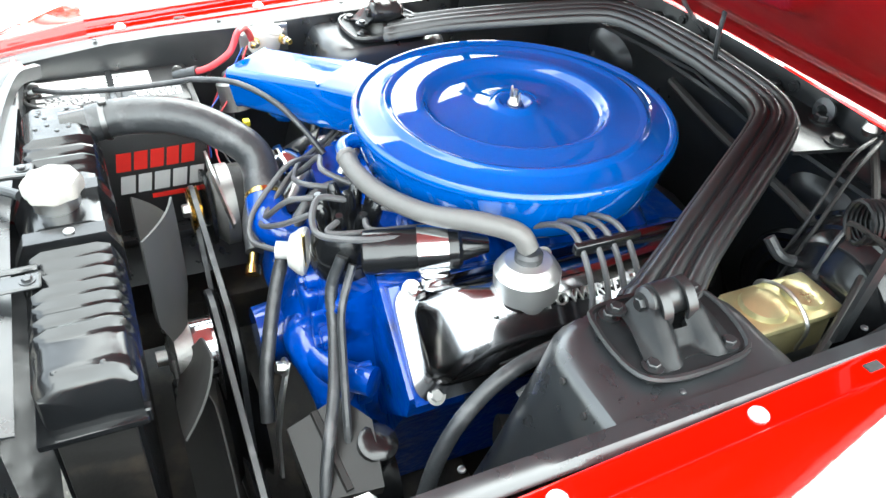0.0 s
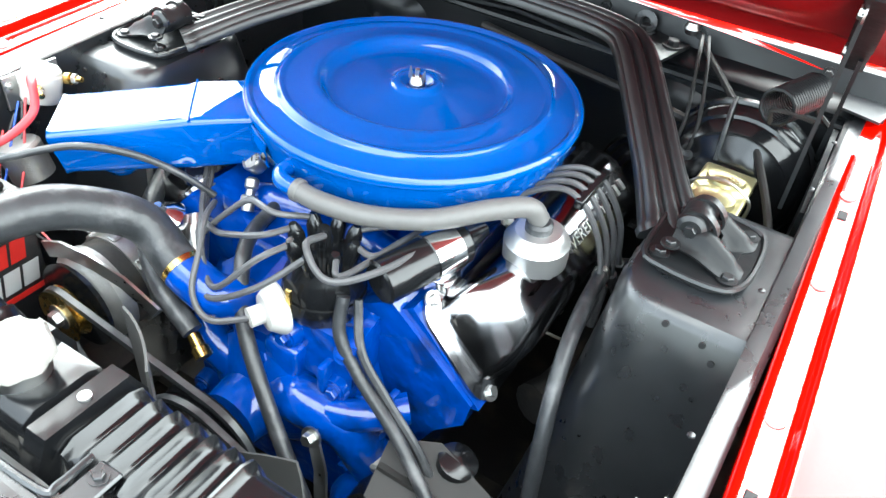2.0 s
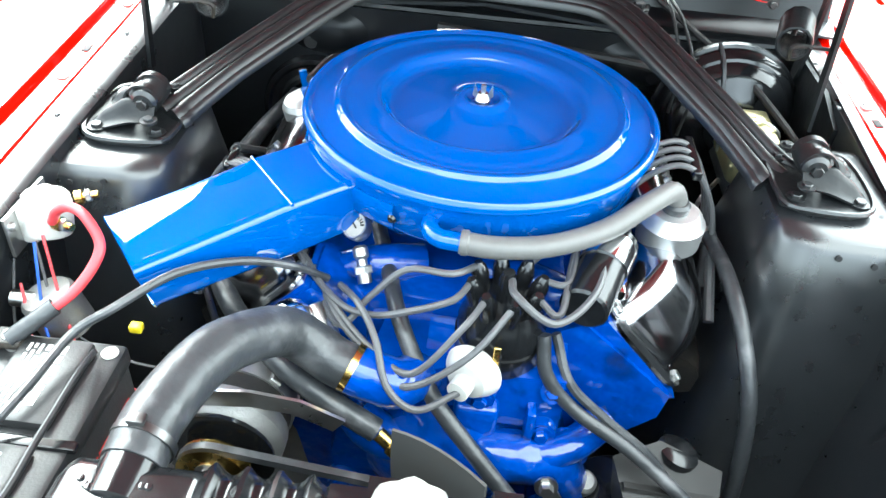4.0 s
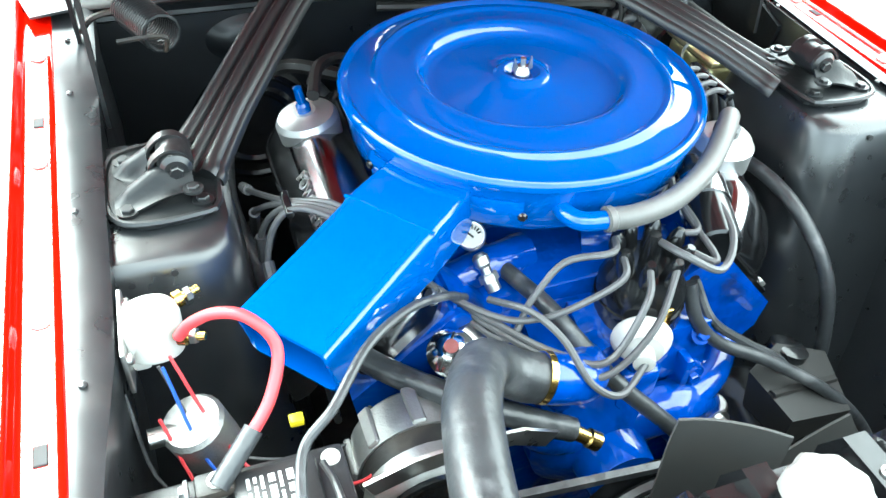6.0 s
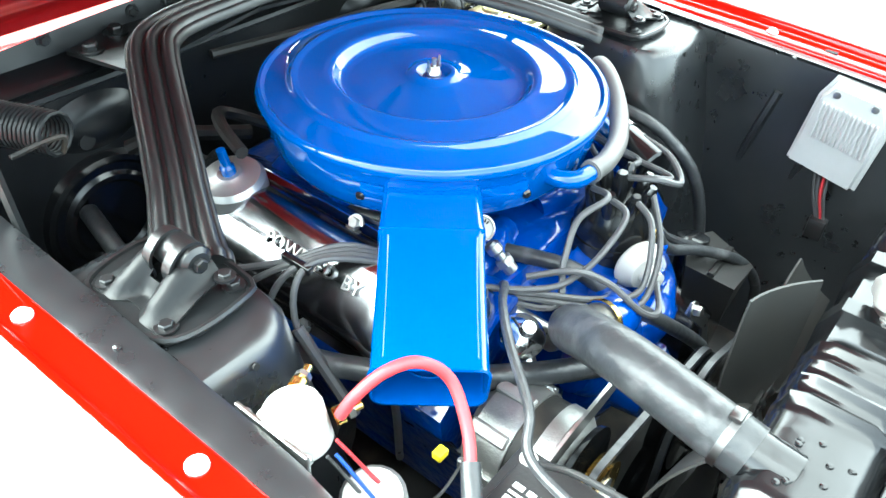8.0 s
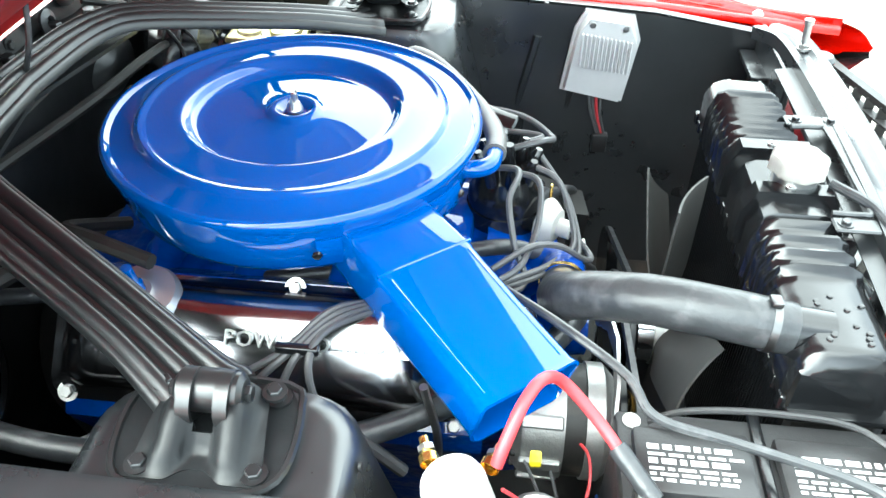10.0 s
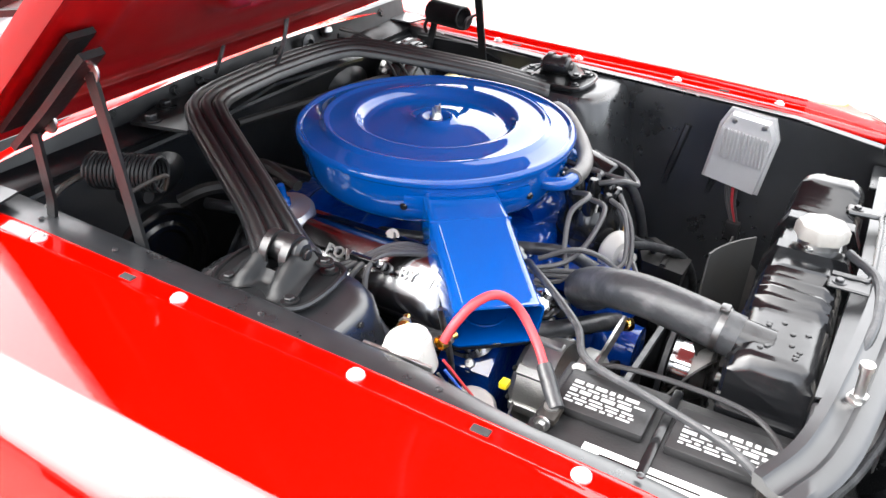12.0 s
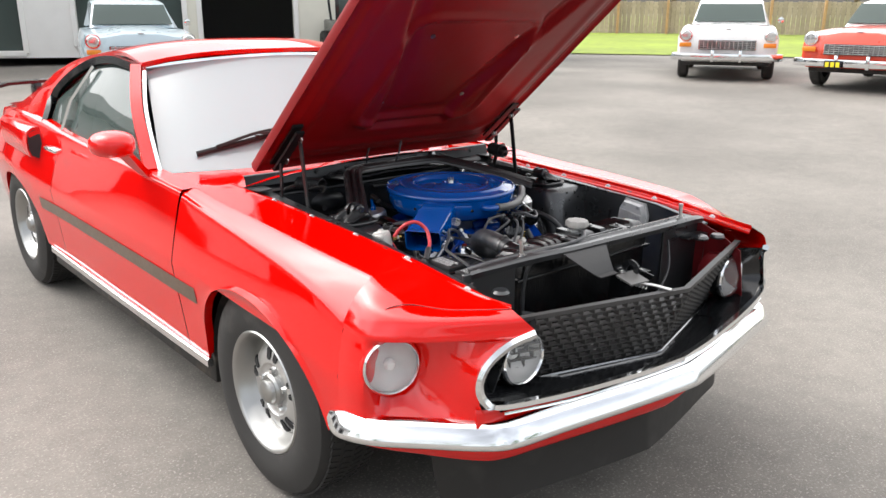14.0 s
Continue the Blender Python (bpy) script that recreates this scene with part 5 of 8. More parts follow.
part("latch_cheek", bevelled(plate([(0.735, 0.70), (0.80, 0.72), (0.845, 0.785), (0.745, 0.80)], 0.034, 0.038, axis="x"), 0.001), TRIM, support)
part("latch_cheek", bevelled(plate([(0.735, 0.70), (0.80, 0.72), (0.845, 0.785), (0.745, 0.80)], -0.040, -0.036, axis="x"), 0.001), TRIM, support)
for q in range(3):
    part("latch_bolt", bolt((-0.06 + 0.045 * q, 0.778 + 0.012 * (q % 2), 0.781 if q < 2 else 0.794), (0, 0, 1), 0.007, 0.006), STEEL, support)
part("horn_rim", lathe([(0.046, 0.0), (0.052, 0.002), (0.052, 0.010), (0.046, 0.012)], (-0.16, 0.74, 0.62), (0.2, 0.6, -0.5), 24), STEEL, support)
part("front_loom", tube([(0.34, 0.655, 0.70), (0.20, 0.70, 0.66), (0.05, 0.735, 0.655), (-0.08, 0.735, 0.66), (-0.16, 0.735, 0.63)], 0.0065, 8, 7), RUBBER, support, "black taped wire bundle")
part("front_loom", tube([(-0.36, 0.67, 0.80), (-0.30, 0.72, 0.72), (-0.20, 0.75, 0.66), (-0.16, 0.745, 0.63)], 0.004, 8, 6), RUBBER, support)
part("lower_tray", sheet([[(-0.60, 0.64, 0.47), (0, 0.66, 0.47), (0.60, 0.62, 0.47)], [(-0.62, 0.78, 0.49), (0, 0.84, 0.49), (0.62, 0.78, 0.49)]], thick=0.004), TRIM, support)
for side in (1, -1):
    # left panel gets the darkened red in place of real shade
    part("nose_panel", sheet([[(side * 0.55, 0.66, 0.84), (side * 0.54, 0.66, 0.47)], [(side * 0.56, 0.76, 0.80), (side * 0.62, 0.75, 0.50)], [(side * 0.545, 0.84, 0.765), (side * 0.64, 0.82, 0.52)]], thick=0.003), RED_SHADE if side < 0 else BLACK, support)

SEAT = BAY
# bay floor: crossmember, frame rails
under = thing("front_frame", "dark greasy frame rails and crossmember below the engine", "car frame")
for side in (1, -1):
    part("frame_rail", box(min(side * 0.36, side * 0.46), max(side * 0.36, side * 0.46), -0.46, 0.66, 0.26, 0.36, 0.01), DARK, under)
part("crossmember", box(-0.40, 0.40, 0.02, 0.16, 0.24, 0.33, 0.02), DARK, under)
part("splash_pan", box(-0.50, 0.50, -0.45, 0.62, 0.205, 0.215, 0), DARK, under)

# ---- engine ----
engine = thing("engine", "glossy blue V8 engine block with chrome valve covers", "engine")
blk = bmesh.new()
hull_prism([[(x, y, z) for x, z in ((-0.17, 0.34), (0.17, 0.34), (0.20, 0.50), (0.25, 0.60), (0.17, 0.74), (-0.17, 0.74), (-0.25, 0.60), (-0.20, 0.50))] for y in (0.17, -0.36)], blk)
part("block", bevelled(blk, 0.012), ENGINE_BLUE, engine, "blue cast block", angle=40)
part("bell_housing", lathe([(0.0, 0), (0.20, 0), (0.19, -0.06), (0.15, -0.12), (0, -0.12)], (0, -0.34, 0.52), (0, 1, 0), 24), DARK, engine)


def bank(side):
    """One cylinder bank: head, gasket rail and pressed chrome cover."""
    dz = 0.0 if side < 0 else 0.008
    dx = 0.0 if side < 0 else -0.018
    a = Vector((side * (0.196 + dx), 0, 0.783 + dz))
    b = Vector((side * (0.298 + dx), 0, 0.672 + dz))
    u = (b - a).normalized()
    n = Vector((-u.z * side, 0, u.x * side)) * 1.0
    if n.z < 0:
        n = -n
    w = (b - a).length

    def put(s, h, y):
        p = a + u * s + n * h
        return (p.x, y, p.z)
    head = bmesh.new()
    hull_prism([[put(-0.004, 0, y), put(w + 0.004, 0, y), put(w - 0.03, -0.07, y), put(-0.02, -0.10, y)] for y in (0.178, -0.300)], head)
    part("cylinder_head", bevelled(head, 0.008), ENGINE_BLUE, engine, "blue cylinder head")
    face = hull_prism([[(side * x, y, z + dz) for x, z in ((0.09, 0.62), (0.10, 0.745), (0.165, 0.785), (0.292, 0.676), (0.285, 0.635), (0.19, 0.54))] for y in (0.10, 0.184)])
    part("head_casting", bevelled(face, 0.010), ENGINE_BLUE, engine, "blue cast end of the cylinder head")
    cover = bmesh.new()
    secs = []
    # stacked outlines from the rail up to the crown
    for h, inset, yi in ((0.0, -0.004, -0.004), (0.006, -0.004, -0.004), (0.0085, 0.004, 0.006), (0.012, 0.012, 0.016), (0.022, 0.014, 0.020), (0.040, 0.016, 0.030), (0.054, 0.020, 0.042), (0.066, 0.026, 0.054), (0.075, 0.034, 0.066), (0.081, 0.044, 0.078), (0.084, 0.054, 0.090), (0.085, 0.062, 0.100)):
        ring = []
        y0, y1, s0, s1, r = -0.335 + yi, 0.172 - yi, inset * 0.62, w - inset, 0.028
        for cx, cy, a0 in ((s1 - r, y1 - r, 0), (s0 + r, y1 - r, 90), (s0 + r, y0 + r, 180), (s1 - r, y0 + r, 270)):
            for k in range(6):
                t = radians(a0 + 18 * k)
                ring.append(put(cx + r * math.cos(t), h, cy + r * math.sin(t)))
        secs.append(ring)
    hull_prism(secs, cover)
    vc = part("valve_cover", cover, COVERCHROME, engine, "chrome valve cover", angle=50)
    for s, y in ((0.004, 0.150), (w - 0.004, 0.150), (w - 0.002, -0.05), (w - 0.002, -0.2), (0.002, -0.05), (w - 0.004, -0.315)):
        part("cover_bolt", bolt(put(s, 0.007, y), n, 0.008, 0.007), STEEL, vc)
    return vc, put, n, w


vc_l, put_l, n_l, w_l = bank(-1)
vc_r, put_r, n_r, w_r = bank(1)


def lettering(words, at, along, up, height, depth, mat, parent, name="lettering", label=""):
    """Raised letters laid on a surface."""
    cu = bpy.data.curves.new("words", "FONT")
    cu.body, cu.size, cu.extrude, cu.resolution_u = words, height, depth, 2
    cu.align_x = "CENTER"
    tmp = new("words", cu)
    me = bpy.data.meshes.new_from_object(tmp)
    bpy.data.objects.remove(tmp)
    x, y = Vector(along).normalized(), Vector(up).normalized()
    m = Matrix((x, y, x.cross(y))).transposed().to_4x4()
    m.translation = at
    me.transform(m)
    bm = bmesh.new()
    bm.from_mesh(me)
    bpy.data.meshes.remove(me)
    return part(name, bm, mat, parent, label, smooth=False)


for vc, put, n, w, side in ((vc_l, put_l, n_l, w_l, -1), (vc_r, put_r, n_r, w_r, 1)):
    c = Vector(put(w * 0.40, 0.0855, 0))
    up = (Vector(put(0, 0, 0)) - Vector(put(w, 0, 0))).normalized()
    along = Vector((0, side, 0))
    sgn = side
    for word, off in (("POWERED", -0.045), ("BY", 0.042)):
        lettering(word, c + Vector((0, sgn * off + (0.0 if side > 0 else -0.10), 0)) - up * 0.009, along, up, 0.025, 0.0045, STEEL, vc, label="raised chrome letters")
    mark = bmesh.new()
    for k in range(4):
        q = c + Vector((0, sgn * (0.072 + 0.020 * k) + (0.0 if side > 0 else -0.10), 0))
        hull_prism([[q + up * s + Vector((0, d, 0)) + n * h for s, d in ((-0.009, 0.0), (0.009, 0.003), (0.009, 0.011), (-0.009, 0.008))] for h in (-0.002, 0.003)], mark)
    part("raised_mark", mark, STEEL, vc, "row of plain raised bars", smooth=False)

# breather cap on the driver's cover, vent cap on the passenger's
cap_l = thing("oil_breather", "chrome oil filler breather cap with hose grommet", "breather cap")
base = Vector((-0.277, 0.022, 0.802))
part("cap_body", lathe([(0.030, -0.05), (0.030, 0.0), (0.042, 0.004), (0.043, 0.036), (0.039, 0.040), (0.037, 0.046), (0.030, 0.052), (0.018, 0.053), (0, 0.053)], base, (0.02, 0.04, 1), 36), RIMSILVER, cap_l)
part("hose_grommet", lathe([(0.018, 0.050), (0.018, 0.062), (0.014, 0.066), (0, 0.066)], base, (0.02, 0.04, 1), 20), RUBBER, cap_l)
cap_r = thing("crankcase_breather", "bright breather cap with a blue crankcase valve", "breather cap")
base = Vector((0.246, -0.205, 0.790))
part("cap_body", lathe([(0.030, -0.04), (0.030, 0.0), (0.044, 0.004), (0.045, 0.036), (0.040, 0.044), (0.022, 0.046), (0.016, 0.050), (0, 0.050)], base, (0.2, 0, 0.98), 32), RIMSILVER, cap_r)
part("valve", lathe([(0.010, 0.046), (0.010, 0.060), (0.007, 0.064), (0.006, 0.088), (0, 0.090)], base, (0.2, 0, 0.98), 16), BLUE, cap_r, "blue plastic valve")

# intake manifold, front cover and water pump
intake = bmesh.new()
box(-0.15, 0.15, -0.30, 0.15, 0.70, 0.765, 0.012, 2, intake)
manifold_top = part("intake_manifold", intake, ENGINE_BLUE, engine, "blue cast intake manifold", angle=45)
for y in (-0.24, -0.12, 0.0, 0.10):
    for side in (1, -1):
        part("runner", tube([(side * 0.04, y * 0.8, 0.765), (side * 0.10, y, 0.770), (side * 0.165, y, 0.745)], 0.026, 12, 5), ENGINE_BLUE, manifold_top)
part("carburettor", box(-0.075, 0.075, -0.19, 0.01, 0.76, 0.83, 0.012), ALLOY, engine, "dull metal carburettor")
part("thermostat_neck", tube([(0.030, 0.215, 0.700), (0.032, 0.245, 0.725), (0.048, 0.270, 0.740), (0.075, 0.273, 0.750), (0.10, 0.271, 0.757)], 0.030, 18, 6), ENGINE_BLUE, engine, "blue thermostat housing")
part("neck_flange", bevelled(plate([(0.0, 0.16), (0.075, 0.16), (0.085, 0.22), (0.05, 0.255), (-0.005, 0.24)], 0.725, 0.742), 0.005), ENGINE_BLUE, engine)
cover = bmesh.new()
hull_prism([[(x, y, z) for x, z in o] for y, o in ((0.165, ((-0.16, 0.38), (0.13, 0.38), (0.15, 0.55), (0.13, 0.715), (-0.14, 0.72), (-0.18, 0.58))), (0.235, ((-0.15, 0.39), (0.12, 0.39), (0.135, 0.55), (0.11, 0.695), (-0.12, 0.70), (-0.165, 0.58))))], cover)
part("timing_cover", bevelled(cover, 0.012), ENGINE_BLUE, engine, "blue timing cover", angle=45)
pump = bmesh.new()
lathe([(0.0, 0), (0.095, 0), (0.095, 0.03), (0.07, 0.05), (0.05, 0.06), (0.045, 0.10), (0, 0.10)], (-0.01, 0.225, 0.585), (0, 1, 0), 28, pump)
tube([(-0.02, 0.25, 0.60), (-0.09, 0.265, 0.625), (-0.15, 0.25, 0.60), (-0.185, 0.235, 0.53)], 0.034, 14, 6, pump)
tube([(0.01, 0.25, 0.60), (0.07, 0.262, 0.635), (0.10, 0.25, 0.66)], 0.028, 14, 6, pump)
box(-0.075, -0.02, 0.23, 0.262, 0.63, 0.70, 0.008, 2, pump)
part("water_pump", pump, ENGINE_BLUE, engine, "blue water pump with curved inlet", angle=50)
for x, z in ((-0.13, 0.66), (0.095, 0.66), (-0.15, 0.52), (0.12, 0.50), (-0.05, 0.71), (-0.165, 0.63)):
    part("bolt_boss", lathe([(0, 0), (0.022, 0), (0.018, 0.022), (0, 0.022)], (x, 0.232, z), (0, 1, 0), 14), ENGINE_BLUE, engine)
for x, z in ((-0.13, 0.66), (0.095, 0.66), (-0.15, 0.52), (0.12, 0.50), (-0.05, 0.71), (-0.165, 0.63)):
    part("cover_bolt", bolt((x, 0.255, z), (0, 1, 0), 0.009, 0.008), ENGINE_BLUE, engine)
for x0, x1, z0, z1, y1 in ((-0.120, -0.108, 0.60, 0.70, 0.262), (-0.066, -0.056, 0.61, 0.70, 0.258), (0.030, 0.040, 0.60, 0.69, 0.256), (-0.200, -0.188, 0.58, 0.66, 0.222)):
    part("casting_rib", box(x0, x1, 0.20, y1, z0, z1, 0.004, 2), ENGINE_BLUE, engine, "cast stiffening rib")
part("water_crossover", tube([(-0.215, 0.205, 0.64), (-0.165, 0.248, 0.632), (-0.10, 0.268, 0.628), (-0.05, 0.268, 0.622)], 0.022, 14, 6), ENGINE_BLUE, engine, "blue cast water passage")
part("front_shoulder", bevelled(hull_prism([[(x, y, z) for y, z in ((0.17, 0.66), (0.245, 0.66), (0.235, 0.735), (0.17, 0.755))] for x in (-0.150, 0.020)]), 0.012), ENGINE_BLUE, engine, "sloping blue casting below the distributor", angle=45)
for x, y, z in ((-0.135, 0.240, 0.722), (0.005, 0.242, 0.718), (-0.185, 0.232, 0.60), (-0.02, 0.262, 0.66)):
    part("casting_bolt", bolt((x, y, z), (0, 0.8, 0.6), 0.009, 0.008), ENGINE_BLUE, engine)
part("fuel_pump", lathe([(0, 0), (0.045, 0), (0.05, 0.012), (0.05, 0.04), (0.035, 0.055), (0, 0.058)], (-0.17, 0.235, 0.46), (-0.5, 0.7, 0), 24), ENGINE_BLUE, engine)
pul = bmesh.new()
for y, r in ((0.363, 0.085), (0.382, 0.085)):
    lathe([(0, -0.008), (r, -0.008), (r - 0.012, 0.0), (r, 0.008), (0, 0.008)], (-0.01, y, 0.585), (0, 1, 0), 40, pul)
part("pump_pulley", pul, TRIM, engine, "black belt pulley")
crank = bmesh.new()
for y in (0.345, 0.363, 0.382):
    lathe([(0, -0.009), (0.092, -0.009), (0.078, 0.0), (0.092, 0.009), (0, 0.009)], (-0.01, y, 0.385), (0, 1, 0), 40, crank)
part("crank_pulley", crank, TRIM, engine, "black ribbed crank pulley")
for side in (1, -1):
    part("exhaust_manifold", tube([(side * 0.335, 0.07, 0.60), (side * 0.355, 0.0, 0.595), (side * 0.36, -0.2, 0.585), (side * 0.33, -0.34, 0.52)], 0.032, 12, 6), DARK, engine)
part("dipstick_tube", tube([(0.30, 0.13, 0.58), (0.315, 0.135, 0.70), (0.325, 0.12, 0.80)], 0.005, 8), STEEL, engine)

# fan with six blades, at rest
fan = thing("cooling_fan", "grey six-bladed fan with a bright spacer behind the radiator", "fan")
part("fan_hub", lathe([(0, -0.02), (0.050, -0.02), (0.052, 0.006), (0.03, 0.016), (0.012, 0.018), (0.012, 0.034), (0, 0.036)], (-0.01, 0.440, 0.585), (0, 1, 0), 24), ALLOY, fan)
part("spacer", lathe([(0, 0), (0.046, 0), (0.048, 0.003), (0.048, 0.041), (0.046, 0.044), (0, 0.044)], (-0.01, 0.378, 0.585), (0, 1, 0), 32), CHROME, fan, "bright metal spacer")
for k in range(6):
    a = 2 * math.pi * k / 6 + math.pi / 2
    rows = []
    for i in range(9):
        r = 0.046 + 0.204 * i / 8
        w = (0.022, 0.034, 0.047, 0.050, 0.051, 0.052, 0.053, 0.053, 0.052)[i]
        tilt = 0.60 - 0.08 * i / 8
        row = []
        for j in range(7):
            s = (-1 + j / 3) * w
            row.append((-0.01 + r * math.cos(a) - s * math.cos(tilt) * math.sin(a), 0.436 + s * math.sin(tilt) * 0.95 - 0.008 * (1 - (j / 3 - 1) ** 2), 0.585 + r * math.sin(a) + s * math.cos(tilt) * math.cos(a)))
        rows.append(row)
    blade = part("fan_blade", sheet(rows, thick=0.003), FANGREY, fan, "wide straight grey fan blade")
    arm = Vector((math.cos(a), 0, math.sin(a)))
    part("blade_arm", bevelled(moved(box(-0.014, 0.014, -0.003, 0.003, 0.02, 0.085, 0), Matrix.Translation((-0.01, 0.452, 0.585)) @ Matrix.Rotation(math.pi / 2 - a, 4, "Y")), 0.002), FANGREY, fan, "flat riveted blade arm")
    for d in (0.055, 0.076):
        part("blade_rivet", lathe([(0.006, 0), (0.004, 0.003), (0, 0.004)], Vector((-0.01, 0.455, 0.585)) + arm * d, (0, 1, 0), 10), STEEL, fan)

# belts


def belt(name, circles, y, label):
    """Rubber belt round two or three pulleys (x, z, radius)."""
    pts = []
    n = len(circles)
    for i in range(n):
        (x0, z0, r0), (x1, z1, r1) = circles[i], circles[(i + 1) % n]
        d = Vector((x1 - x0, 0, z1 - z0))
        L = d.length
        d.normalize()
        nrm = Vector((d.z, 0, -d.x))
        k = (r0 - r1) / L
        nn = nrm * math.sqrt(1 - k * k) + d * k
        pts.append((Vector((x0, y, z0)) + nn * r0, Vector((x1, y, z1)) + nn * r1))
    line = []
    for i in range(n):
        x, z, r = circles[i]
        c = Vector((x, y, z))
        a, b = pts[i - 1][1] - c, pts[i][0] - c
        a0, a1 = math.atan2(a.z, a.x), math.atan2(b.z, b.x)
        while a1 < a0 - 1e-6:
            a1 += 2 * math.pi
        if a1 - a0 > 1.7 * math.pi:
            a1 = a0
        for k in range(9):
            t = a0 + (a1 - a0) * k / 8
            line.append(c + Vector((math.cos(t), 0, math.sin(t))) * r)
    line.append(line[0])
    bm = sweep(line, [(-0.006, -0.004), (0.006, -0.004), (0.005, 0.004), (-0.005, 0.004)], (0, 1, 0), cap=False)
    return solo(name, bm, RUBBER, label, "belt", "drive belts")


belt("fan_belt", [(-0.01, 0.585, 0.082), (-0.01, 0.385, 0.088), (0.240, 0.668, 0.036)], 0.363, "black rubber belt round fan, crank and alternator pulleys")
belt("steering_pump_belt", [(-0.01, 0.585, 0.082), (-0.255, 0.50, 0.068), (-0.01, 0.385, 0.088)], 0.382, "black rubber belt to the power steering pump")

# power steering pump and its bracket on the driver's side
ps = thing("steering_pump", "black power steering pump with pressed bracket", "steering pump")
P0 = Vector((-0.255, 0, 0.50))
part("pump_body", lathe([(0, 0.20), (0.07, 0.20), (0.075, 0.22), (0.075, 0.30), (0.06, 0.315), (0, 0.318)], P0, (0, 1, 0), 28), TRIM, ps)
part("filler_neck", lathe([(0.022, 0), (0.022, 0.06), (0.027, 0.062), (0.027, 0.076), (0.020, 0.080), (0, 0.080)], (-0.29, 0.24, 0.56), (-0.25, -0.1, 1), 18), TRIM, ps)
part("pulley", lathe([(0, -0.009), (0.072, -0.009), (0.058, 0.0), (0.072, 0.009), (0, 0.009)], P0 + Vector((0, 0.382, 0)), (0, 1, 0), 36), TRIM, ps)
brk = hull_prism([[(-0.365, 0.245, 0.618), (-0.282, 0.232, 0.648), (-0.222, 0.258, 0.640), (-0.238, 0.335, 0.624), (-0.345, 0.330, 0.600)], [(-0.365, 0.248, 0.606), (-0.285, 0.238, 0.565), (-0.235, 0.262, 0.555), (-0.245, 0.328, 0.545), (-0.342, 0.328, 0.588)]])
part("bracket", bevelled(brk, 0.006), DULLBLACK, ps, "black folded steel bracket")
part("bracket_rib", sweep([(-0.350, 0.285, 0.611), (-0.232, 0.296, 0.634)], [(-0.006, 0), (0.006, 0), (0.004, 0.004), (-0.004, 0.004)]), DULLBLACK, ps)
part("tension_arm", sweep([(-0.135, 0.305, 0.640), (-0.165, 0.325, 0.600), (-0.172, 0.335, 0.540), (-0.205, 0.342, 0.485)], [(-0.010, -0.002), (0.010, -0.002), (0.010, 0.002), (-0.010, 0.002)], (0, 1, 0)), STEEL, ps, "bright adjusting arm")
part("arm_bolt", bolt((-0.140, 0.312, 0.636), (0, 1, 0.3), 0.009, 0.012), STEEL, ps)
part("filler_cap", lathe([(0, 0), (0.017, 0), (0.017, 0.012), (0.013, 0.016), (0, 0.016)], (-0.200, 0.245, 0.556), (0, 0.2, 1), 18), ALLOY, ps)

# alternator
alt = thing("alternator", "bare metal alternator with black fan and slotted arm", "alternator")
C = Vector((0.240, 0.028, 0.668))
part("case_rear", lathe([(0, 0.19), (0.055, 0.19), (0.066, 0.200), (0.070, 0.225), (0.070, 0.248), (0, 0.248)], C, (0, 1, 0), 32), ALLOY, alt, "cast metal rear case")
part("stator", lathe([(0, 0.248), (0.067, 0.248), (0.067, 0.272), (0, 0.272)], C, (0, 1, 0), 32), DARK, alt)
part("case_front", lathe([(0, 0.272), (0.070, 0.272), (0.070, 0.292), (0.055, 0.306), (0, 0.306)], C, (0, 1, 0), 32), ALLOY, alt)
part("fan_plate", lathe([(0, 0.309), (0.064, 0.309), (0.066, 0.316), (0, 0.316)], C, (0, 1, 0), 28), TRIM, alt)
part("pulley", lathe([(0, 0.326), (0.040, 0.326), (0.030, 0.335), (0.040, 0.344), (0, 0.344)], C, (0, 1, 0), 28), BRASS, alt, "yellow zinc pulley")
part("shaft_nut", bolt(C + Vector((0, 0.344, 0)), (0, 1, 0), 0.012, 0.012, True), STEEL, alt)
part("adjuster", sweep([(0.105, 0.320, 0.715), (0.15, 0.328, 0.748), (0.20, 0.332, 0.758), (0.26, 0.330, 0.748), (0.31, 0.325, 0.722)], [(-0.012, -0.002), (0.012, -0.002), (0.012, 0.002), (-0.012, 0.002)], (0, 1, 0)), STEEL, alt, "bright slotted adjusting arm")
for k in range(8):
    a = 2 * math.pi * k / 8
    # slot is a dark bar, coloured like the shade within
    part("vent_slot", moved(box(-0.016, 0.016, -0.008, 0.0, -0.004, 0.004, 0.002, 1), Matrix.Translation(C + Vector((0, 0.196, 0))) @ Matrix.Rotation(-a, 4, "Y") @ Matrix.Translation((0.045, 0, 0))), INTERIOR, alt)
    part("case_fin", moved(box(0.066, 0.074, 0.198, 0.246, -0.008, 0.008, 0.002, 1), Matrix.Translation(C) @ Matrix.Rotation(-a, 4, "Y")), ALLOY, alt)

# ---- air cleaner ----
AC = Vector((-0.013, -0.087, 0.0))
ac = thing("air_cleaner", "large round blue air cleaner with a long intake snorkel", "air cleaner")
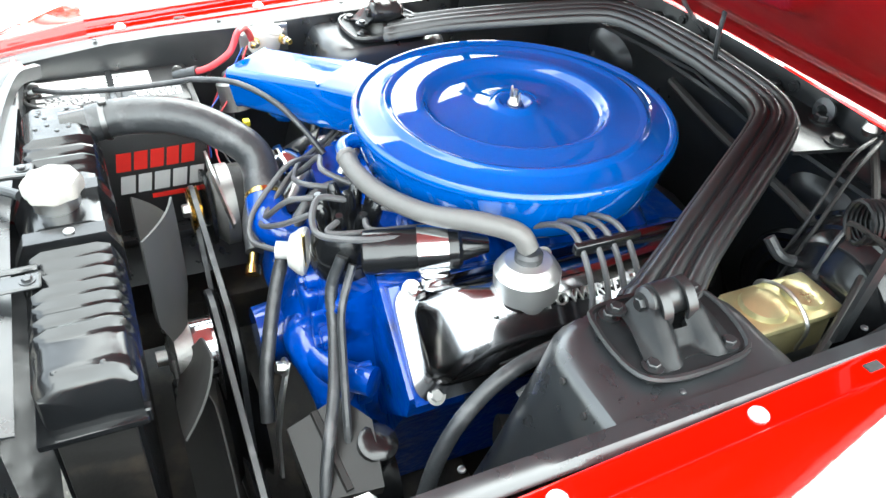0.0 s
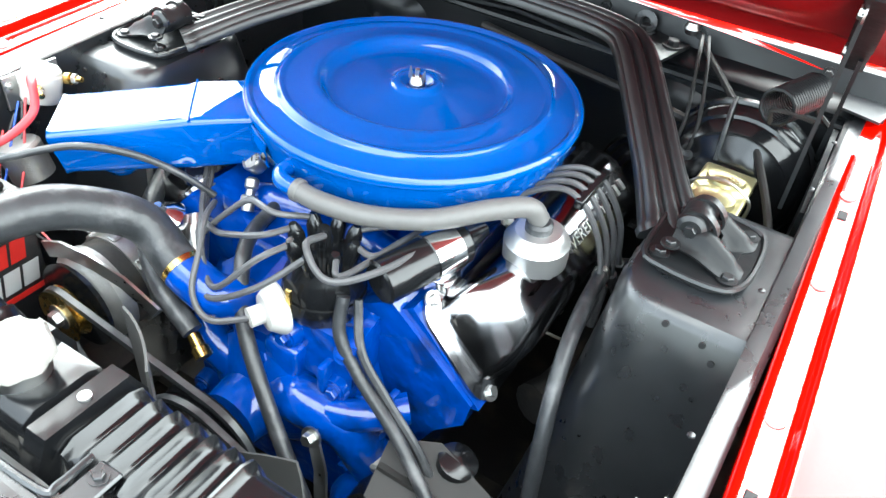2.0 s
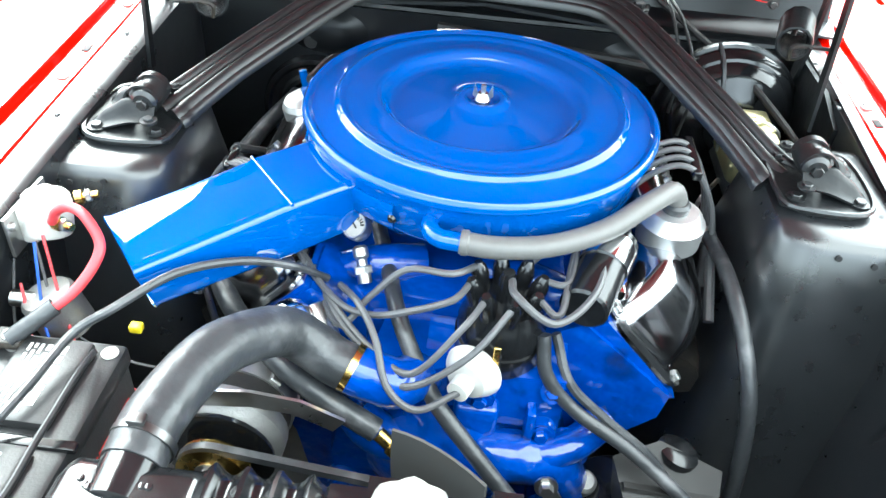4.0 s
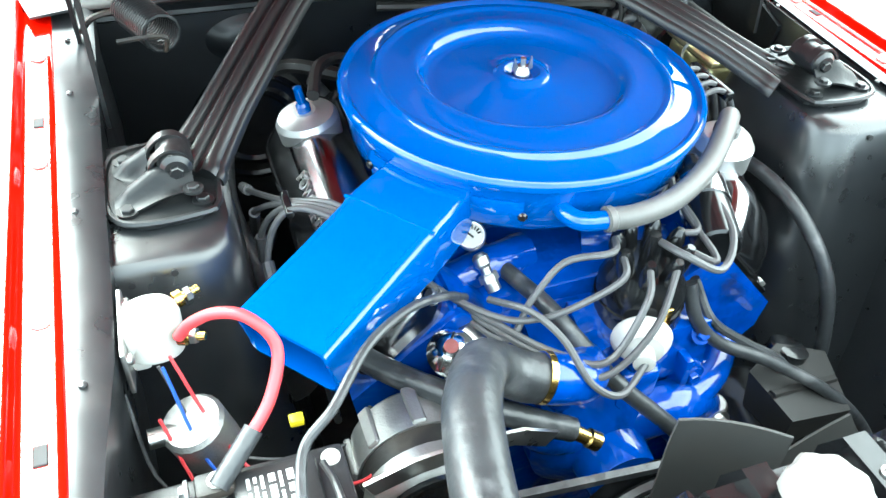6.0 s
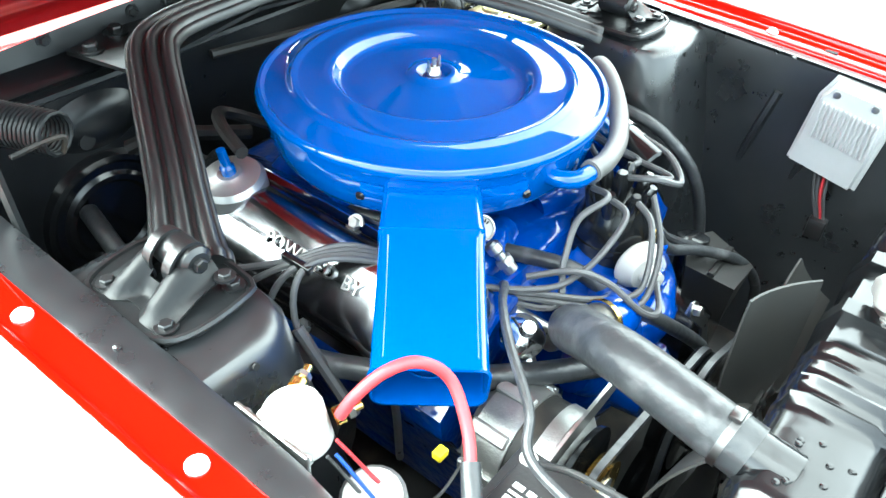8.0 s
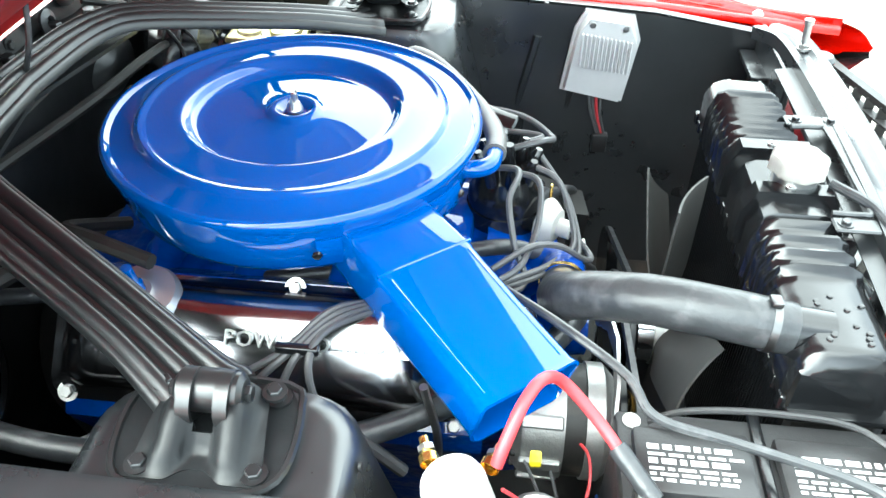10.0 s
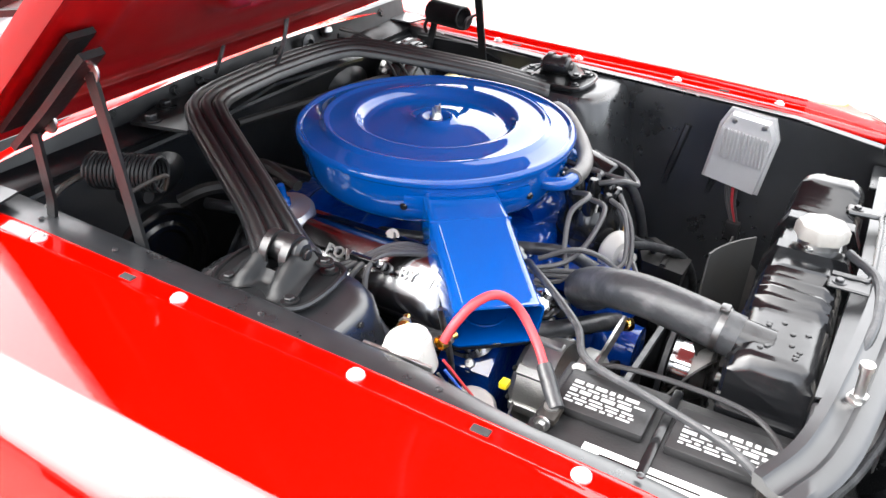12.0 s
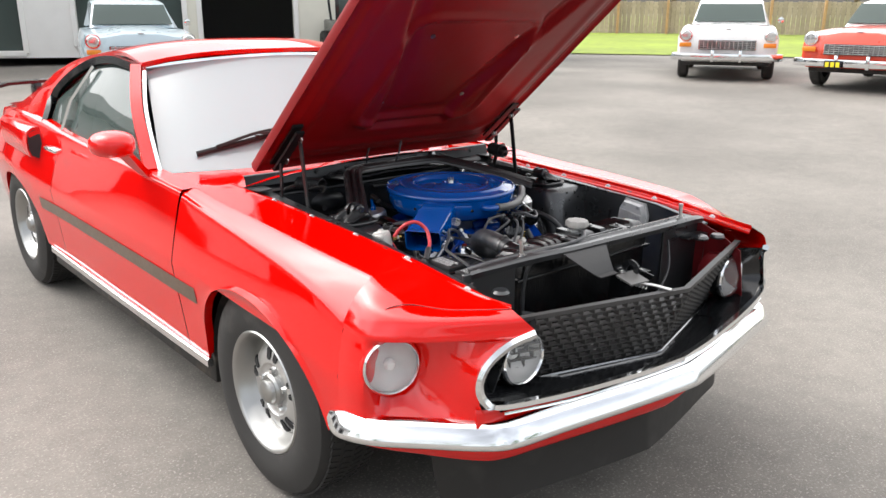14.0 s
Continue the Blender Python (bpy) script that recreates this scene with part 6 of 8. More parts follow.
lid = [(0.0000, 0.918), (0.0156, 0.918), (0.0205, 0.922), (0.0244, 0.9262), (0.0284, 0.9270), (0.0323, 0.9258), (0.0362, 0.9215), (0.0411, 0.9188), (0.0685, 0.917), (0.1154, 0.9120), (0.1252, 0.9122), (0.1301, 0.9140), (0.1345, 0.9190), (0.1384, 0.9250), (0.1423, 0.9282), (0.1467, 0.9292), (0.1545, 0.9288), (0.1858, 0.9240), (0.1897, 0.9252), (0.1932, 0.9272), (0.1966, 0.9275), (0.1995, 0.9255), (0.2020, 0.9215), (0.2064, 0.9195), (0.2289, 0.9150), (0.2333, 0.9148), (0.2357, 0.9170), (0.2386, 0.9192), (0.2425, 0.9190), (0.2460, 0.9160), (0.2474, 0.9110), (0.2465, 0.906), (0.2425, 0.9025), (0.2367, 0.902), (0.1956, 0.902)]
lid = lathe([(r * 0.976, h) for r, h in lid], AC, (0, 0, 1), 128)
part("lid", lid, BLUE, ac, "glossy blue pressed lid with ring steps", angle=35)
bowl = lathe([(0.10, 0.826), (0.190, 0.826), (0.207, 0.829), (0.219, 0.838), (0.226, 0.850), (0.230, 0.868), (0.234, 0.888), (0.236, 0.902), (0.195, 0.902)], AC, (0, 0, 1), 96)
bowl_ob = part("bowl", bowl, BLUE, ac, "blue bowl under the lid", angle=40)
part("stud", lathe([(0, 0.915), (0.0035, 0.915), (0.0035, 0.944), (0, 0.945)], AC, (0, 0, 1), 10), STEEL, ac)
nut = lathe([(0, 0.919), (0.010, 0.919), (0.011, 0.923), (0.007, 0.933), (0, 0.933)], AC, (0, 0, 1), 14)
for s in (1, -1):
    hull_prism([[AC + Vector((s * 0.006, -0.002, 0.923)), AC + Vector((s * 0.006, 0.002, 0.923)), AC + Vector((s * 0.007, 0.002, 0.931)), AC + Vector((s * 0.007, -0.002, 0.931))],
                [AC + Vector((s * 0.014, -0.0015, 0.929)), AC + Vector((s * 0.014, 0.0015, 0.929)), AC + Vector((s * 0.012, 0.0015, 0.945)), AC + Vector((s * 0.012, -0.0015, 0.945))]], nut)
part("wing_nut", nut, STEEL, ac, "bright wing nut")
SD = Vector((0.774, 0.633, 0)).normalized()
SP = Vector((-SD.y, SD.x, 0))


def snork(d, s, z):
    p = AC + SD * d + SP * (s + 0.001)
    return (p.x, p.y, z)


secs = []
for d, w, z0, z1 in ((0.205, 0.062, 0.822, 0.894), (0.240, 0.062, 0.820, 0.893), (0.262, 0.062, 0.818, 0.892), (0.300, 0.063, 0.815, 0.890), (0.310, 0.064, 0.814, 0.889), (0.318, 0.062, 0.813, 0.887), (0.40, 0.061, 0.809, 0.876), (0.488, 0.061, 0.805, 0.866), (0.495, 0.063, 0.803, 0.867)):
    lip = 0.014 if d > 0.48 else 0
    w *= 0.88
    ring = []
    for cs, cz, a0 in ((-1, 0, 180), (1, 0, 270), (1, 1, 0), (-1, 1, 90)):
        r = 0.007 if cz else 0.012
        for k in range(5):
            a = radians(a0 + 22.5 * k)
            z = (z1 - r if cz else z0 + r) + r * math.sin(a)
            ring.append(snork(d - lip * (1 - cz), cs * (w - r) + r * math.cos(a), z))
    secs.append(ring)
duct = hull_prism(secs, None, False)
solid(duct, -0.003)
part("snorkel", duct, BLUE, ac, "blue rectangular intake snorkel with open end", angle=50)
flange = bmesh.new()
fl_rows = []
for k in range(9):
    a = math.atan2(SD.y, SD.x) + (-0.43 + 0.86 * k / 8) + 0.07
    fl_rows.append([(AC.x + r * math.cos(a), AC.y + r * math.sin(a), z) for r, z in ((0.2340, 0.852), (0.237, 0.856), (0.240, 0.880), (0.238, 0.890))])
part("weld_flange", sheet(fl_rows, flange, 0.003), BLUE, ac)
for da in (-0.36, 0.50):
    a = math.atan2(SD.y, SD.x) + da
    part("rivet", lathe([(0.006, 0), (0.004, 0.003), (0, 0.004)], (AC.x + 0.240 * math.cos(a), AC.y + 0.240 * math.sin(a), 0.872), (math.cos(a), math.sin(a), 0), 10), TRIM, ac)
part("valve_pod", lathe([(0.03, 0), (0.03, -0.02), (0.022, -0.03), (0, -0.032)], snork(0.42, 0, 0.809), (0, 0, 1), 20), BLUE, ac)
part("seam", tube([snork(0.310, s, 0.8905) for s in (-0.058, 0, 0.058)], 0.0022, 8, 2), BLUE, ac)
for s_ in (-1, 1):
    part("edge_bead", tube([snork(0.32, s_ * 0.048, 0.8875), snork(0.40, s_ * 0.046, 0.8765), snork(0.48, s_ * 0.045, 0.8675)], 0.0030, 8, 3), BLUE, ac)
part("side_seam", tube([snork(d, 0.0535, z) for d, z in ((0.34, 0.852), (0.39, 0.842), (0.44, 0.828), (0.47, 0.812))], 0.0022, 6, 3), BLUE, ac)
part("hose_elbow", tube([(0.030, 0.128, 0.876), (0.030, 0.152, 0.878), (0.018, 0.168, 0.878), (-0.004, 0.172, 0.878), (-0.012, 0.172, 0.878)], 0.0115, 14, 6), BLUE, ac, "blue hose elbow")

vent = thing("vent_hose", "grey rubber vent hose from air cleaner to breather cap", "hose")
part("hose", tube([(-0.006, 0.172, 0.878), (-0.05, 0.172, 0.876), (-0.11, 0.155, 0.874), (-0.175, 0.118, 0.878), (-0.228, 0.072, 0.890), (-0.262, 0.036, 0.888), (-0.275, 0.024, 0.868)], 0.0135, 14, 8), GREYHOSE, vent)
part("end_lip", lathe([(0.0115, 0.0), (0.0152, 0.0), (0.0152, 0.007), (0.0135, 0.009)], (-0.008, 0.172, 0.878), (-1, 0, 0), 18), GREYHOSE, vent, "thickened grey rim of the hose end")

# ---- ignition ----
dist = thing("distributor", "black distributor with silver vacuum can", "distributor")
D = Vector((-0.066, 0.190, 0.0))
part("shaft_housing", lathe([(0.0, 0.66), (0.028, 0.66), (0.026, 0.70), (0.034, 0.712), (0.036, 0.735), (0, 0.735)], D, (0, 0, 1), 20), ALLOY, dist)
part("bowl", lathe([(0, 0.732), (0.050, 0.732), (0.055, 0.742), (0.055, 0.766), (0, 0.766)], D, (0, 0, 1), 28), TRIM, dist)
part("cap", lathe([(0.053, 0.765), (0.053, 0.785), (0.046, 0.800), (0.040, 0.815), (0, 0.818)], D, (0, 0, 1), 28), TRIM, dist, "black ribbed cap")
posts = []
for k in range(8):
    a = 2 * math.pi * k / 8 + 0.2
    p = D + Vector((0.033 * math.cos(a), 0.033 * math.sin(a), 0.81))
    posts.append((p, a))
    part("lead_boot", lathe([(0.0105, -0.005), (0.0105, 0.025), (0.008, 0.034), (0.005, 0.040), (0, 0.040)], p, (0.25 * math.cos(a), 0.25 * math.sin(a), 1), 12), TRIM, dist)
part("centre_boot", lathe([(0.011, -0.005), (0.011, 0.026), (0.007, 0.042), (0, 0.042)], D + Vector((0, 0, 0.816)), (0, 0, 1), 12), TRIM, dist)
va = Vector((0.42, 0.90, 0.0)).normalized()
part("vacuum_can", lathe([(0.012, 0.045), (0.014, 0.055), (0.034, 0.060), (0.036, 0.064), (0.034, 0.070), (0.024, 0.084), (0.013, 0.086), (0.013, 0.104), (0, 0.106)], D + Vector((0.0, 0.0, 0.752)), va, 28), WHITE, dist, "pale silver vacuum can")
part("clip", box(-0.066, -0.058, 0.252, 0.256, 0.745, 0.80, 0.001, 1), BRASS, dist)
coil = thing("ignition_coil", "glossy black ignition coil in a chrome clamp", "ignition coil")
ca = Vector((-0.34, -0.93, 0.09)).normalized()
cb = Vector((-0.155, 0.200, 0.822))
part("can", lathe([(0, 0), (0.026, 0.0), (0.0295, 0.003), (0.0295, 0.125), (0.024, 0.13), (0, 0.13)], cb, ca, 28), TRIM, coil)
part("clamp", lathe([(0.029, 0.072), (0.0318, 0.072), (0.0318, 0.112), (0.029, 0.112)], cb, ca, 28), CHROME, coil, "chrome clamp band")
part("tower", lathe([(0.020, 0.128), (0.016, 0.145), (0.010, 0.165), (0, 0.165)], cb, ca, 16), TRIM, coil)
part("clamp_foot", box(-0.215, -0.18, 0.095, 0.135, 0.745, 0.80, 0.003), CHROME, coil)


def leads():
    """Ignition leads from the cap round to both banks."""
    plugs_r = [(0.345, 0.10, 0.68), (0.35, -0.03, 0.68), (0.35, -0.15, 0.68), (0.35, -0.27, 0.68)]
    plugs_l = [(-0.355, 0.06, 0.70), (-0.36, -0.03, 0.69), (-0.36, -0.12, 0.69), (-0.36, -0.20, 0.69)]
    made = []
    rise = [0.85, 0.858, 0.846, 0.853]
    for k, (p, a) in enumerate(posts):
        start = p + Vector((0.010 * math.cos(a), 0.010 * math.sin(a), 0.032))
        if k in (0, 1, 2, 7):
            j = (0, 1, 2, 7).index(k)
            q = 0.009
            mid = [((-0.005, 0.232, 0.842), (-0.02, 0.262, 0.83), (-0.03, 0.275, 0.80), (-0.002, 0.205, 0.858))[j],
                   ((0.045, 0.235, 0.820), (0.030, 0.285, 0.775), (0.035, 0.292, 0.760), (0.05, 0.195, 0.848))[j],
                   ((0.085, 0.225, 0.800), (0.080, 0.255, 0.775), (0.078, 0.258, 0.765), (0.09, 0.205, 0.81))[j],
                   (0.128, 0.205 + 0.004 * j, 0.795 - 0.008 * j), (0.185, 0.140 - 0.010 * j, 0.800 - 0.004 * j), (0.255, 0.045 - 0.008 * j, 0.828 + 0.003 * j), (0.318, 0.004 - 0.012 * j, 0.835 - 0.004 * j), (0.352, 0.02 - 0.05 * j, 0.775)]
            end = plugs_r[j]
        else:
            j = (3, 4, 5, 6).index(k)
            out = p + Vector((0.04 * math.cos(a), 0.04 * math.sin(a), 0.030))
            mid = [tuple(out), (-0.150 - 0.005 * j, 0.105 - 0.018 * j, 0.838), (-0.205, 0.005 - 0.020 * j, 0.850), (-0.262, -0.025 - 0.020 * j, 0.885), (-0.305, -0.030 - 0.022 * j, 0.880), (-0.342, -0.035 - 0.024 * j, 0.820), (-0.357, -0.02 - 0.03 * j, 0.750)]
            end = plugs_l[j]
        made.append(([tuple(start)] + mid + [end], end))
    return made


for pts, end in leads():
    ld = thing("ignition_lead", "dark grey rubber ignition lead", "wire", "ignition leads")
    part("lead", tube(pts, 0.0042, 8, 6), LEAD, ld)
    part("plug_boot", tube([pts[-2], end], 0.0075, 8, 2), LEAD, ld)
vac = thing("vacuum_line", "thin dark vacuum line looping from the distributor can", "hose")
part("line", tube([(-0.024, 0.284, 0.752), (0.02, 0.310, 0.745), (0.055, 0.300, 0.765), (0.075, 0.262, 0.800), (0.10, 0.225, 0.815), (0.13, 0.18, 0.80)], 0.0042, 8, 8), LEAD, vac)
reg = thing("fuel_regulator", "bright chrome fuel regulator beside the snorkel", "fuel regulator")
part("body", lathe([(0, -0.03), (0.016, -0.03), (0.018, -0.012), (0.027, -0.008), (0.028, 0.004), (0.020, 0.014), (0.010, 0.020), (0.008, 0.03), (0, 0.03)], (0.185, 0.215, 0.765), (0.2, 0.4, 0.9), 24), CHROME, reg)
part("fitting", tube([(0.185, 0.225, 0.74), (0.20, 0.25, 0.715), (0.205, 0.26, 0.69)], 0.010, 10, 4), STEEL, reg)
filler = thing("fuel_filter", "bare metal cylinder by the thermostat housing", "fuel filter")
part("can", lathe([(0, 0), (0.014, 0.004), (0.016, 0.012), (0.016, 0.075), (0.010, 0.084), (0, 0.086)], (0.165, 0.18, 0.765), (-0.5, 0.62, -0.55), 18), STEEL, filler)
ld = thing("coil_lead", "dark grey rubber lead from coil to distributor", "wire")
part("lead", tube([(-0.070, 0.195, 0.850), (-0.075, 0.235, 0.862), (-0.12, 0.25, 0.842), (-0.165, 0.20, 0.850), (-0.185, 0.10, 0.848), (-0.180, 0.062, 0.828)], 0.0045, 8, 8), LEAD, ld)
for x in (0.318, -0.305):
    solo("lead_separator", bevelled(box(x - 0.005, x + 0.005, -0.034, 0.012, 0.828, 0.838, 0.002) if x > 0 else box(x - 0.006, x + 0.006, -0.115, -0.020, 0.872, 0.886, 0.002), 0.001), TRIM, "black plastic clip holding ignition leads", "clip", "lead clips")

# ---- cooling ----
rad = thing("radiator", "black ribbed radiator with pale filler cap", "radiator")
tank = bmesh.new()
secs = []
K = 160
for i in range(K + 1):
    u = i / K
    x = -0.300 + 0.604 * u
    rib = 0.0
    for c in (0.115, 0.152, 0.189, 0.226, 0.263, 0.300, 0.337, 0.374, 0.645, 0.690, 0.735, 0.780):
        rib = max(rib, math.exp(-((u - c) / (0.0085 if c < 0.5 else 0.011)) ** 2))
    e = min(1.0, min(u, 1 - u) / 0.03)
    z1 = 0.866 + 0.011 * rib - 0.018 * (1 - e) ** 2
    if 0.42 < u < 0.62:
        z1 += 0.007
    yb, yf = 0.487 + 0.006 * (1 - e) - 0.004 * rib, 0.592 - 0.006 * (1 - e)
    secs.append([(x, yb, 0.790), (x, yb, 0.842), (x, yb + 0.010, z1 - 0.006), (x, yb + 0.024, z1), (x, yf - 0.024, z1), (x, yf - 0.010, z1 - 0.008), (x, yf, 0.842), (x, yf, 0.790)])
hull_prism(secs, tank)
part("top_tank", tank, TRIM, rad, "black pressed top tank with ribs", angle=40)
part("seam_flange", box(-0.310, 0.314, 0.490, 0.600, 0.782, 0.792, 0.003), TRIM, rad)
for i in range(22):
    part("crimp_tab", box(-0.305 + 0.028 * i, -0.291 + 0.028 * i, 0.486, 0.494, 0.780, 0.800, 0.002, 1), TRIM, rad)
part("core_frame", box(-0.295, 0.300, 0.505, 0.585, 0.37, 0.783, 0.004), DARK, rad, "dark finned core")
fins = bmesh.new()
for i in range(74):
    x = -0.288 + 0.0078 * i
    box(x, x + 0.003, 0.500, 0.506, 0.38, 0.778, 0, 1, fins)
    box(x, x + 0.003, 0.584, 0.590, 0.38, 0.778, 0, 1, fins)
tagged(part("core_mesh", fins, TRIM, rad, smooth=False), kind="stuff")
part("bottom_tank", box(-0.300, 0.304, 0.497, 0.592, 0.31, 0.37, 0.01), TRIM, rad)
neck = Vector((0.005, 0.545, 0.874))
part("filler_neck", lathe([(0.028, -0.01), (0.028, 0.016), (0.031, 0.018), (0, 0.018)], neck, (0, 0, 1), 24), STEEL, rad)
capb = bmesh.new()
ring_lo, ring_hi = [], []
for k in range(32):
    a = 2 * math.pi * k / 32
    r = 0.0345 + 0.0018 * math.cos(8 * a)
    ring_lo.append((neck.x + r * math.cos(a), neck.y + r * math.sin(a)))
hull_prism([[(x, y, 0.893) for x, y in ring_lo], [(x, y, 0.907) for x, y in ring_lo], [(neck.x + (x - neck.x) * 0.9, neck.y + (y - neck.y) * 0.9, 0.912) for x, y in ring_lo], [(neck.x + (x - neck.x) * 0.6, neck.y + (y - neck.y) * 0.6, 0.913) for x, y in ring_lo]], capb)
part("radiator_cap", capb, CAPGREY, rad, "pale scalloped pressure cap", angle=45)
for xs in (-0.072, 0.030):
    part("tank_strap", bevelled(hull_prism([[(xs - 0.012, y, z) for y, z in ((0.480, 0.80), (0.480, 0.850), (0.495, 0.881), (0.585, 0.881), (0.600, 0.850), (0.600, 0.80))], [(xs + 0.012, y, z) for y, z in ((0.480, 0.80), (0.480, 0.850), (0.495, 0.881), (0.585, 0.881), (0.600, 0.850), (0.600, 0.80))]]), 0.003), TRIM, rad, "flat strap over the tank")
rnd = random.Random(4)
for k in range(14):
    part("dimple", lathe([(0.004, -0.001), (0.003, 0.0015), (0, 0.002)], (0.205 + rnd.uniform(0, 0.08), 0.515 + rnd.uniform(0, 0.055), 0.866), (0, 0, 1), 8), TRIM, rad)
for x, y in ((-0.285, 0.520), (-0.262, 0.528), (-0.275, 0.548), (-0.258, 0.560), (-0.284, 0.566)):
    part("dimple", lathe([(0.0045, -0.001), (0.003, 0.0015), (0, 0.002)], (x, y, 0.864), (0, 0, 1), 8), TRIM, rad)
part("hose_neck", tube([(0.248, 0.530, 0.846), (0.247, 0.480, 0.851)], 0.0265, 18, 2), TRIM, rad)
for x in (-0.072, 0.030):
    part("tank_bolt", bolt((x, 0.535, 0.882 if abs(x) < 0.1 else 0.866), (0, 0, 1), 0.004, 0.003), STEEL, rad)
part("overflow_tube", tube([(0.020, 0.585, 0.885), (0.07, 0.625, 0.882), (0.16, 0.632, 0.878), (0.235, 0.622, 0.868), (0.285, 0.600, 0.80), (0.29, 0.597, 0.60)], 0.0065, 10, 8), RUBBER, rad, "black overflow hose")
hose = thing("upper_hose", "thick dark grey upper radiator hose with clamps", "hose")
part("hose", tube([(0.247, 0.492, 0.850), (0.243, 0.44, 0.857), (0.222, 0.36, 0.852), (0.192, 0.300, 0.826), (0.170, 0.270, 0.802), (0.146, 0.264, 0.780), (0.118, 0.269, 0.763), (0.088, 0.272, 0.754)], 0.028, 24, 8), RUBBER, hose)
part("hose_clamp", lathe([(0.029, -0.004), (0.0300, -0.004), (0.0300, 0.004), (0.029, 0.004)], (0.2455, 0.470, 0.8530), (0.1, 0.97, -0.1), 24), CLAMP, hose, "thin steel worm clamp")
part("hose_clamp", lathe([(0.029, -0.004), (0.0305, -0.004), (0.0305, 0.004), (0.029, 0.004)], (0.100, 0.2705, 0.7585), (0.92, -0.18, 0.35), 24), BRASS, hose, "brass coloured clamp")
part("clamp_screw", box(0.238, 0.254, 0.464, 0.476, 0.882, 0.888, 0.002), CLAMP, hose)
heater = thing("heater_hose", "dark rubber heater hose with brass fitting", "hose", "heater hoses")
part("hose", tube([(0.066, 0.300, 0.688), (0.125, 0.288, 0.718), (0.20, 0.245, 0.735), (0.275, 0.165, 0.735), (0.345, 0.03, 0.725), (0.375, -0.15, 0.71), (0.37, -0.30, 0.70), (0.34, -0.45, 0.70)], 0.0145, 12, 8), RUBBER, heater)
part("fitting", lathe([(0, 0), (0.012, 0), (0.012, 0.014), (0.009, 0.016), (0.009, 0.034), (0, 0.034)], (0.036, 0.312, 0.668), (0.8, -0.3, 0.5), 12), BRASS, heater, "brass hose fitting")
heater = thing("heater_hose", "dark rubber heater hose along the inner fender", "hose", "heater hoses")
part("hose", tube([(-0.155, 0.345, 0.55), (-0.12, 0.335, 0.60), (-0.055, 0.305, 0.665), (0.0, 0.272, 0.715), (0.035, 0.235, 0.755), (0.06, 0.19, 0.780), (0.085, 0.10, 0.775), (0.14, -0.1, 0.765), (0.20, -0.44, 0.75)], 0.0105, 16, 10), RUBBER, heater)
loom = thing("wiring_loom", "black taped wiring loom by the driver's side tower", "wires")
part("loom", tube([(-0.115, 0.215, 0.790), (-0.125, 0.235, 0.745), (-0.165, 0.245, 0.70), (-0.24, 0.270, 0.665), (-0.33, 0.31, 0.61), (-0.41, 0.33, 0.52), (-0.46, 0.33, 0.42)], 0.0085, 14, 10), RUBBER, loom)
part("branch", tube([(-0.130, 0.205, 0.785), (-0.155, 0.230, 0.73), (-0.205, 0.245, 0.69), (-0.27, 0.262, 0.645), (-0.33, 0.275, 0.56)], 0.006, 8, 8), RUBBER, loom)
hose2 = thing("vacuum_hose", "dark hose looping beside the driver's valve cover", "hose", "vacuum hoses")
part("hose", tube([(-0.350, -0.06, 0.77), (-0.362, 0.05, 0.775), (-0.375, 0.13, 0.745), (-0.392, 0.19, 0.67), (-0.405, 0.22, 0.52), (-0.405, 0.21, 0.36)], 0.0105, 16, 12), RUBBER, hose2)
part("hose_clip", lathe([(0.0104, -0.005), (0.0122, -0.005), (0.0122, 0.005), (0.0104, 0.005)], (-0.3515, -0.045, 0.7705), (-0.1, 1, 0.05), 16), STEEL, hose2, "thin steel hose clip")


# ---- electrics at the inner wings ----
SEAT = BAY @ Matrix.Translation((0.010, -0.018, 0.006))
bat = thing("battery", "black car battery with red and grey label", "battery")
part("case", box(0.325, 0.520, 0.335, 0.605, 0.575, 0.770, 0.006), PLASTIC, bat, "black plastic case")
part("cover", box(0.322, 0.523, 0.332, 0.608, 0.768, 0.795, 0.006), PLASTIC, bat)
for y0, y1 in ((0.345, 0.455), (0.478, 0.598)):
    part("vent_cap", bevelled(box(0.350, 0.425, y0, y1, 0.794, 0.808, 0.0), 0.005), PLASTIC, bat, "raised vent cap with pale print")
    for i, (x, w) in enumerate(((0.372, 0.006), (0.382, 0.003), (0.388, 0.006), (0.398, 0.003), (0.404, 0.003), (0.410, 0.003))):
        y = y0 + 0.012
        while y < y1 - 0.022:
            ln = 0.006 + 0.010 * ((i * 7 + int(y * 1000)) % 5) / 4
            part("print_bar", box(x, x + w, y, min(y + ln, y1 - 0.010), 0.8082, 0.8086, 0, 1), GREYPRINT, bat)
            y += ln + 0.0035
part("top_label", box(0.452, 0.505, 0.40, 0.590, 0.7952, 0.7958, 0, 1), GREYPAPER, bat, "pale warning label")
for i in range(4):
    part("label_bar", box(0.462 + 0.010 * i, 0.465 + 0.010 * i, 0.42 + 0.03 * (i % 2), 0.53 + 0.012 * i, 0.7958, 0.7962, 0, 1), TRIM, bat)
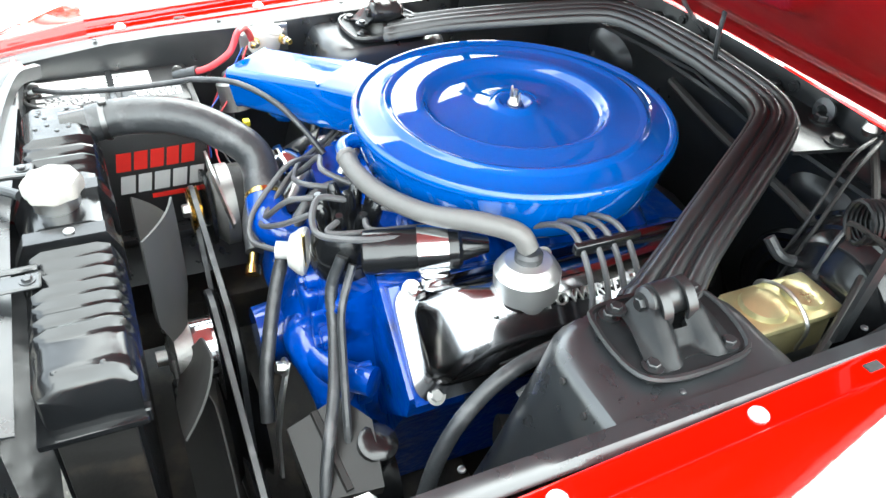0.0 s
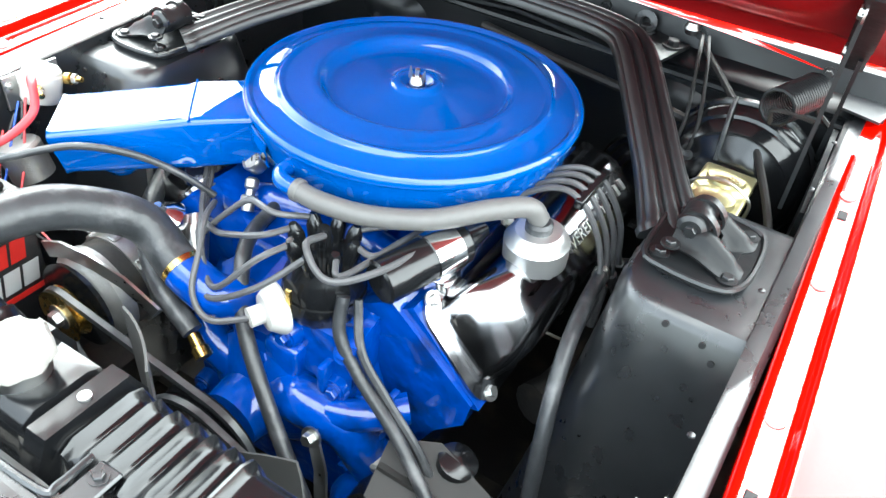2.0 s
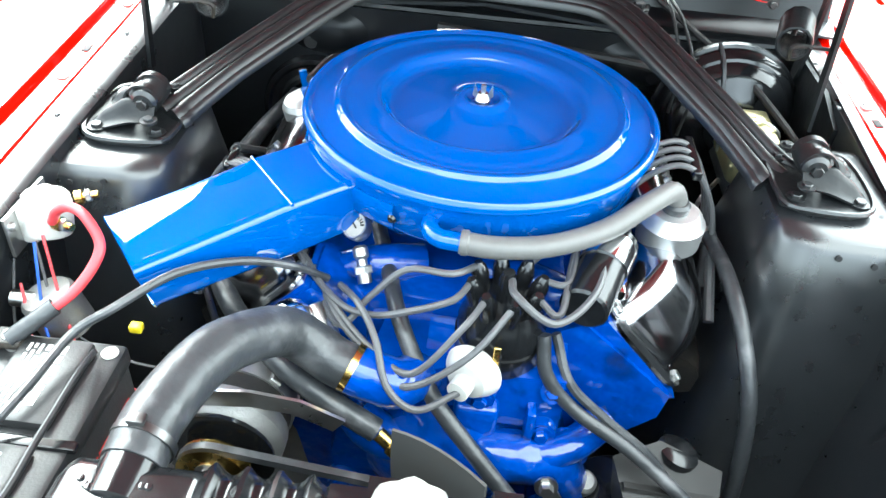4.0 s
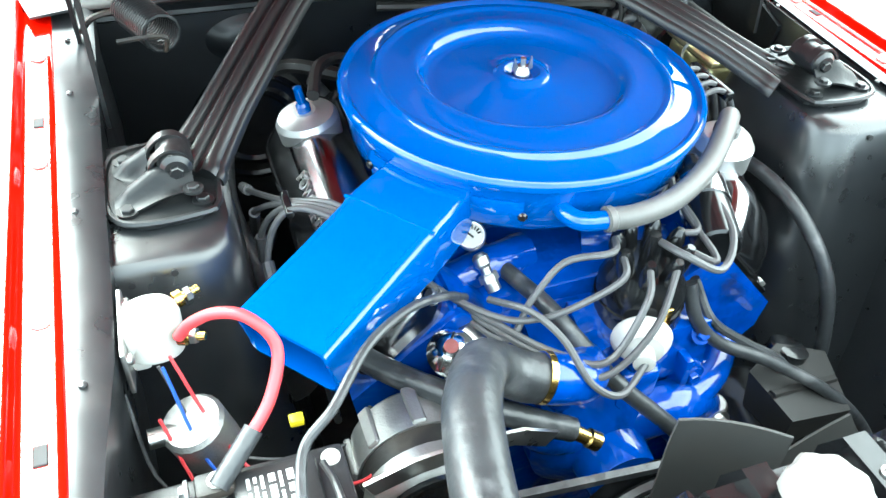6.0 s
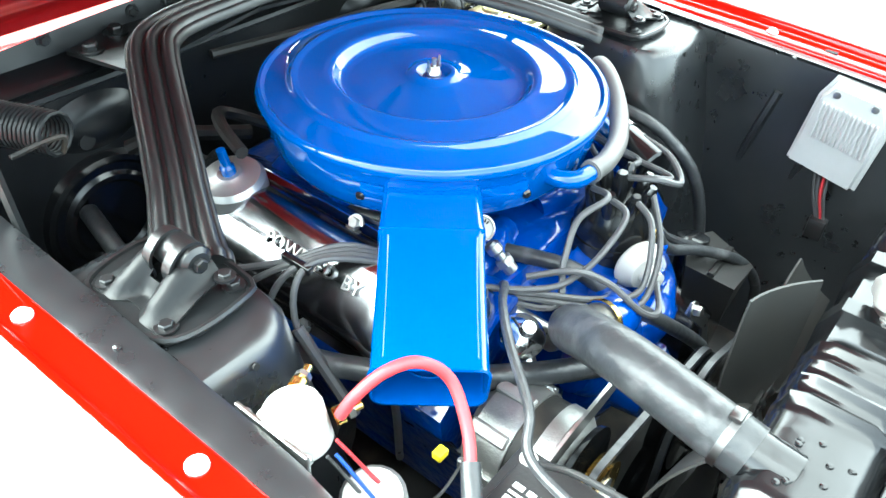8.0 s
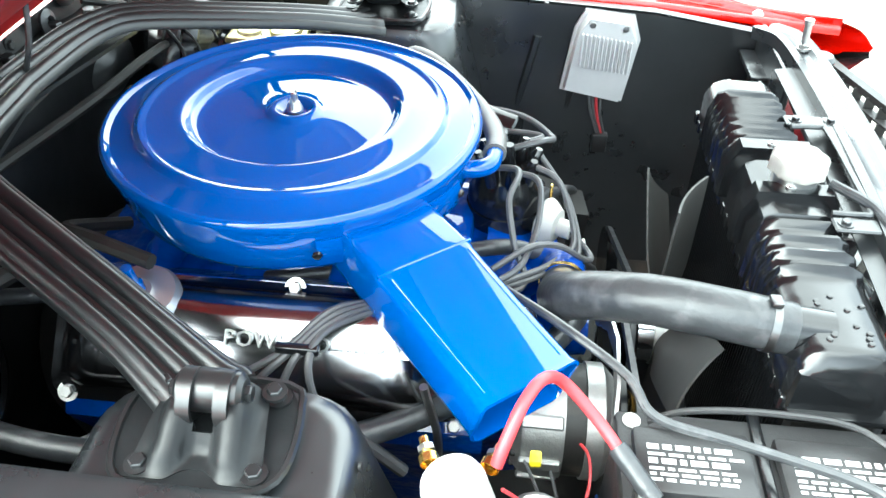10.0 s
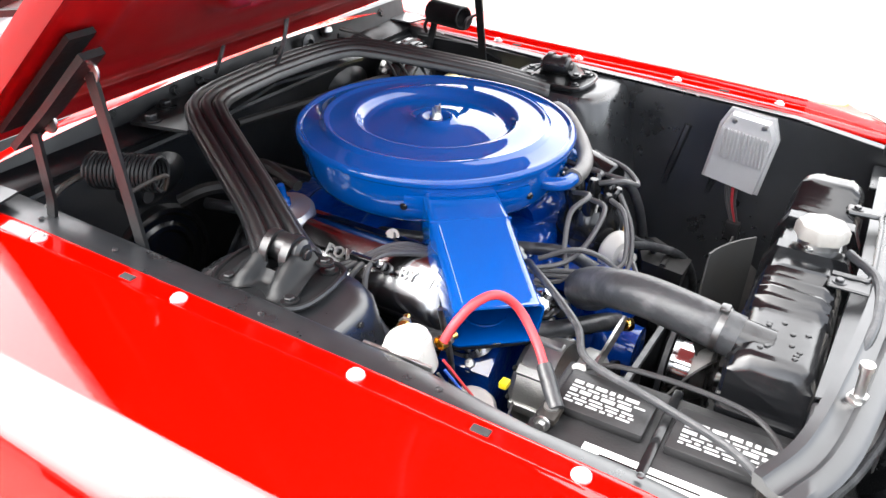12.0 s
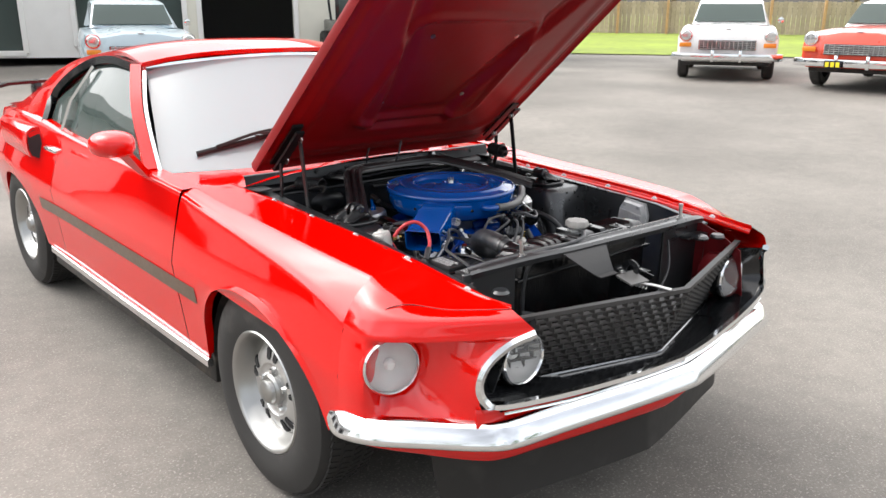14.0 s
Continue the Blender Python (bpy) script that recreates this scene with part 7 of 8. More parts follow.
# big slanted print on the side: a red row, a grey row and a red underline, all plain bars
for row, (z0, z1, mat, first, widths) in enumerate(((0.700, 0.735, REDPRINT, 0.355, (0.022, 0.020, 0.022, 0.022, 0.024)), (0.655, 0.690, GREYPRINT, 0.345, (0.024, 0.024, 0.026, 0.022, 0.024)))):
    y = first
    for wide in widths:
        bar = hull_prism([[(x, y + 0.006, z0), (x, y + wide + 0.006, z0), (x, y + wide, z1), (x, y, z1)] for x in (0.3236, 0.3248)])
        part("front_print_bar", bar, mat, bat, "red print bar" if row == 0 else "grey print bar", smooth=False)
        y += wide + 0.005
part("front_print_bar", box(0.3236, 0.3248, 0.345, 0.440, 0.638, 0.647, 0, 1), REDPRINT, bat, "red print bar", smooth=False)
part("round_plug", lathe([(0, 0), (0.009, 0), (0.009, 0.0015), (0, 0.002)], (0.336, 0.348, 0.795), (0, 0, 1), 20), WHITE, bat, "white round vent plug")
part("carry_strap", tube([(0.345, 0.36, 0.808), (0.340, 0.40, 0.822), (0.338, 0.48, 0.826), (0.345, 0.56, 0.820), (0.40, 0.603, 0.812), (0.47, 0.607, 0.800)], 0.0035, 8, 6), PLASTIC, bat)
for y, m in ((0.352, REDCABLE), (0.590, BLUECABLE)):
    part("post", lathe([(0.010, 0), (0.009, 0.018), (0, 0.018)], (0.436, y, 0.795), (0, 0, 1), 16), ALLOY, bat)
    part("terminal", box(0.422, 0.456, y - 0.012, y + 0.012, 0.799, 0.811, 0.004), DARK, bat, "grey lead cable clamp")
    part("terminal_bolt", bolt((0.463, y, 0.807), (1, 0, 0), 0.006, 0.006), STEEL, bat)
part("hold_down", box(0.315, 0.530, 0.462, 0.474, 0.792, 0.800, 0.003), TRIM, bat)
tray = solo("battery_tray", box(0.30, 0.535, 0.32, 0.62, 0.555, 0.574, 0.004), BLACK, "black battery tray on the inner fender", "tray")
SEAT = BAY

relay = thing("starter_relay", "white plastic starter relay on the inner fender", "starter relay")
rc = Vector((0.482, 0.166, 0.856))
tip = Matrix.Translation(rc) @ Matrix.Rotation(0.3, 4, "X")
part("housing", moved(lathe([(0, -0.032), (0.026, -0.032), (0.0285, -0.028), (0.0285, 0.008), (0.0265, 0.011), (0.0265, 0.015), (0.022, 0.020), (0.010, 0.022), (0, 0.022)], (0, 0, 0), (0, 0, 1), 26), tip), WHITE, relay)
part("cap_boss", moved(lathe([(0, 0.020), (0.009, 0.020), (0.009, 0.025), (0.006, 0.027), (0, 0.027)], (0, 0, 0), (0, 0, 1), 16), tip), WHITE, relay)
part("bracket", bevelled(box(0.506, 0.511, 0.120, 0.212, 0.812, 0.866, 0.0), 0.0015), STEEL, relay, "bent steel mounting plate")
part("saddle_block", bevelled(box(0.488, 0.507, 0.142, 0.192, 0.818, 0.868, 0.0), 0.005), WHITE, relay)
for dy in (-0.024, 0.026):
    post = part("terminal", lathe([(0.009, 0), (0.009, 0.008), (0.0045, 0.009), (0.0045, 0.026), (0, 0.027)], rc + Vector((-0.024, dy, 0.0)), (-0.8, dy * 12, 0.1), 12), BRASS, relay, "brass terminal stud")
    part("terminal_nut", bolt(rc + Vector((-0.024, dy, 0.0)) + Vector((-0.8, dy * 12, 0.1)).normalized() * 0.012, (-0.8, dy * 12, 0.1), 0.008, 0.006, False), STEEL, post)
for y in (0.128, 0.204):
    part("mount_screw", lathe([(0.006, 0), (0.006, 0.004), (0.003, 0.006), (0, 0.006)], (0.506, y, 0.852), (-1, 0, 0), 12), STEEL, relay)
cable = thing("battery_cable", "thick red battery cable arching to the starter relay", "cable")
part("cable", tube([(0.458, 0.198, 0.862), (0.444, 0.206, 0.884), (0.420, 0.218, 0.902), (0.394, 0.234, 0.904), (0.374, 0.254, 0.880), (0.388, 0.286, 0.852), (0.416, 0.314, 0.832)], 0.0058, 12, 8), REDCABLE, cable)
part("boot", tube([(0.408, 0.306, 0.838), (0.446, 0.340, 0.816)], 0.0095, 12, 2), RUBBER, cable)
cable = thing("battery_cable", "black ground cable crossing battery and snorkel", "cable")
part("cable", tube([(0.448, 0.570, 0.822), (0.415, 0.52, 0.826), (0.388, 0.42, 0.832), (0.372, 0.345, 0.840), (0.338, 0.318, 0.856), (0.290, 0.262, 0.864), (0.235, 0.215, 0.850), (0.185, 0.185, 0.825), (0.15, 0.16, 0.79)], 0.0050, 10, 8), RUBBER, cable)
for pts, m, lab in (([(0.470, 0.205, 0.846), (0.44, 0.25, 0.77), (0.40, 0.29, 0.73), (0.31, 0.30, 0.70), (0.27, 0.25, 0.69)], REDCABLE, "thin red wire to the alternator"),
                    ([(0.478, 0.212, 0.840), (0.455, 0.27, 0.76), (0.42, 0.30, 0.74), (0.36, 0.31, 0.69)], BLUECABLE, "thin blue wire by the starter relay"),
                    ([(0.482, 0.205, 0.835), (0.45, 0.245, 0.75), (0.38, 0.25, 0.70), (0.30, 0.23, 0.67)], LEAD, "thin black wire by the starter relay"),
                    ([(0.49, 0.24, 0.80), (0.46, 0.29, 0.72), (0.40, 0.31, 0.66)], REDCABLE, "thin red wire by the battery"),
                    ([(0.52, 0.20, 0.80), (0.50, 0.26, 0.72), (0.42, 0.28, 0.67), (0.29, 0.26, 0.66)], LEAD, "thin black wire by the battery")):
    solo("wire", tube(pts, 0.0019, 6, 6), m, lab, "wire", "loose wires")
solo("connector", box(0.356, 0.371, 0.234, 0.246, 0.744, 0.754, 0.002), YELLOW, "small yellow plastic wire connector", "connector")
canister = thing("washer_pump", "grey metal canister below the starter relay", "canister")
part("can", lathe([(0, 0), (0.032, 0), (0.032, 0.05), (0.028, 0.055), (0, 0.055)], (0.450, 0.235, 0.735), (0.25, 0.1, 1), 20), ALLOY, canister)
part("neck", lathe([(0, 0), (0.01, 0), (0.01, 0.03), (0, 0.03)], (0.475, 0.240, 0.775), (1, 0.1, 0.1), 12), STEEL, canister)

vr = thing("voltage_regulator", "silver finned voltage regulator on the inner fender", "voltage regulator")
VX = -0.545


def vr_outline(i):
    return [(0.284 + i, 0.705 + i), (0.398 - i, 0.686 + i), (0.414 - i, 0.810), (0.398 - i, 0.850 - i), (0.316 + i, 0.858 - i), (0.299 + i, 0.826)]


part("base_plate", bevelled(hull_prism([[(VX - 0.008, y, z) for y, z in vr_outline(-0.004)], [(VX + 0.002, y, z) for y, z in vr_outline(-0.004)]]), 0.002), SILVER, vr)
part("housing", bevelled(hull_prism([[(VX + 0.002, y, z) for y, z in vr_outline(0.002)], [(VX + 0.024, y, z) for y, z in vr_outline(0.005)]]), 0.003), SILVER, vr, "silver painted housing")
for k in range(13):
    y = 0.309 + 0.0074 * k
    part("fin", box(VX + 0.020, VX + 0.031, y, y + 0.0034, 0.762 - 0.001 * k, 0.826 - 0.001 * k, 0.0008, 1), SILVER, vr)
for y, z in ((0.326, 0.842), (0.386, 0.838)):
    part("mount_screw", lathe([(0.006, 0), (0.006, 0.004), (0, 0.005)], (VX + 0.022, y, z), (1, 0, 0), 12), STEEL, vr)
for k in range(4):
    solo("wire", tube([(VX + 0.012, 0.335 + 0.008 * k, 0.70), (VX + 0.016, 0.345 + 0.006 * k, 0.66), (VX + 0.012, 0.365 + 0.004 * k, 0.61)], 0.003, 6, 5), (LEAD, LEAD, REDCABLE, LEAD)[k], "thin wire below the voltage regulator", "wire", "regulator wires")
solo("wire_plug", box(VX + 0.004, VX + 0.024, 0.355, 0.385, 0.575, 0.615, 0.003), PLASTIC, "dark wire plug below the voltage regulator", "connector")

# ---- brakes and firewall fittings, driver's side ----
SEAT = BAY @ Matrix.Translation((-0.004, -0.028, -0.010))
mc = thing("brake_master_cylinder", "yellow zinc brake master cylinder reservoir", "master cylinder")
part("reservoir", box(-0.465, -0.398, -0.285, -0.160, 0.775, 0.832, 0.012, 3), YELLOWZINC, mc)
part("lid", bevelled(box(-0.472, -0.392, -0.292, -0.152, 0.833, 0.845, 0.0), 0.006), YELLOWZINC, mc, "pressed yellow lid with bail wire")
part("lid_dome", moved(lathe([(1, 0), (0.9, 0.6), (0.5, 0.95), (0, 1)], (0, 0, 0), (0, 0, 1), 24), Matrix.Translation((-0.432, -0.190, 0.844)) @ Matrix.Diagonal((0.032, 0.030, 0.013, 1))), YELLOWZINC, mc)
part("lid_dome", moved(lathe([(1, 0), (0.9, 0.6), (0.5, 0.95), (0, 1)], (0, 0, 0), (0, 0, 1), 24), Matrix.Translation((-0.432, -0.253, 0.844)) @ Matrix.Diagonal((0.030, 0.026, 0.010, 1))), YELLOWZINC, mc)
part("bail_wire", tube([(-0.474, -0.222, 0.80), (-0.475, -0.222, 0.842), (-0.432, -0.224, 0.860), (-0.389, -0.222, 0.842), (-0.390, -0.222, 0.80)], 0.0028, 6, 6), STEEL, mc)
part("cylinder", lathe([(0, 0), (0.026, 0), (0.026, 0.20), (0, 0.20)], (-0.432, -0.37, 0.755), (0, 1, 0), 18), STEEL, mc)
part("brake_line", tube([(-0.40, -0.20, 0.76), (-0.36, -0.14, 0.74), (-0.40, -0.20, 0.60), (-0.46, -0.3, 0.5)], 0.004, 6, 6), STEEL, mc)
SEAT = BAY
booster = thing("brake_booster", "round black domed brake booster on the firewall", "brake booster")
BOOST = (-0.43, -0.455, 0.785)
part("rear_shell", lathe([(0, 0), (0.06, 0), (0.100, 0.012), (0.116, 0.028), (0.118, 0.046)], BOOST, (0, 1, 0), 44), TRIM, booster)
part("rim_band", lathe([(0.118, 0.044), (0.1235, 0.046), (0.1235, 0.056), (0.118, 0.058)], BOOST, (0, 1, 0), 44), TRIM, booster)
part("front_shell", lathe([(0.118, 0.056), (0.116, 0.070), (0.109, 0.080), (0.104, 0.082), (0.100, 0.092), (0.090, 0.102), (0.084, 0.103), (0.066, 0.116), (0.044, 0.122), (0.042, 0.128), (0, 0.128)], BOOST, (0, 1, 0), 44), TRIM, booster, "stepped glossy black dome")
part("check_valve", tube([(-0.365, -0.35, 0.815), (-0.355, -0.325, 0.825), (-0.335, -0.315, 0.845)], 0.008, 8, 5), RUBBER, booster)
part("wire_strap", tube([(-0.395, -0.404, 0.905), (-0.398, -0.372, 0.893), (-0.402, -0.350, 0.868), (-0.405, -0.335, 0.83)], 0.0035, 6, 5), RUBBER, booster)
for pts, r, lab in (([(-0.30, -0.50, 0.945), (-0.315, -0.44, 0.93), (-0.335, -0.38, 0.86), (-0.33, -0.36, 0.79)], 0.003, "thin black wire hanging from the cowl"),
                    ([(-0.31, -0.50, 0.945), (-0.335, -0.43, 0.92), (-0.36, -0.36, 0.85), (-0.35, -0.34, 0.76)], 0.003, "thin black wire hanging from the cowl"),
                    ([(-0.30, -0.505, 0.93), (-0.38, -0.44, 0.89), (-0.45, -0.36, 0.86), (-0.53, -0.2, 0.80), (-0.54, -0.1, 0.72)], 0.006, "black wire bundle along the driver's inner fender"),
                    ([(0.08, -0.46, 0.86), (-0.10, -0.42, 0.86), (-0.30, -0.40, 0.85), (-0.50, -0.38, 0.82)], 0.008, "black loom along the firewall"),
                    ([(0.10, -0.36, 0.77), (0.22, -0.40, 0.80), (0.26, -0.44, 0.78)], 0.012, "black hose at the firewall"),
                    ([(0.246, -0.185, 0.872), (0.22, -0.26, 0.875), (0.16, -0.33, 0.84), (0.08, -0.30, 0.79)], 0.009, "black hose behind the air cleaner")):
    solo("wire", tube(pts, r, 8, 7), DULLBLACK, lab, "wire", "firewall wires")
ball = thing("firewall_sensor", "small metal ball fitting on the cowl", "fitting")
part("stem", tube([(-0.276, -0.535, 0.930), (-0.276, -0.525, 0.940)], 0.004, 8, 2), STEEL, ball)
part("knob", lathe([(0, -0.014), (0.010, -0.010), (0.014, 0), (0.010, 0.010), (0, 0.014)], (-0.276, -0.518, 0.944), (0, 0, 1), 16), STEEL, ball)
hc = thing("washer_hose", "thin black hose from cowl to the raised hood", "hose")
part("hose", tube([(0.08, -0.50, 0.95), (0.10, -0.46, 1.00), (0.09, -0.44, 1.05), (0.06, -0.40, 1.08)], 0.004, 8, 8), RUBBER, hc)
hc = thing("washer_hose", "thin black hose sagging under the hood edge", "hose")
part("hose", tube([(-0.02, -0.45, 0.93), (-0.03, -0.43, 0.99), (-0.04, -0.42, 1.06)], 0.004, 8, 8), RUBBER, hc)
sender = thing("temperature_sender", "small metal sender with gauge cap on the manifold", "sender")
SA = (Vector((0.119, 0.115, 0.812)) - Vector((0.106, 0.145, 0.775))).normalized()
part("stem", lathe([(0, 0), (0.009, 0), (0.009, 0.012), (0.007, 0.014), (0.007, 0.030), (0.010, 0.034), (0.010, 0.044), (0.006, 0.048), (0, 0.048)], (0.106, 0.145, 0.775), SA, 14), STEEL, sender)
part("hex_collar", bolt(Vector((0.106, 0.145, 0.775)) + SA * 0.012, SA, 0.012, 0.010, False), ALLOY, sender)
GA = Vector((0.3, 0.6, 0.7)).normalized()
GC = Vector((0.124, 0.104, 0.830))
head = part("head", lathe([(0, -0.013), (0.015, -0.012), (0.0172, -0.008), (0.0175, 0.006), (0.0160, 0.0085), (0.0145, 0.0080), (0.0140, 0.0055), (0, 0.0050)], GC, GA, 24), STEEL, sender, "round bright metal gauge case")
part("dial", lathe([(0, 0.0), (0.0138, 0.0), (0.0138, 0.0006), (0, 0.0008)], GC + GA * 0.0052, GA, 20), CAPGREY, head, "pale dial face")
u = GA.cross(Vector((0, 0, 1))).normalized()
v = u.cross(GA)
for k in range(7):
    d = u * math.cos(0.5 + 0.36 * k) + v * math.sin(0.5 + 0.36 * k)
    part("dial_mark", tube([GC + GA * 0.0062 + d * 0.0075, GC + GA * 0.0062 + d * 0.0122], 0.0010, 4, 1), TRIM, head)
part("needle", tube([GC + GA * 0.0066 - u * 0.003 - v * 0.002, GC + GA * 0.0066 + u * 0.008 + v * 0.005], 0.0012, 4, 1), TRIM, head)


# ---- background ----
SEAT = WORLD
def far_frame(bearing, dist):
    """Place and turn of a far thing: bearing as a way from the lot's viewpoint, facing back."""
    d = Vector((bearing[0], bearing[1], 0)).normalized()
    p = Vector((1.925, 2.191, 0)) + d * dist
    p.z = ground_z(p.x, p.y)
    return p, d


def old_saloon(m, paint, roof_paint, label, plate_bar):
    """A 1950s car, front towards -y of its own frame."""
    t = thing("parked_car", label, "car", "parked cars")
    t.matrix_world = m

    def add(name, bm, mat, parent=t, lab=""):
        ob = part(name, bm, mat, None, lab)
        ob.parent = parent
        return ob
    secs = []
    for y, w, z0, zt in ((-2.35, 0.86, 0.42, 0.80), (-2.30, 0.90, 0.36, 0.92), (-2.0, 0.93, 0.33, 0.98), (-1.0, 0.94, 0.33, 1.03), (0.2, 0.94, 0.33, 1.05), (1.5, 0.93, 0.33, 1.02), (2.3, 0.88, 0.38, 0.95), (2.45, 0.84, 0.45, 0.85)):
        secs.append([(-w * 0.9, y, z0), (-w, y, z0 + 0.12), (-w, y, zt - 0.18), (-w * 0.93, y, zt - 0.04), (-w * 0.62, y, zt - 0.02), (-w * 0.3, y, zt + 0.03), (w * 0.3, y, zt + 0.03), (w * 0.62, y, zt - 0.02), (w * 0.93, y, zt - 0.04), (w, y, zt - 0.18), (w, y, z0 + 0.12), (w * 0.9, y, z0)])
    body = add("body", hull_prism(secs), paint, t)
    secs = []
    for y, w, z in ((-0.75, 0.74, 1.06), (-0.35, 0.66, 1.40), (-0.15, 0.64, 1.50), (0.6, 0.66, 1.56), (1.5, 0.66, 1.53), (1.9, 0.66, 1.42), (2.2, 0.72, 1.05)):
        secs.append([(-w - 0.1 * (1.56 - z), y, 1.02), (-w, y, z - 0.05), (-w * 0.8, y, z), (w * 0.8, y, z), (w, y, z - 0.05), (w + 0.1 * (1.56 - z), y, 1.02)])
    add("roof", hull_prism(secs), roof_paint, t)
    add("windscreen", sheet([[(-0.70, -0.76, 1.09), (0.70, -0.76, 1.09)], [(-0.61, -0.385, 1.44), (0.61, -0.385, 1.44)]], thick=0.01), WINDOW, t)
    add("front_bumper", sweep(spline([(-0.96, -2.15, 0.45), (-0.90, -2.42, 0.45), (0, -2.50, 0.45), (0.90, -2.42, 0.45), (0.96, -2.15, 0.45)], 4), [(-0.03, -0.07), (0.03, -0.06), (0.04, 0), (0.03, 0.06), (-0.03, 0.07)]), CHROME, t, "chrome bumper")
    for sx in (-0.25, 0.25):
        add("bumper_guard", box(sx - 0.03, sx + 0.03, -2.56, -2.46, 0.36, 0.58, 0.012), CHROME, t)
    g = add("grille", box(-0.52, 0.52, -2.39, -2.34, 0.58, 0.76, 0.01), DARK, t, "chrome mesh grille")
    for k in range(14):
        add("grille_bar", box(-0.51 + 0.078 * k, -0.50 + 0.078 * k, -2.405, -2.37, 0.585, 0.755, 0.002, 1), CHROME, g)
    for k in range(5):
        add("grille_bar", box(-0.52, 0.52, -2.402, -2.38, 0.60 + 0.034 * k, 0.606 + 0.034 * k, 0.002, 1), CHROME, g)
    for sx in (-0.76, 0.76):
        h = add("headlight", lathe([(0.115, -0.05), (0.125, 0.0), (0.115, 0.03), (0.10, 0.03), (0.09, 0.04), (0, 0.055)], (sx, -2.34, 0.84), (0, -1, 0), 24), CHROME, t)
        add("lens", lathe([(0.098, 0.03), (0.06, 0.055), (0, 0.062)], (sx, -2.34, 0.84), (0, -1, 0), 20), LENS, h)
        add("turn_signal", box(sx - 0.11, sx + 0.11, -2.42, -2.37, 0.63, 0.71, 0.012), AMBER, t, "amber lens")
    for sx in (-1, 1):
        for y in (-1.55, 1.45):
            wh = add("tyre", lathe([(0.19, -0.09), (0.30, -0.10), (0.335, -0.07), (0.34, 0), (0.335, 0.07), (0.30, 0.10), (0.19, 0.09)], (sx * 0.80, y, 0.34), (1, 0, 0), 28), TYRE, t)
            add("rim", lathe([(0.20, 0.08), (0.17, 0.06), (0.08, 0.085), (0, 0.09)], (sx * 0.80, y, 0.34), (sx, 0, 0), 24), CHROME, wh)
    add("bonnet_ornament", box(-0.05, 0.05, -2.32, -2.1, 0.955, 0.98, 0.008), CHROME, t)
    add("side_mirror", lathe([(0, -0.03), (0.06, -0.02), (0.06, 0.01), (0, 0.02)], (0.99, -0.65, 1.12), (0, -1, 0), 14), CHROME, t)
    add("shadow_pan", box(-0.8, 0.8, -2.2, 2.2, 0.28, 0.36, 0.02), DARK, t)
    if plate_bar:
        add("number_plate", box(-0.42, -0.14, -2.585, -2.57, 0.36, 0.50, 0.006), TRIM, t, "dark plate with pale bars")
        for k in range(3):
            add("plate_bar", box(-0.40 + 0.085 * k, -0.34 + 0.085 * k, -2.59, -2.585, 0.39, 0.47, 0, 1), YELLOW, t)
    return t


def facing(bearing, dist, turn=0.0):
    p, d = far_frame(bearing, dist)
    yaw = math.atan2(-d.y, -d.x) + math.pi / 2 + radians(turn)
    return Matrix.Translation(p) @ Matrix.Rotation(yaw, 4, "Z")


old_saloon(facing((-0.8568, -0.5156), 18.8, 0), WHITECAR, WHITECAR, "white 1950s car parked facing the lot", False)
old_saloon(facing((-0.9325, -0.3612), 17.6, -14), ORANGECAR, WHITECAR, "orange-red 1950s car with white roof", True)
old_saloon(facing((-0.324, -0.946), 17.0, 4), BLUECAR, BLUECAR, "pale blue old car parked by the building", False)

# grass strip and board fence
p0, d0 = far_frame((-0.808, -0.589), 25.5)
along = Vector((-d0.y, d0.x, 0))
FZ = 0.3
gs = sheet([[tuple(p0 + along * s + d0 * o + Vector((0, 0, 0.012 + FZ - p0.z + 0.011 * o))) for s in (-34, -10, 0, 10, 34)] for o in (0, 6, 20, 70)])
solo("grass_verge", gs, GRASS, "mown green grass verge at the edge of the lot", "grass", kind="structure")
fence = thing("board_fence", "weathered wooden board fence behind the grass", "fence")
fp = p0 + d0 * 17.0
fp.z = FZ + 0.19
fyaw = math.atan2(along.y, along.x)
for k in range(190):
    s = -20 + 0.215 * k
    h = 1.56 + 0.02 * math.sin(k * 2.1)
    bm = box(-0.10, 0.10, -0.012, 0.012, 0.03, h, 0.004, 1)
    moved(bm, Matrix.Translation(fp + along * s) @ Matrix.Rotation(fyaw, 4, "Z"))
    part("board", bm, FENCE, fence)
for k in range(17):
    s = -20 + 2.4 * k
    part("post", moved(box(-0.06, 0.06, 0.0, 0.11, 0, 1.62, 0.006, 1), Matrix.Translation(fp + along * s - d0 * 0.12) @ Matrix.Rotation(fyaw, 4, "Z")), POSTWOOD, fence)
for z in (0.3, 1.3):
    part("rail", moved(box(-20, 20, -0.05, -0.013, z, z + 0.09, 0.004, 1), Matrix.Translation(fp + d0 * 0.07) @ Matrix.Rotation(fyaw, 4, "Z")), FENCE, fence)


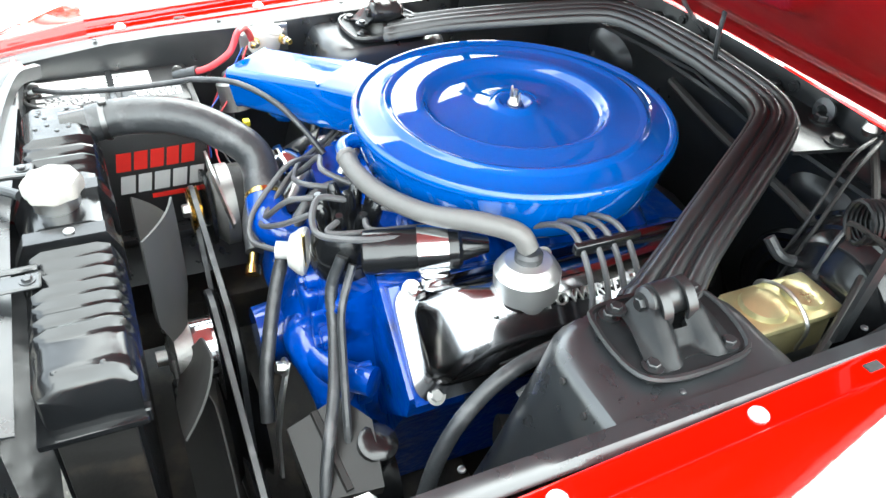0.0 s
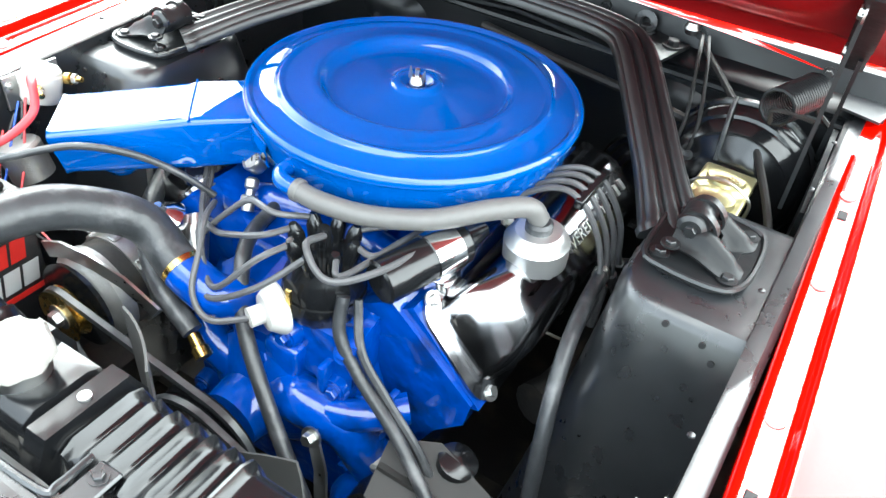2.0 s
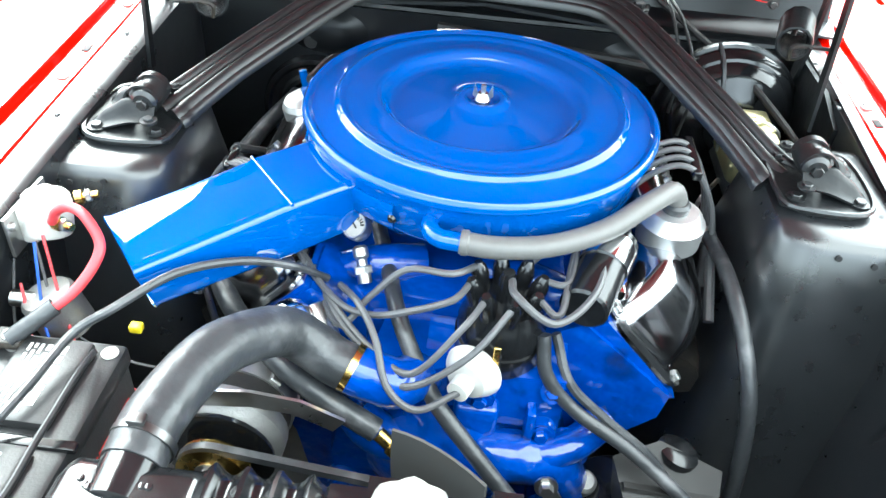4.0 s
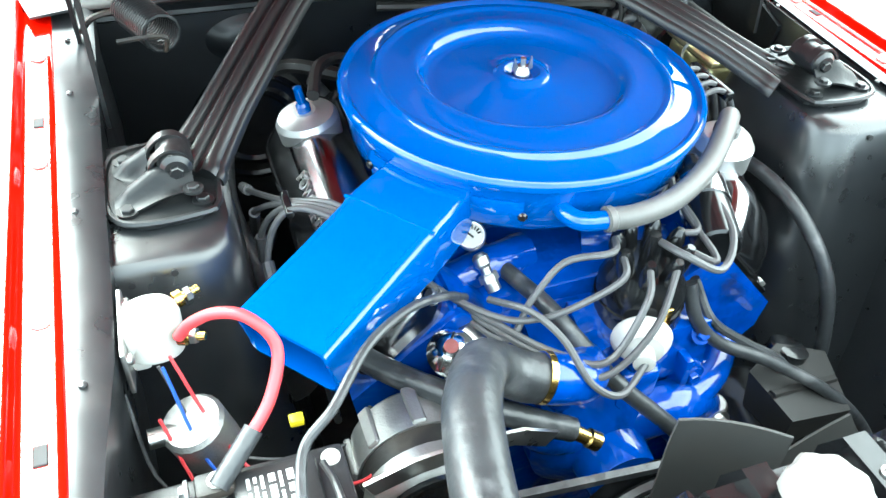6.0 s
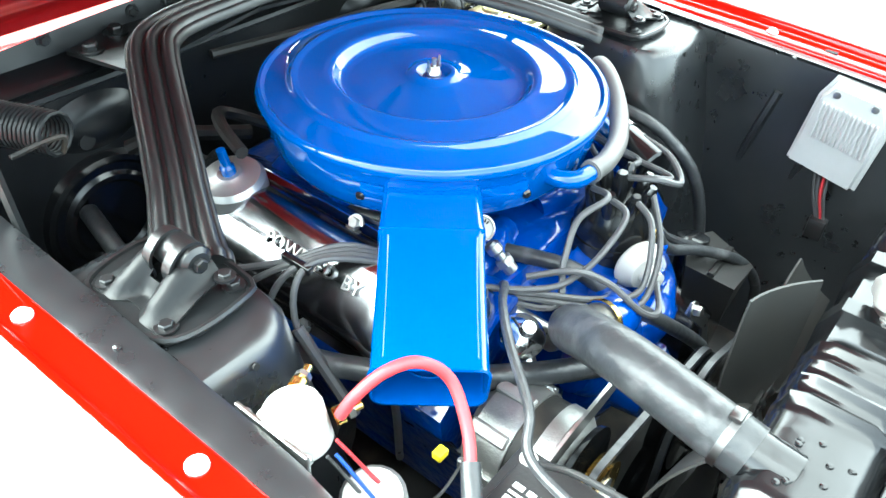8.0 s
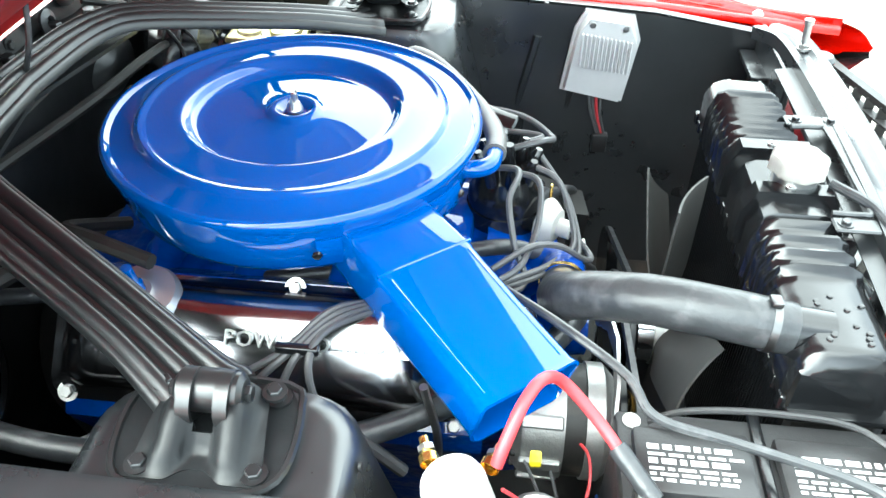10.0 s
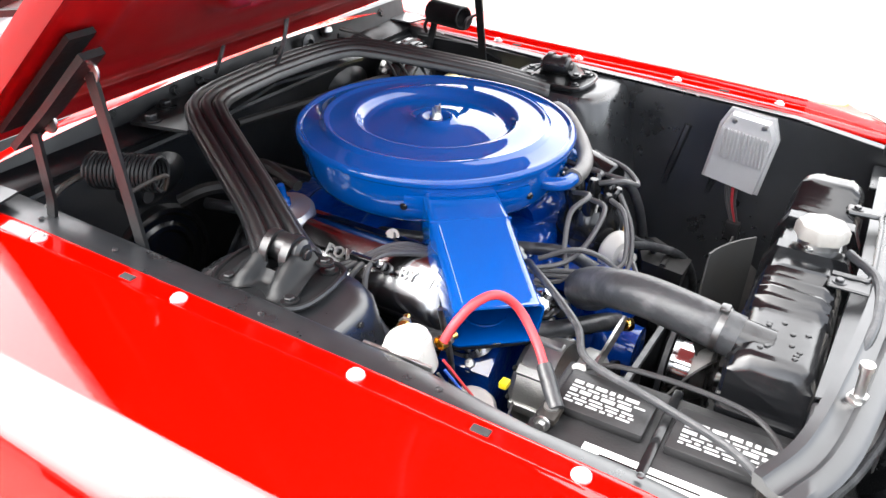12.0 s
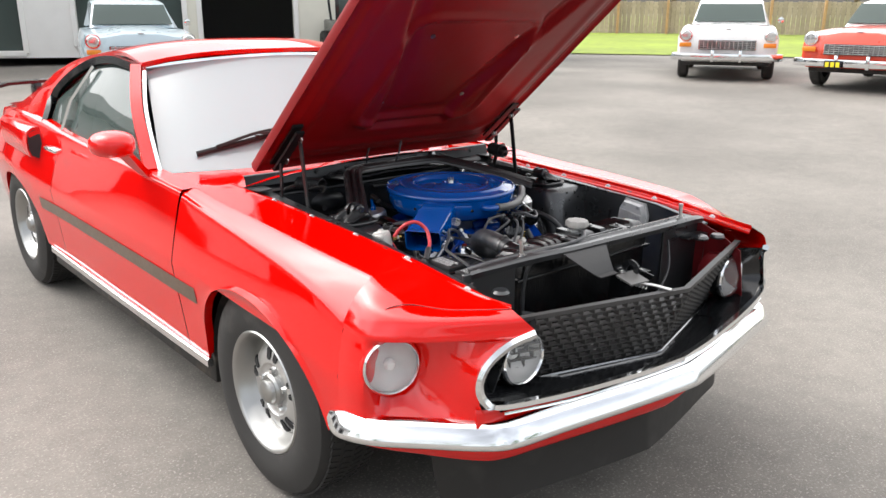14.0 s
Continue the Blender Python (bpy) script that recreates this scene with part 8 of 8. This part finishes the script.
def tree(at, h, seed, label="leafy green tree behind the fence", group="trees behind the fence"):
    rnd = random.Random(seed)
    t = thing("tree", label, "tree", group)
    at = Vector(at)
    bm = tube([at, at + Vector((0.1, 0, h * 0.3)), at + Vector((0, 0.15, h * 0.62))], 0.16, 10, 5, ends=(0.2, 0.07))
    tips = []
    for k in range(7):
        a = rnd.uniform(0, 6.28)
        s = at + Vector((0.05, 0.05, h * rnd.uniform(0.3, 0.6)))
        e = s + Vector((math.cos(a) * h * 0.25, math.sin(a) * h * 0.25, h * rnd.uniform(0.15, 0.32)))
        tube([s, (s + e) / 2 + Vector((0, 0, 0.15)), e], 0.05, 6, 4, bm, ends=(0.06, 0.02))
        tips.append(e)
    part("trunk", bm, BARK, t)
    verts, faces = [], []
    for k in range(1500):
        c = tips[rnd.randrange(len(tips))] + Vector((rnd.gauss(0, h * 0.11), rnd.gauss(0, h * 0.11), rnd.gauss(0, h * 0.09)))
        u = Vector((rnd.gauss(0, 1), rnd.gauss(0, 1), rnd.gauss(0, 1))).normalized()
        v = u.orthogonal().normalized()
        sz = rnd.uniform(0.07, 0.16)
        i = len(verts)
        verts += [c - u * sz, c + v * sz * 0.5, c + u * sz, c - v * sz * 0.5]
        faces.append((i, i + 1, i + 2, i + 3))
    me = bpy.data.meshes.new("crown")
    me.from_pydata([tuple(v) for v in verts], [], faces)
    me.materials.append(LEAF)
    ob = new("crown", me)
    ob.parent = t
    tagged(ob, kind="stuff")


for k in range(7):
    tree(fp + along * (-15 + 4.6 * k) + d0 * (3.5 + (k * 37 % 5) * 0.6), 4.5 + (k * 53 % 7) * 0.3, k + 3)

# trees round the open side of the lot, added unseen to give reflections contrast
for k in range(3, 11):
    a = radians(-84 + 19 * k)
    p = Vector((24 * math.cos(a), 24 * math.sin(a), 0))
    p.z = ground_z(p.x, p.y)
    tree(p, 6.0 + (k * 29 % 5) * 0.5, k + 31, "leafy green tree out of view, added for reflections", "trees round the lot")

# long building across the lot, mirrored in the side glass
hall = thing("long_building", "long pale building with a dark roof across the lot", "building")
HM = Matrix.Translation((10.5, -14.0, ground_z(10.5, -14.0))) @ Matrix.Rotation(radians(37), 4, "Z")
part("wall", moved(box(-9.0, 9.0, -3.0, 3.0, -0.6, 2.9, 0.02, 1), HM), WHITEWALL, hall, smooth=False)
part("roof", moved(hull_prism([[(x, -3.5, 2.85), (x, 3.5, 2.85), (x, 3.5, 3.05), (x, 0, 4.3), (x, -3.5, 3.05)] for x in (-9.4, 9.4)]), HM), DULLBLACK, hall, "dark pitched roof", smooth=False)
# doorways are near-black panels, their inner shade painted on
for x in (-6.5, -2.6, 1.4, 5.6):
    part("doorway", moved(box(x - 1.2, x + 1.2, 2.95, 3.03, -0.3, 2.3, 0.01, 1), HM), INTERIOR, hall, "doorway drawn as a near-black panel", smooth=False)

# building behind the car
bd = Vector((-0.4143, -0.9101, 0)).normalized()
bp = Vector((1.925, 2.191, 0)) + bd * 21.0
bp.z = 0.45
balong = Vector((bd.y, -bd.x, 0))
byaw = math.atan2(balong.y, balong.x)
BM = Matrix.Translation(bp) @ Matrix.Rotation(byaw, 4, "Z")
building = thing("building", "white and cream low workshop with dark openings", "building")
OPEN = [(-0.36, 1.832, 0.0, 2.9), (-3.245, -0.758, 0.25, 2.6), (-7.5, -4.338, 0.10, 2.7)]


def bpart(name, bm, mat, lab="", parent=building):
    return part(name, moved(bm, BM), mat, parent, lab, smooth=False)


xs = sorted({-14.0, 8.0} | {v for o in OPEN for v in o[:2]})
for a, b in zip(xs, xs[1:]):
    o = [q for q in OPEN if q[0] <= a + 1e-6 and q[1] >= b - 1e-6]
    mat = PLASTER if a > -0.8 else WHITEWALL
    if not o:
        bpart("wall", box(a, b, -0.15, 0.15, 0, 4.2, 0), mat)
    else:
        z0, z1 = o[0][2], o[0][3]
        if z0 > 0:
            bpart("wall", box(a, b, -0.15, 0.15, 0, z0, 0), mat)
        bpart("wall", box(a, b, -0.15, 0.15, z1, 4.2, 0), mat)
        if z0 > 0:
            w = bpart("window", box(a, b, -0.03, 0.03, z0, z1, 0), WINDOW, "dark window")
            for x0, x1, q0, q1 in ((a - 0.06, a + 0.06, z0, z1), (b - 0.06, b + 0.06, z0, z1), (a, b, z0 - 0.06, z0 + 0.06), (a, b, z1 - 0.06, z1 + 0.06), ((a + b) / 2 - 0.03, (a + b) / 2 + 0.03, z0, z1)):
                bpart("window_frame", box(x0, x1, -0.20, 0.02, q0, q1, 0.01, 1), WHITEWALL, "", w)
        else:
            for x0, x1 in ((a - 0.12, a), (b, b + 0.12)):
                bpart("door_frame", box(x0, x1, -0.2, 0.16, 0, z1 + 0.1, 0.01, 1), WHITEWALL)
            bpart("door_head", box(a - 0.12, b + 0.12, -0.2, 0.16, z1, z1 + 0.12, 0.01, 1), WHITEWALL)
# room behind the openings is coloured near-black to paint its shade
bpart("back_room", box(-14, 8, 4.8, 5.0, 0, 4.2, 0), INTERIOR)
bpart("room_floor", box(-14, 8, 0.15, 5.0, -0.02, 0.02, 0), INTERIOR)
bpart("roof", box(-14.4, 8.4, -0.6, 5.4, 4.2, 4.4, 0), WHITEWALL)


# dark open off-road car beside the workshop door
jeep = thing("off_road_car", "black open off-road car parked by the workshop", "car")
jp = bp + balong * 3.3 - bd * 1.6
jp.z = ground_z(jp.x, jp.y)
JM = Matrix.Translation(jp) @ Matrix.Rotation(byaw, 4, "Z")
part("tub", moved(box(-0.72, 0.72, -1.6, 1.6, 0.55, 1.05, 0.05), JM), TRIM, jeep, "black slab-sided body")
part("nose", moved(box(-0.50, 0.50, -1.72, -1.55, 0.60, 1.12, 0.04), JM), TRIM, jeep)
part("windscreen_frame", moved(box(-0.68, 0.68, -0.45, -0.40, 1.05, 1.62, 0.02), JM), TRIM, jeep)
part("windscreen", moved(box(-0.60, 0.60, -0.47, -0.45, 1.12, 1.56, 0.005), JM), WINDOW, jeep)
for sx in (-0.72, 0.72):
    part("mudguard", moved(box(sx - 0.14, sx + 0.14, -1.65, -0.75, 0.86, 0.94, 0.03), JM), TRIM, jeep)
    for y in (-1.2, 1.15):
        part("tyre", moved(lathe([(0.20, -0.11), (0.35, -0.12), (0.39, -0.08), (0.39, 0.08), (0.35, 0.12), (0.20, 0.11)], (sx, y, 0.39), (1, 0, 0), 24), JM), TYRE, jeep)
for sx in (-0.34, 0.34):
    part("headlight", moved(lathe([(0, 0), (0.10, 0), (0.11, 0.03), (0.08, 0.05), (0, 0.06)], (sx, -1.72, 0.95), (0, -1, 0), 20), JM), CHROME, jeep)
for sx in (-0.66, 0.66):
    part("roll_bar", moved(tube([(sx, 0.5, 1.0), (sx, 0.5, 1.70), (0, 0.5, 1.76)], 0.03, 8, 5), JM), TRIM, jeep)
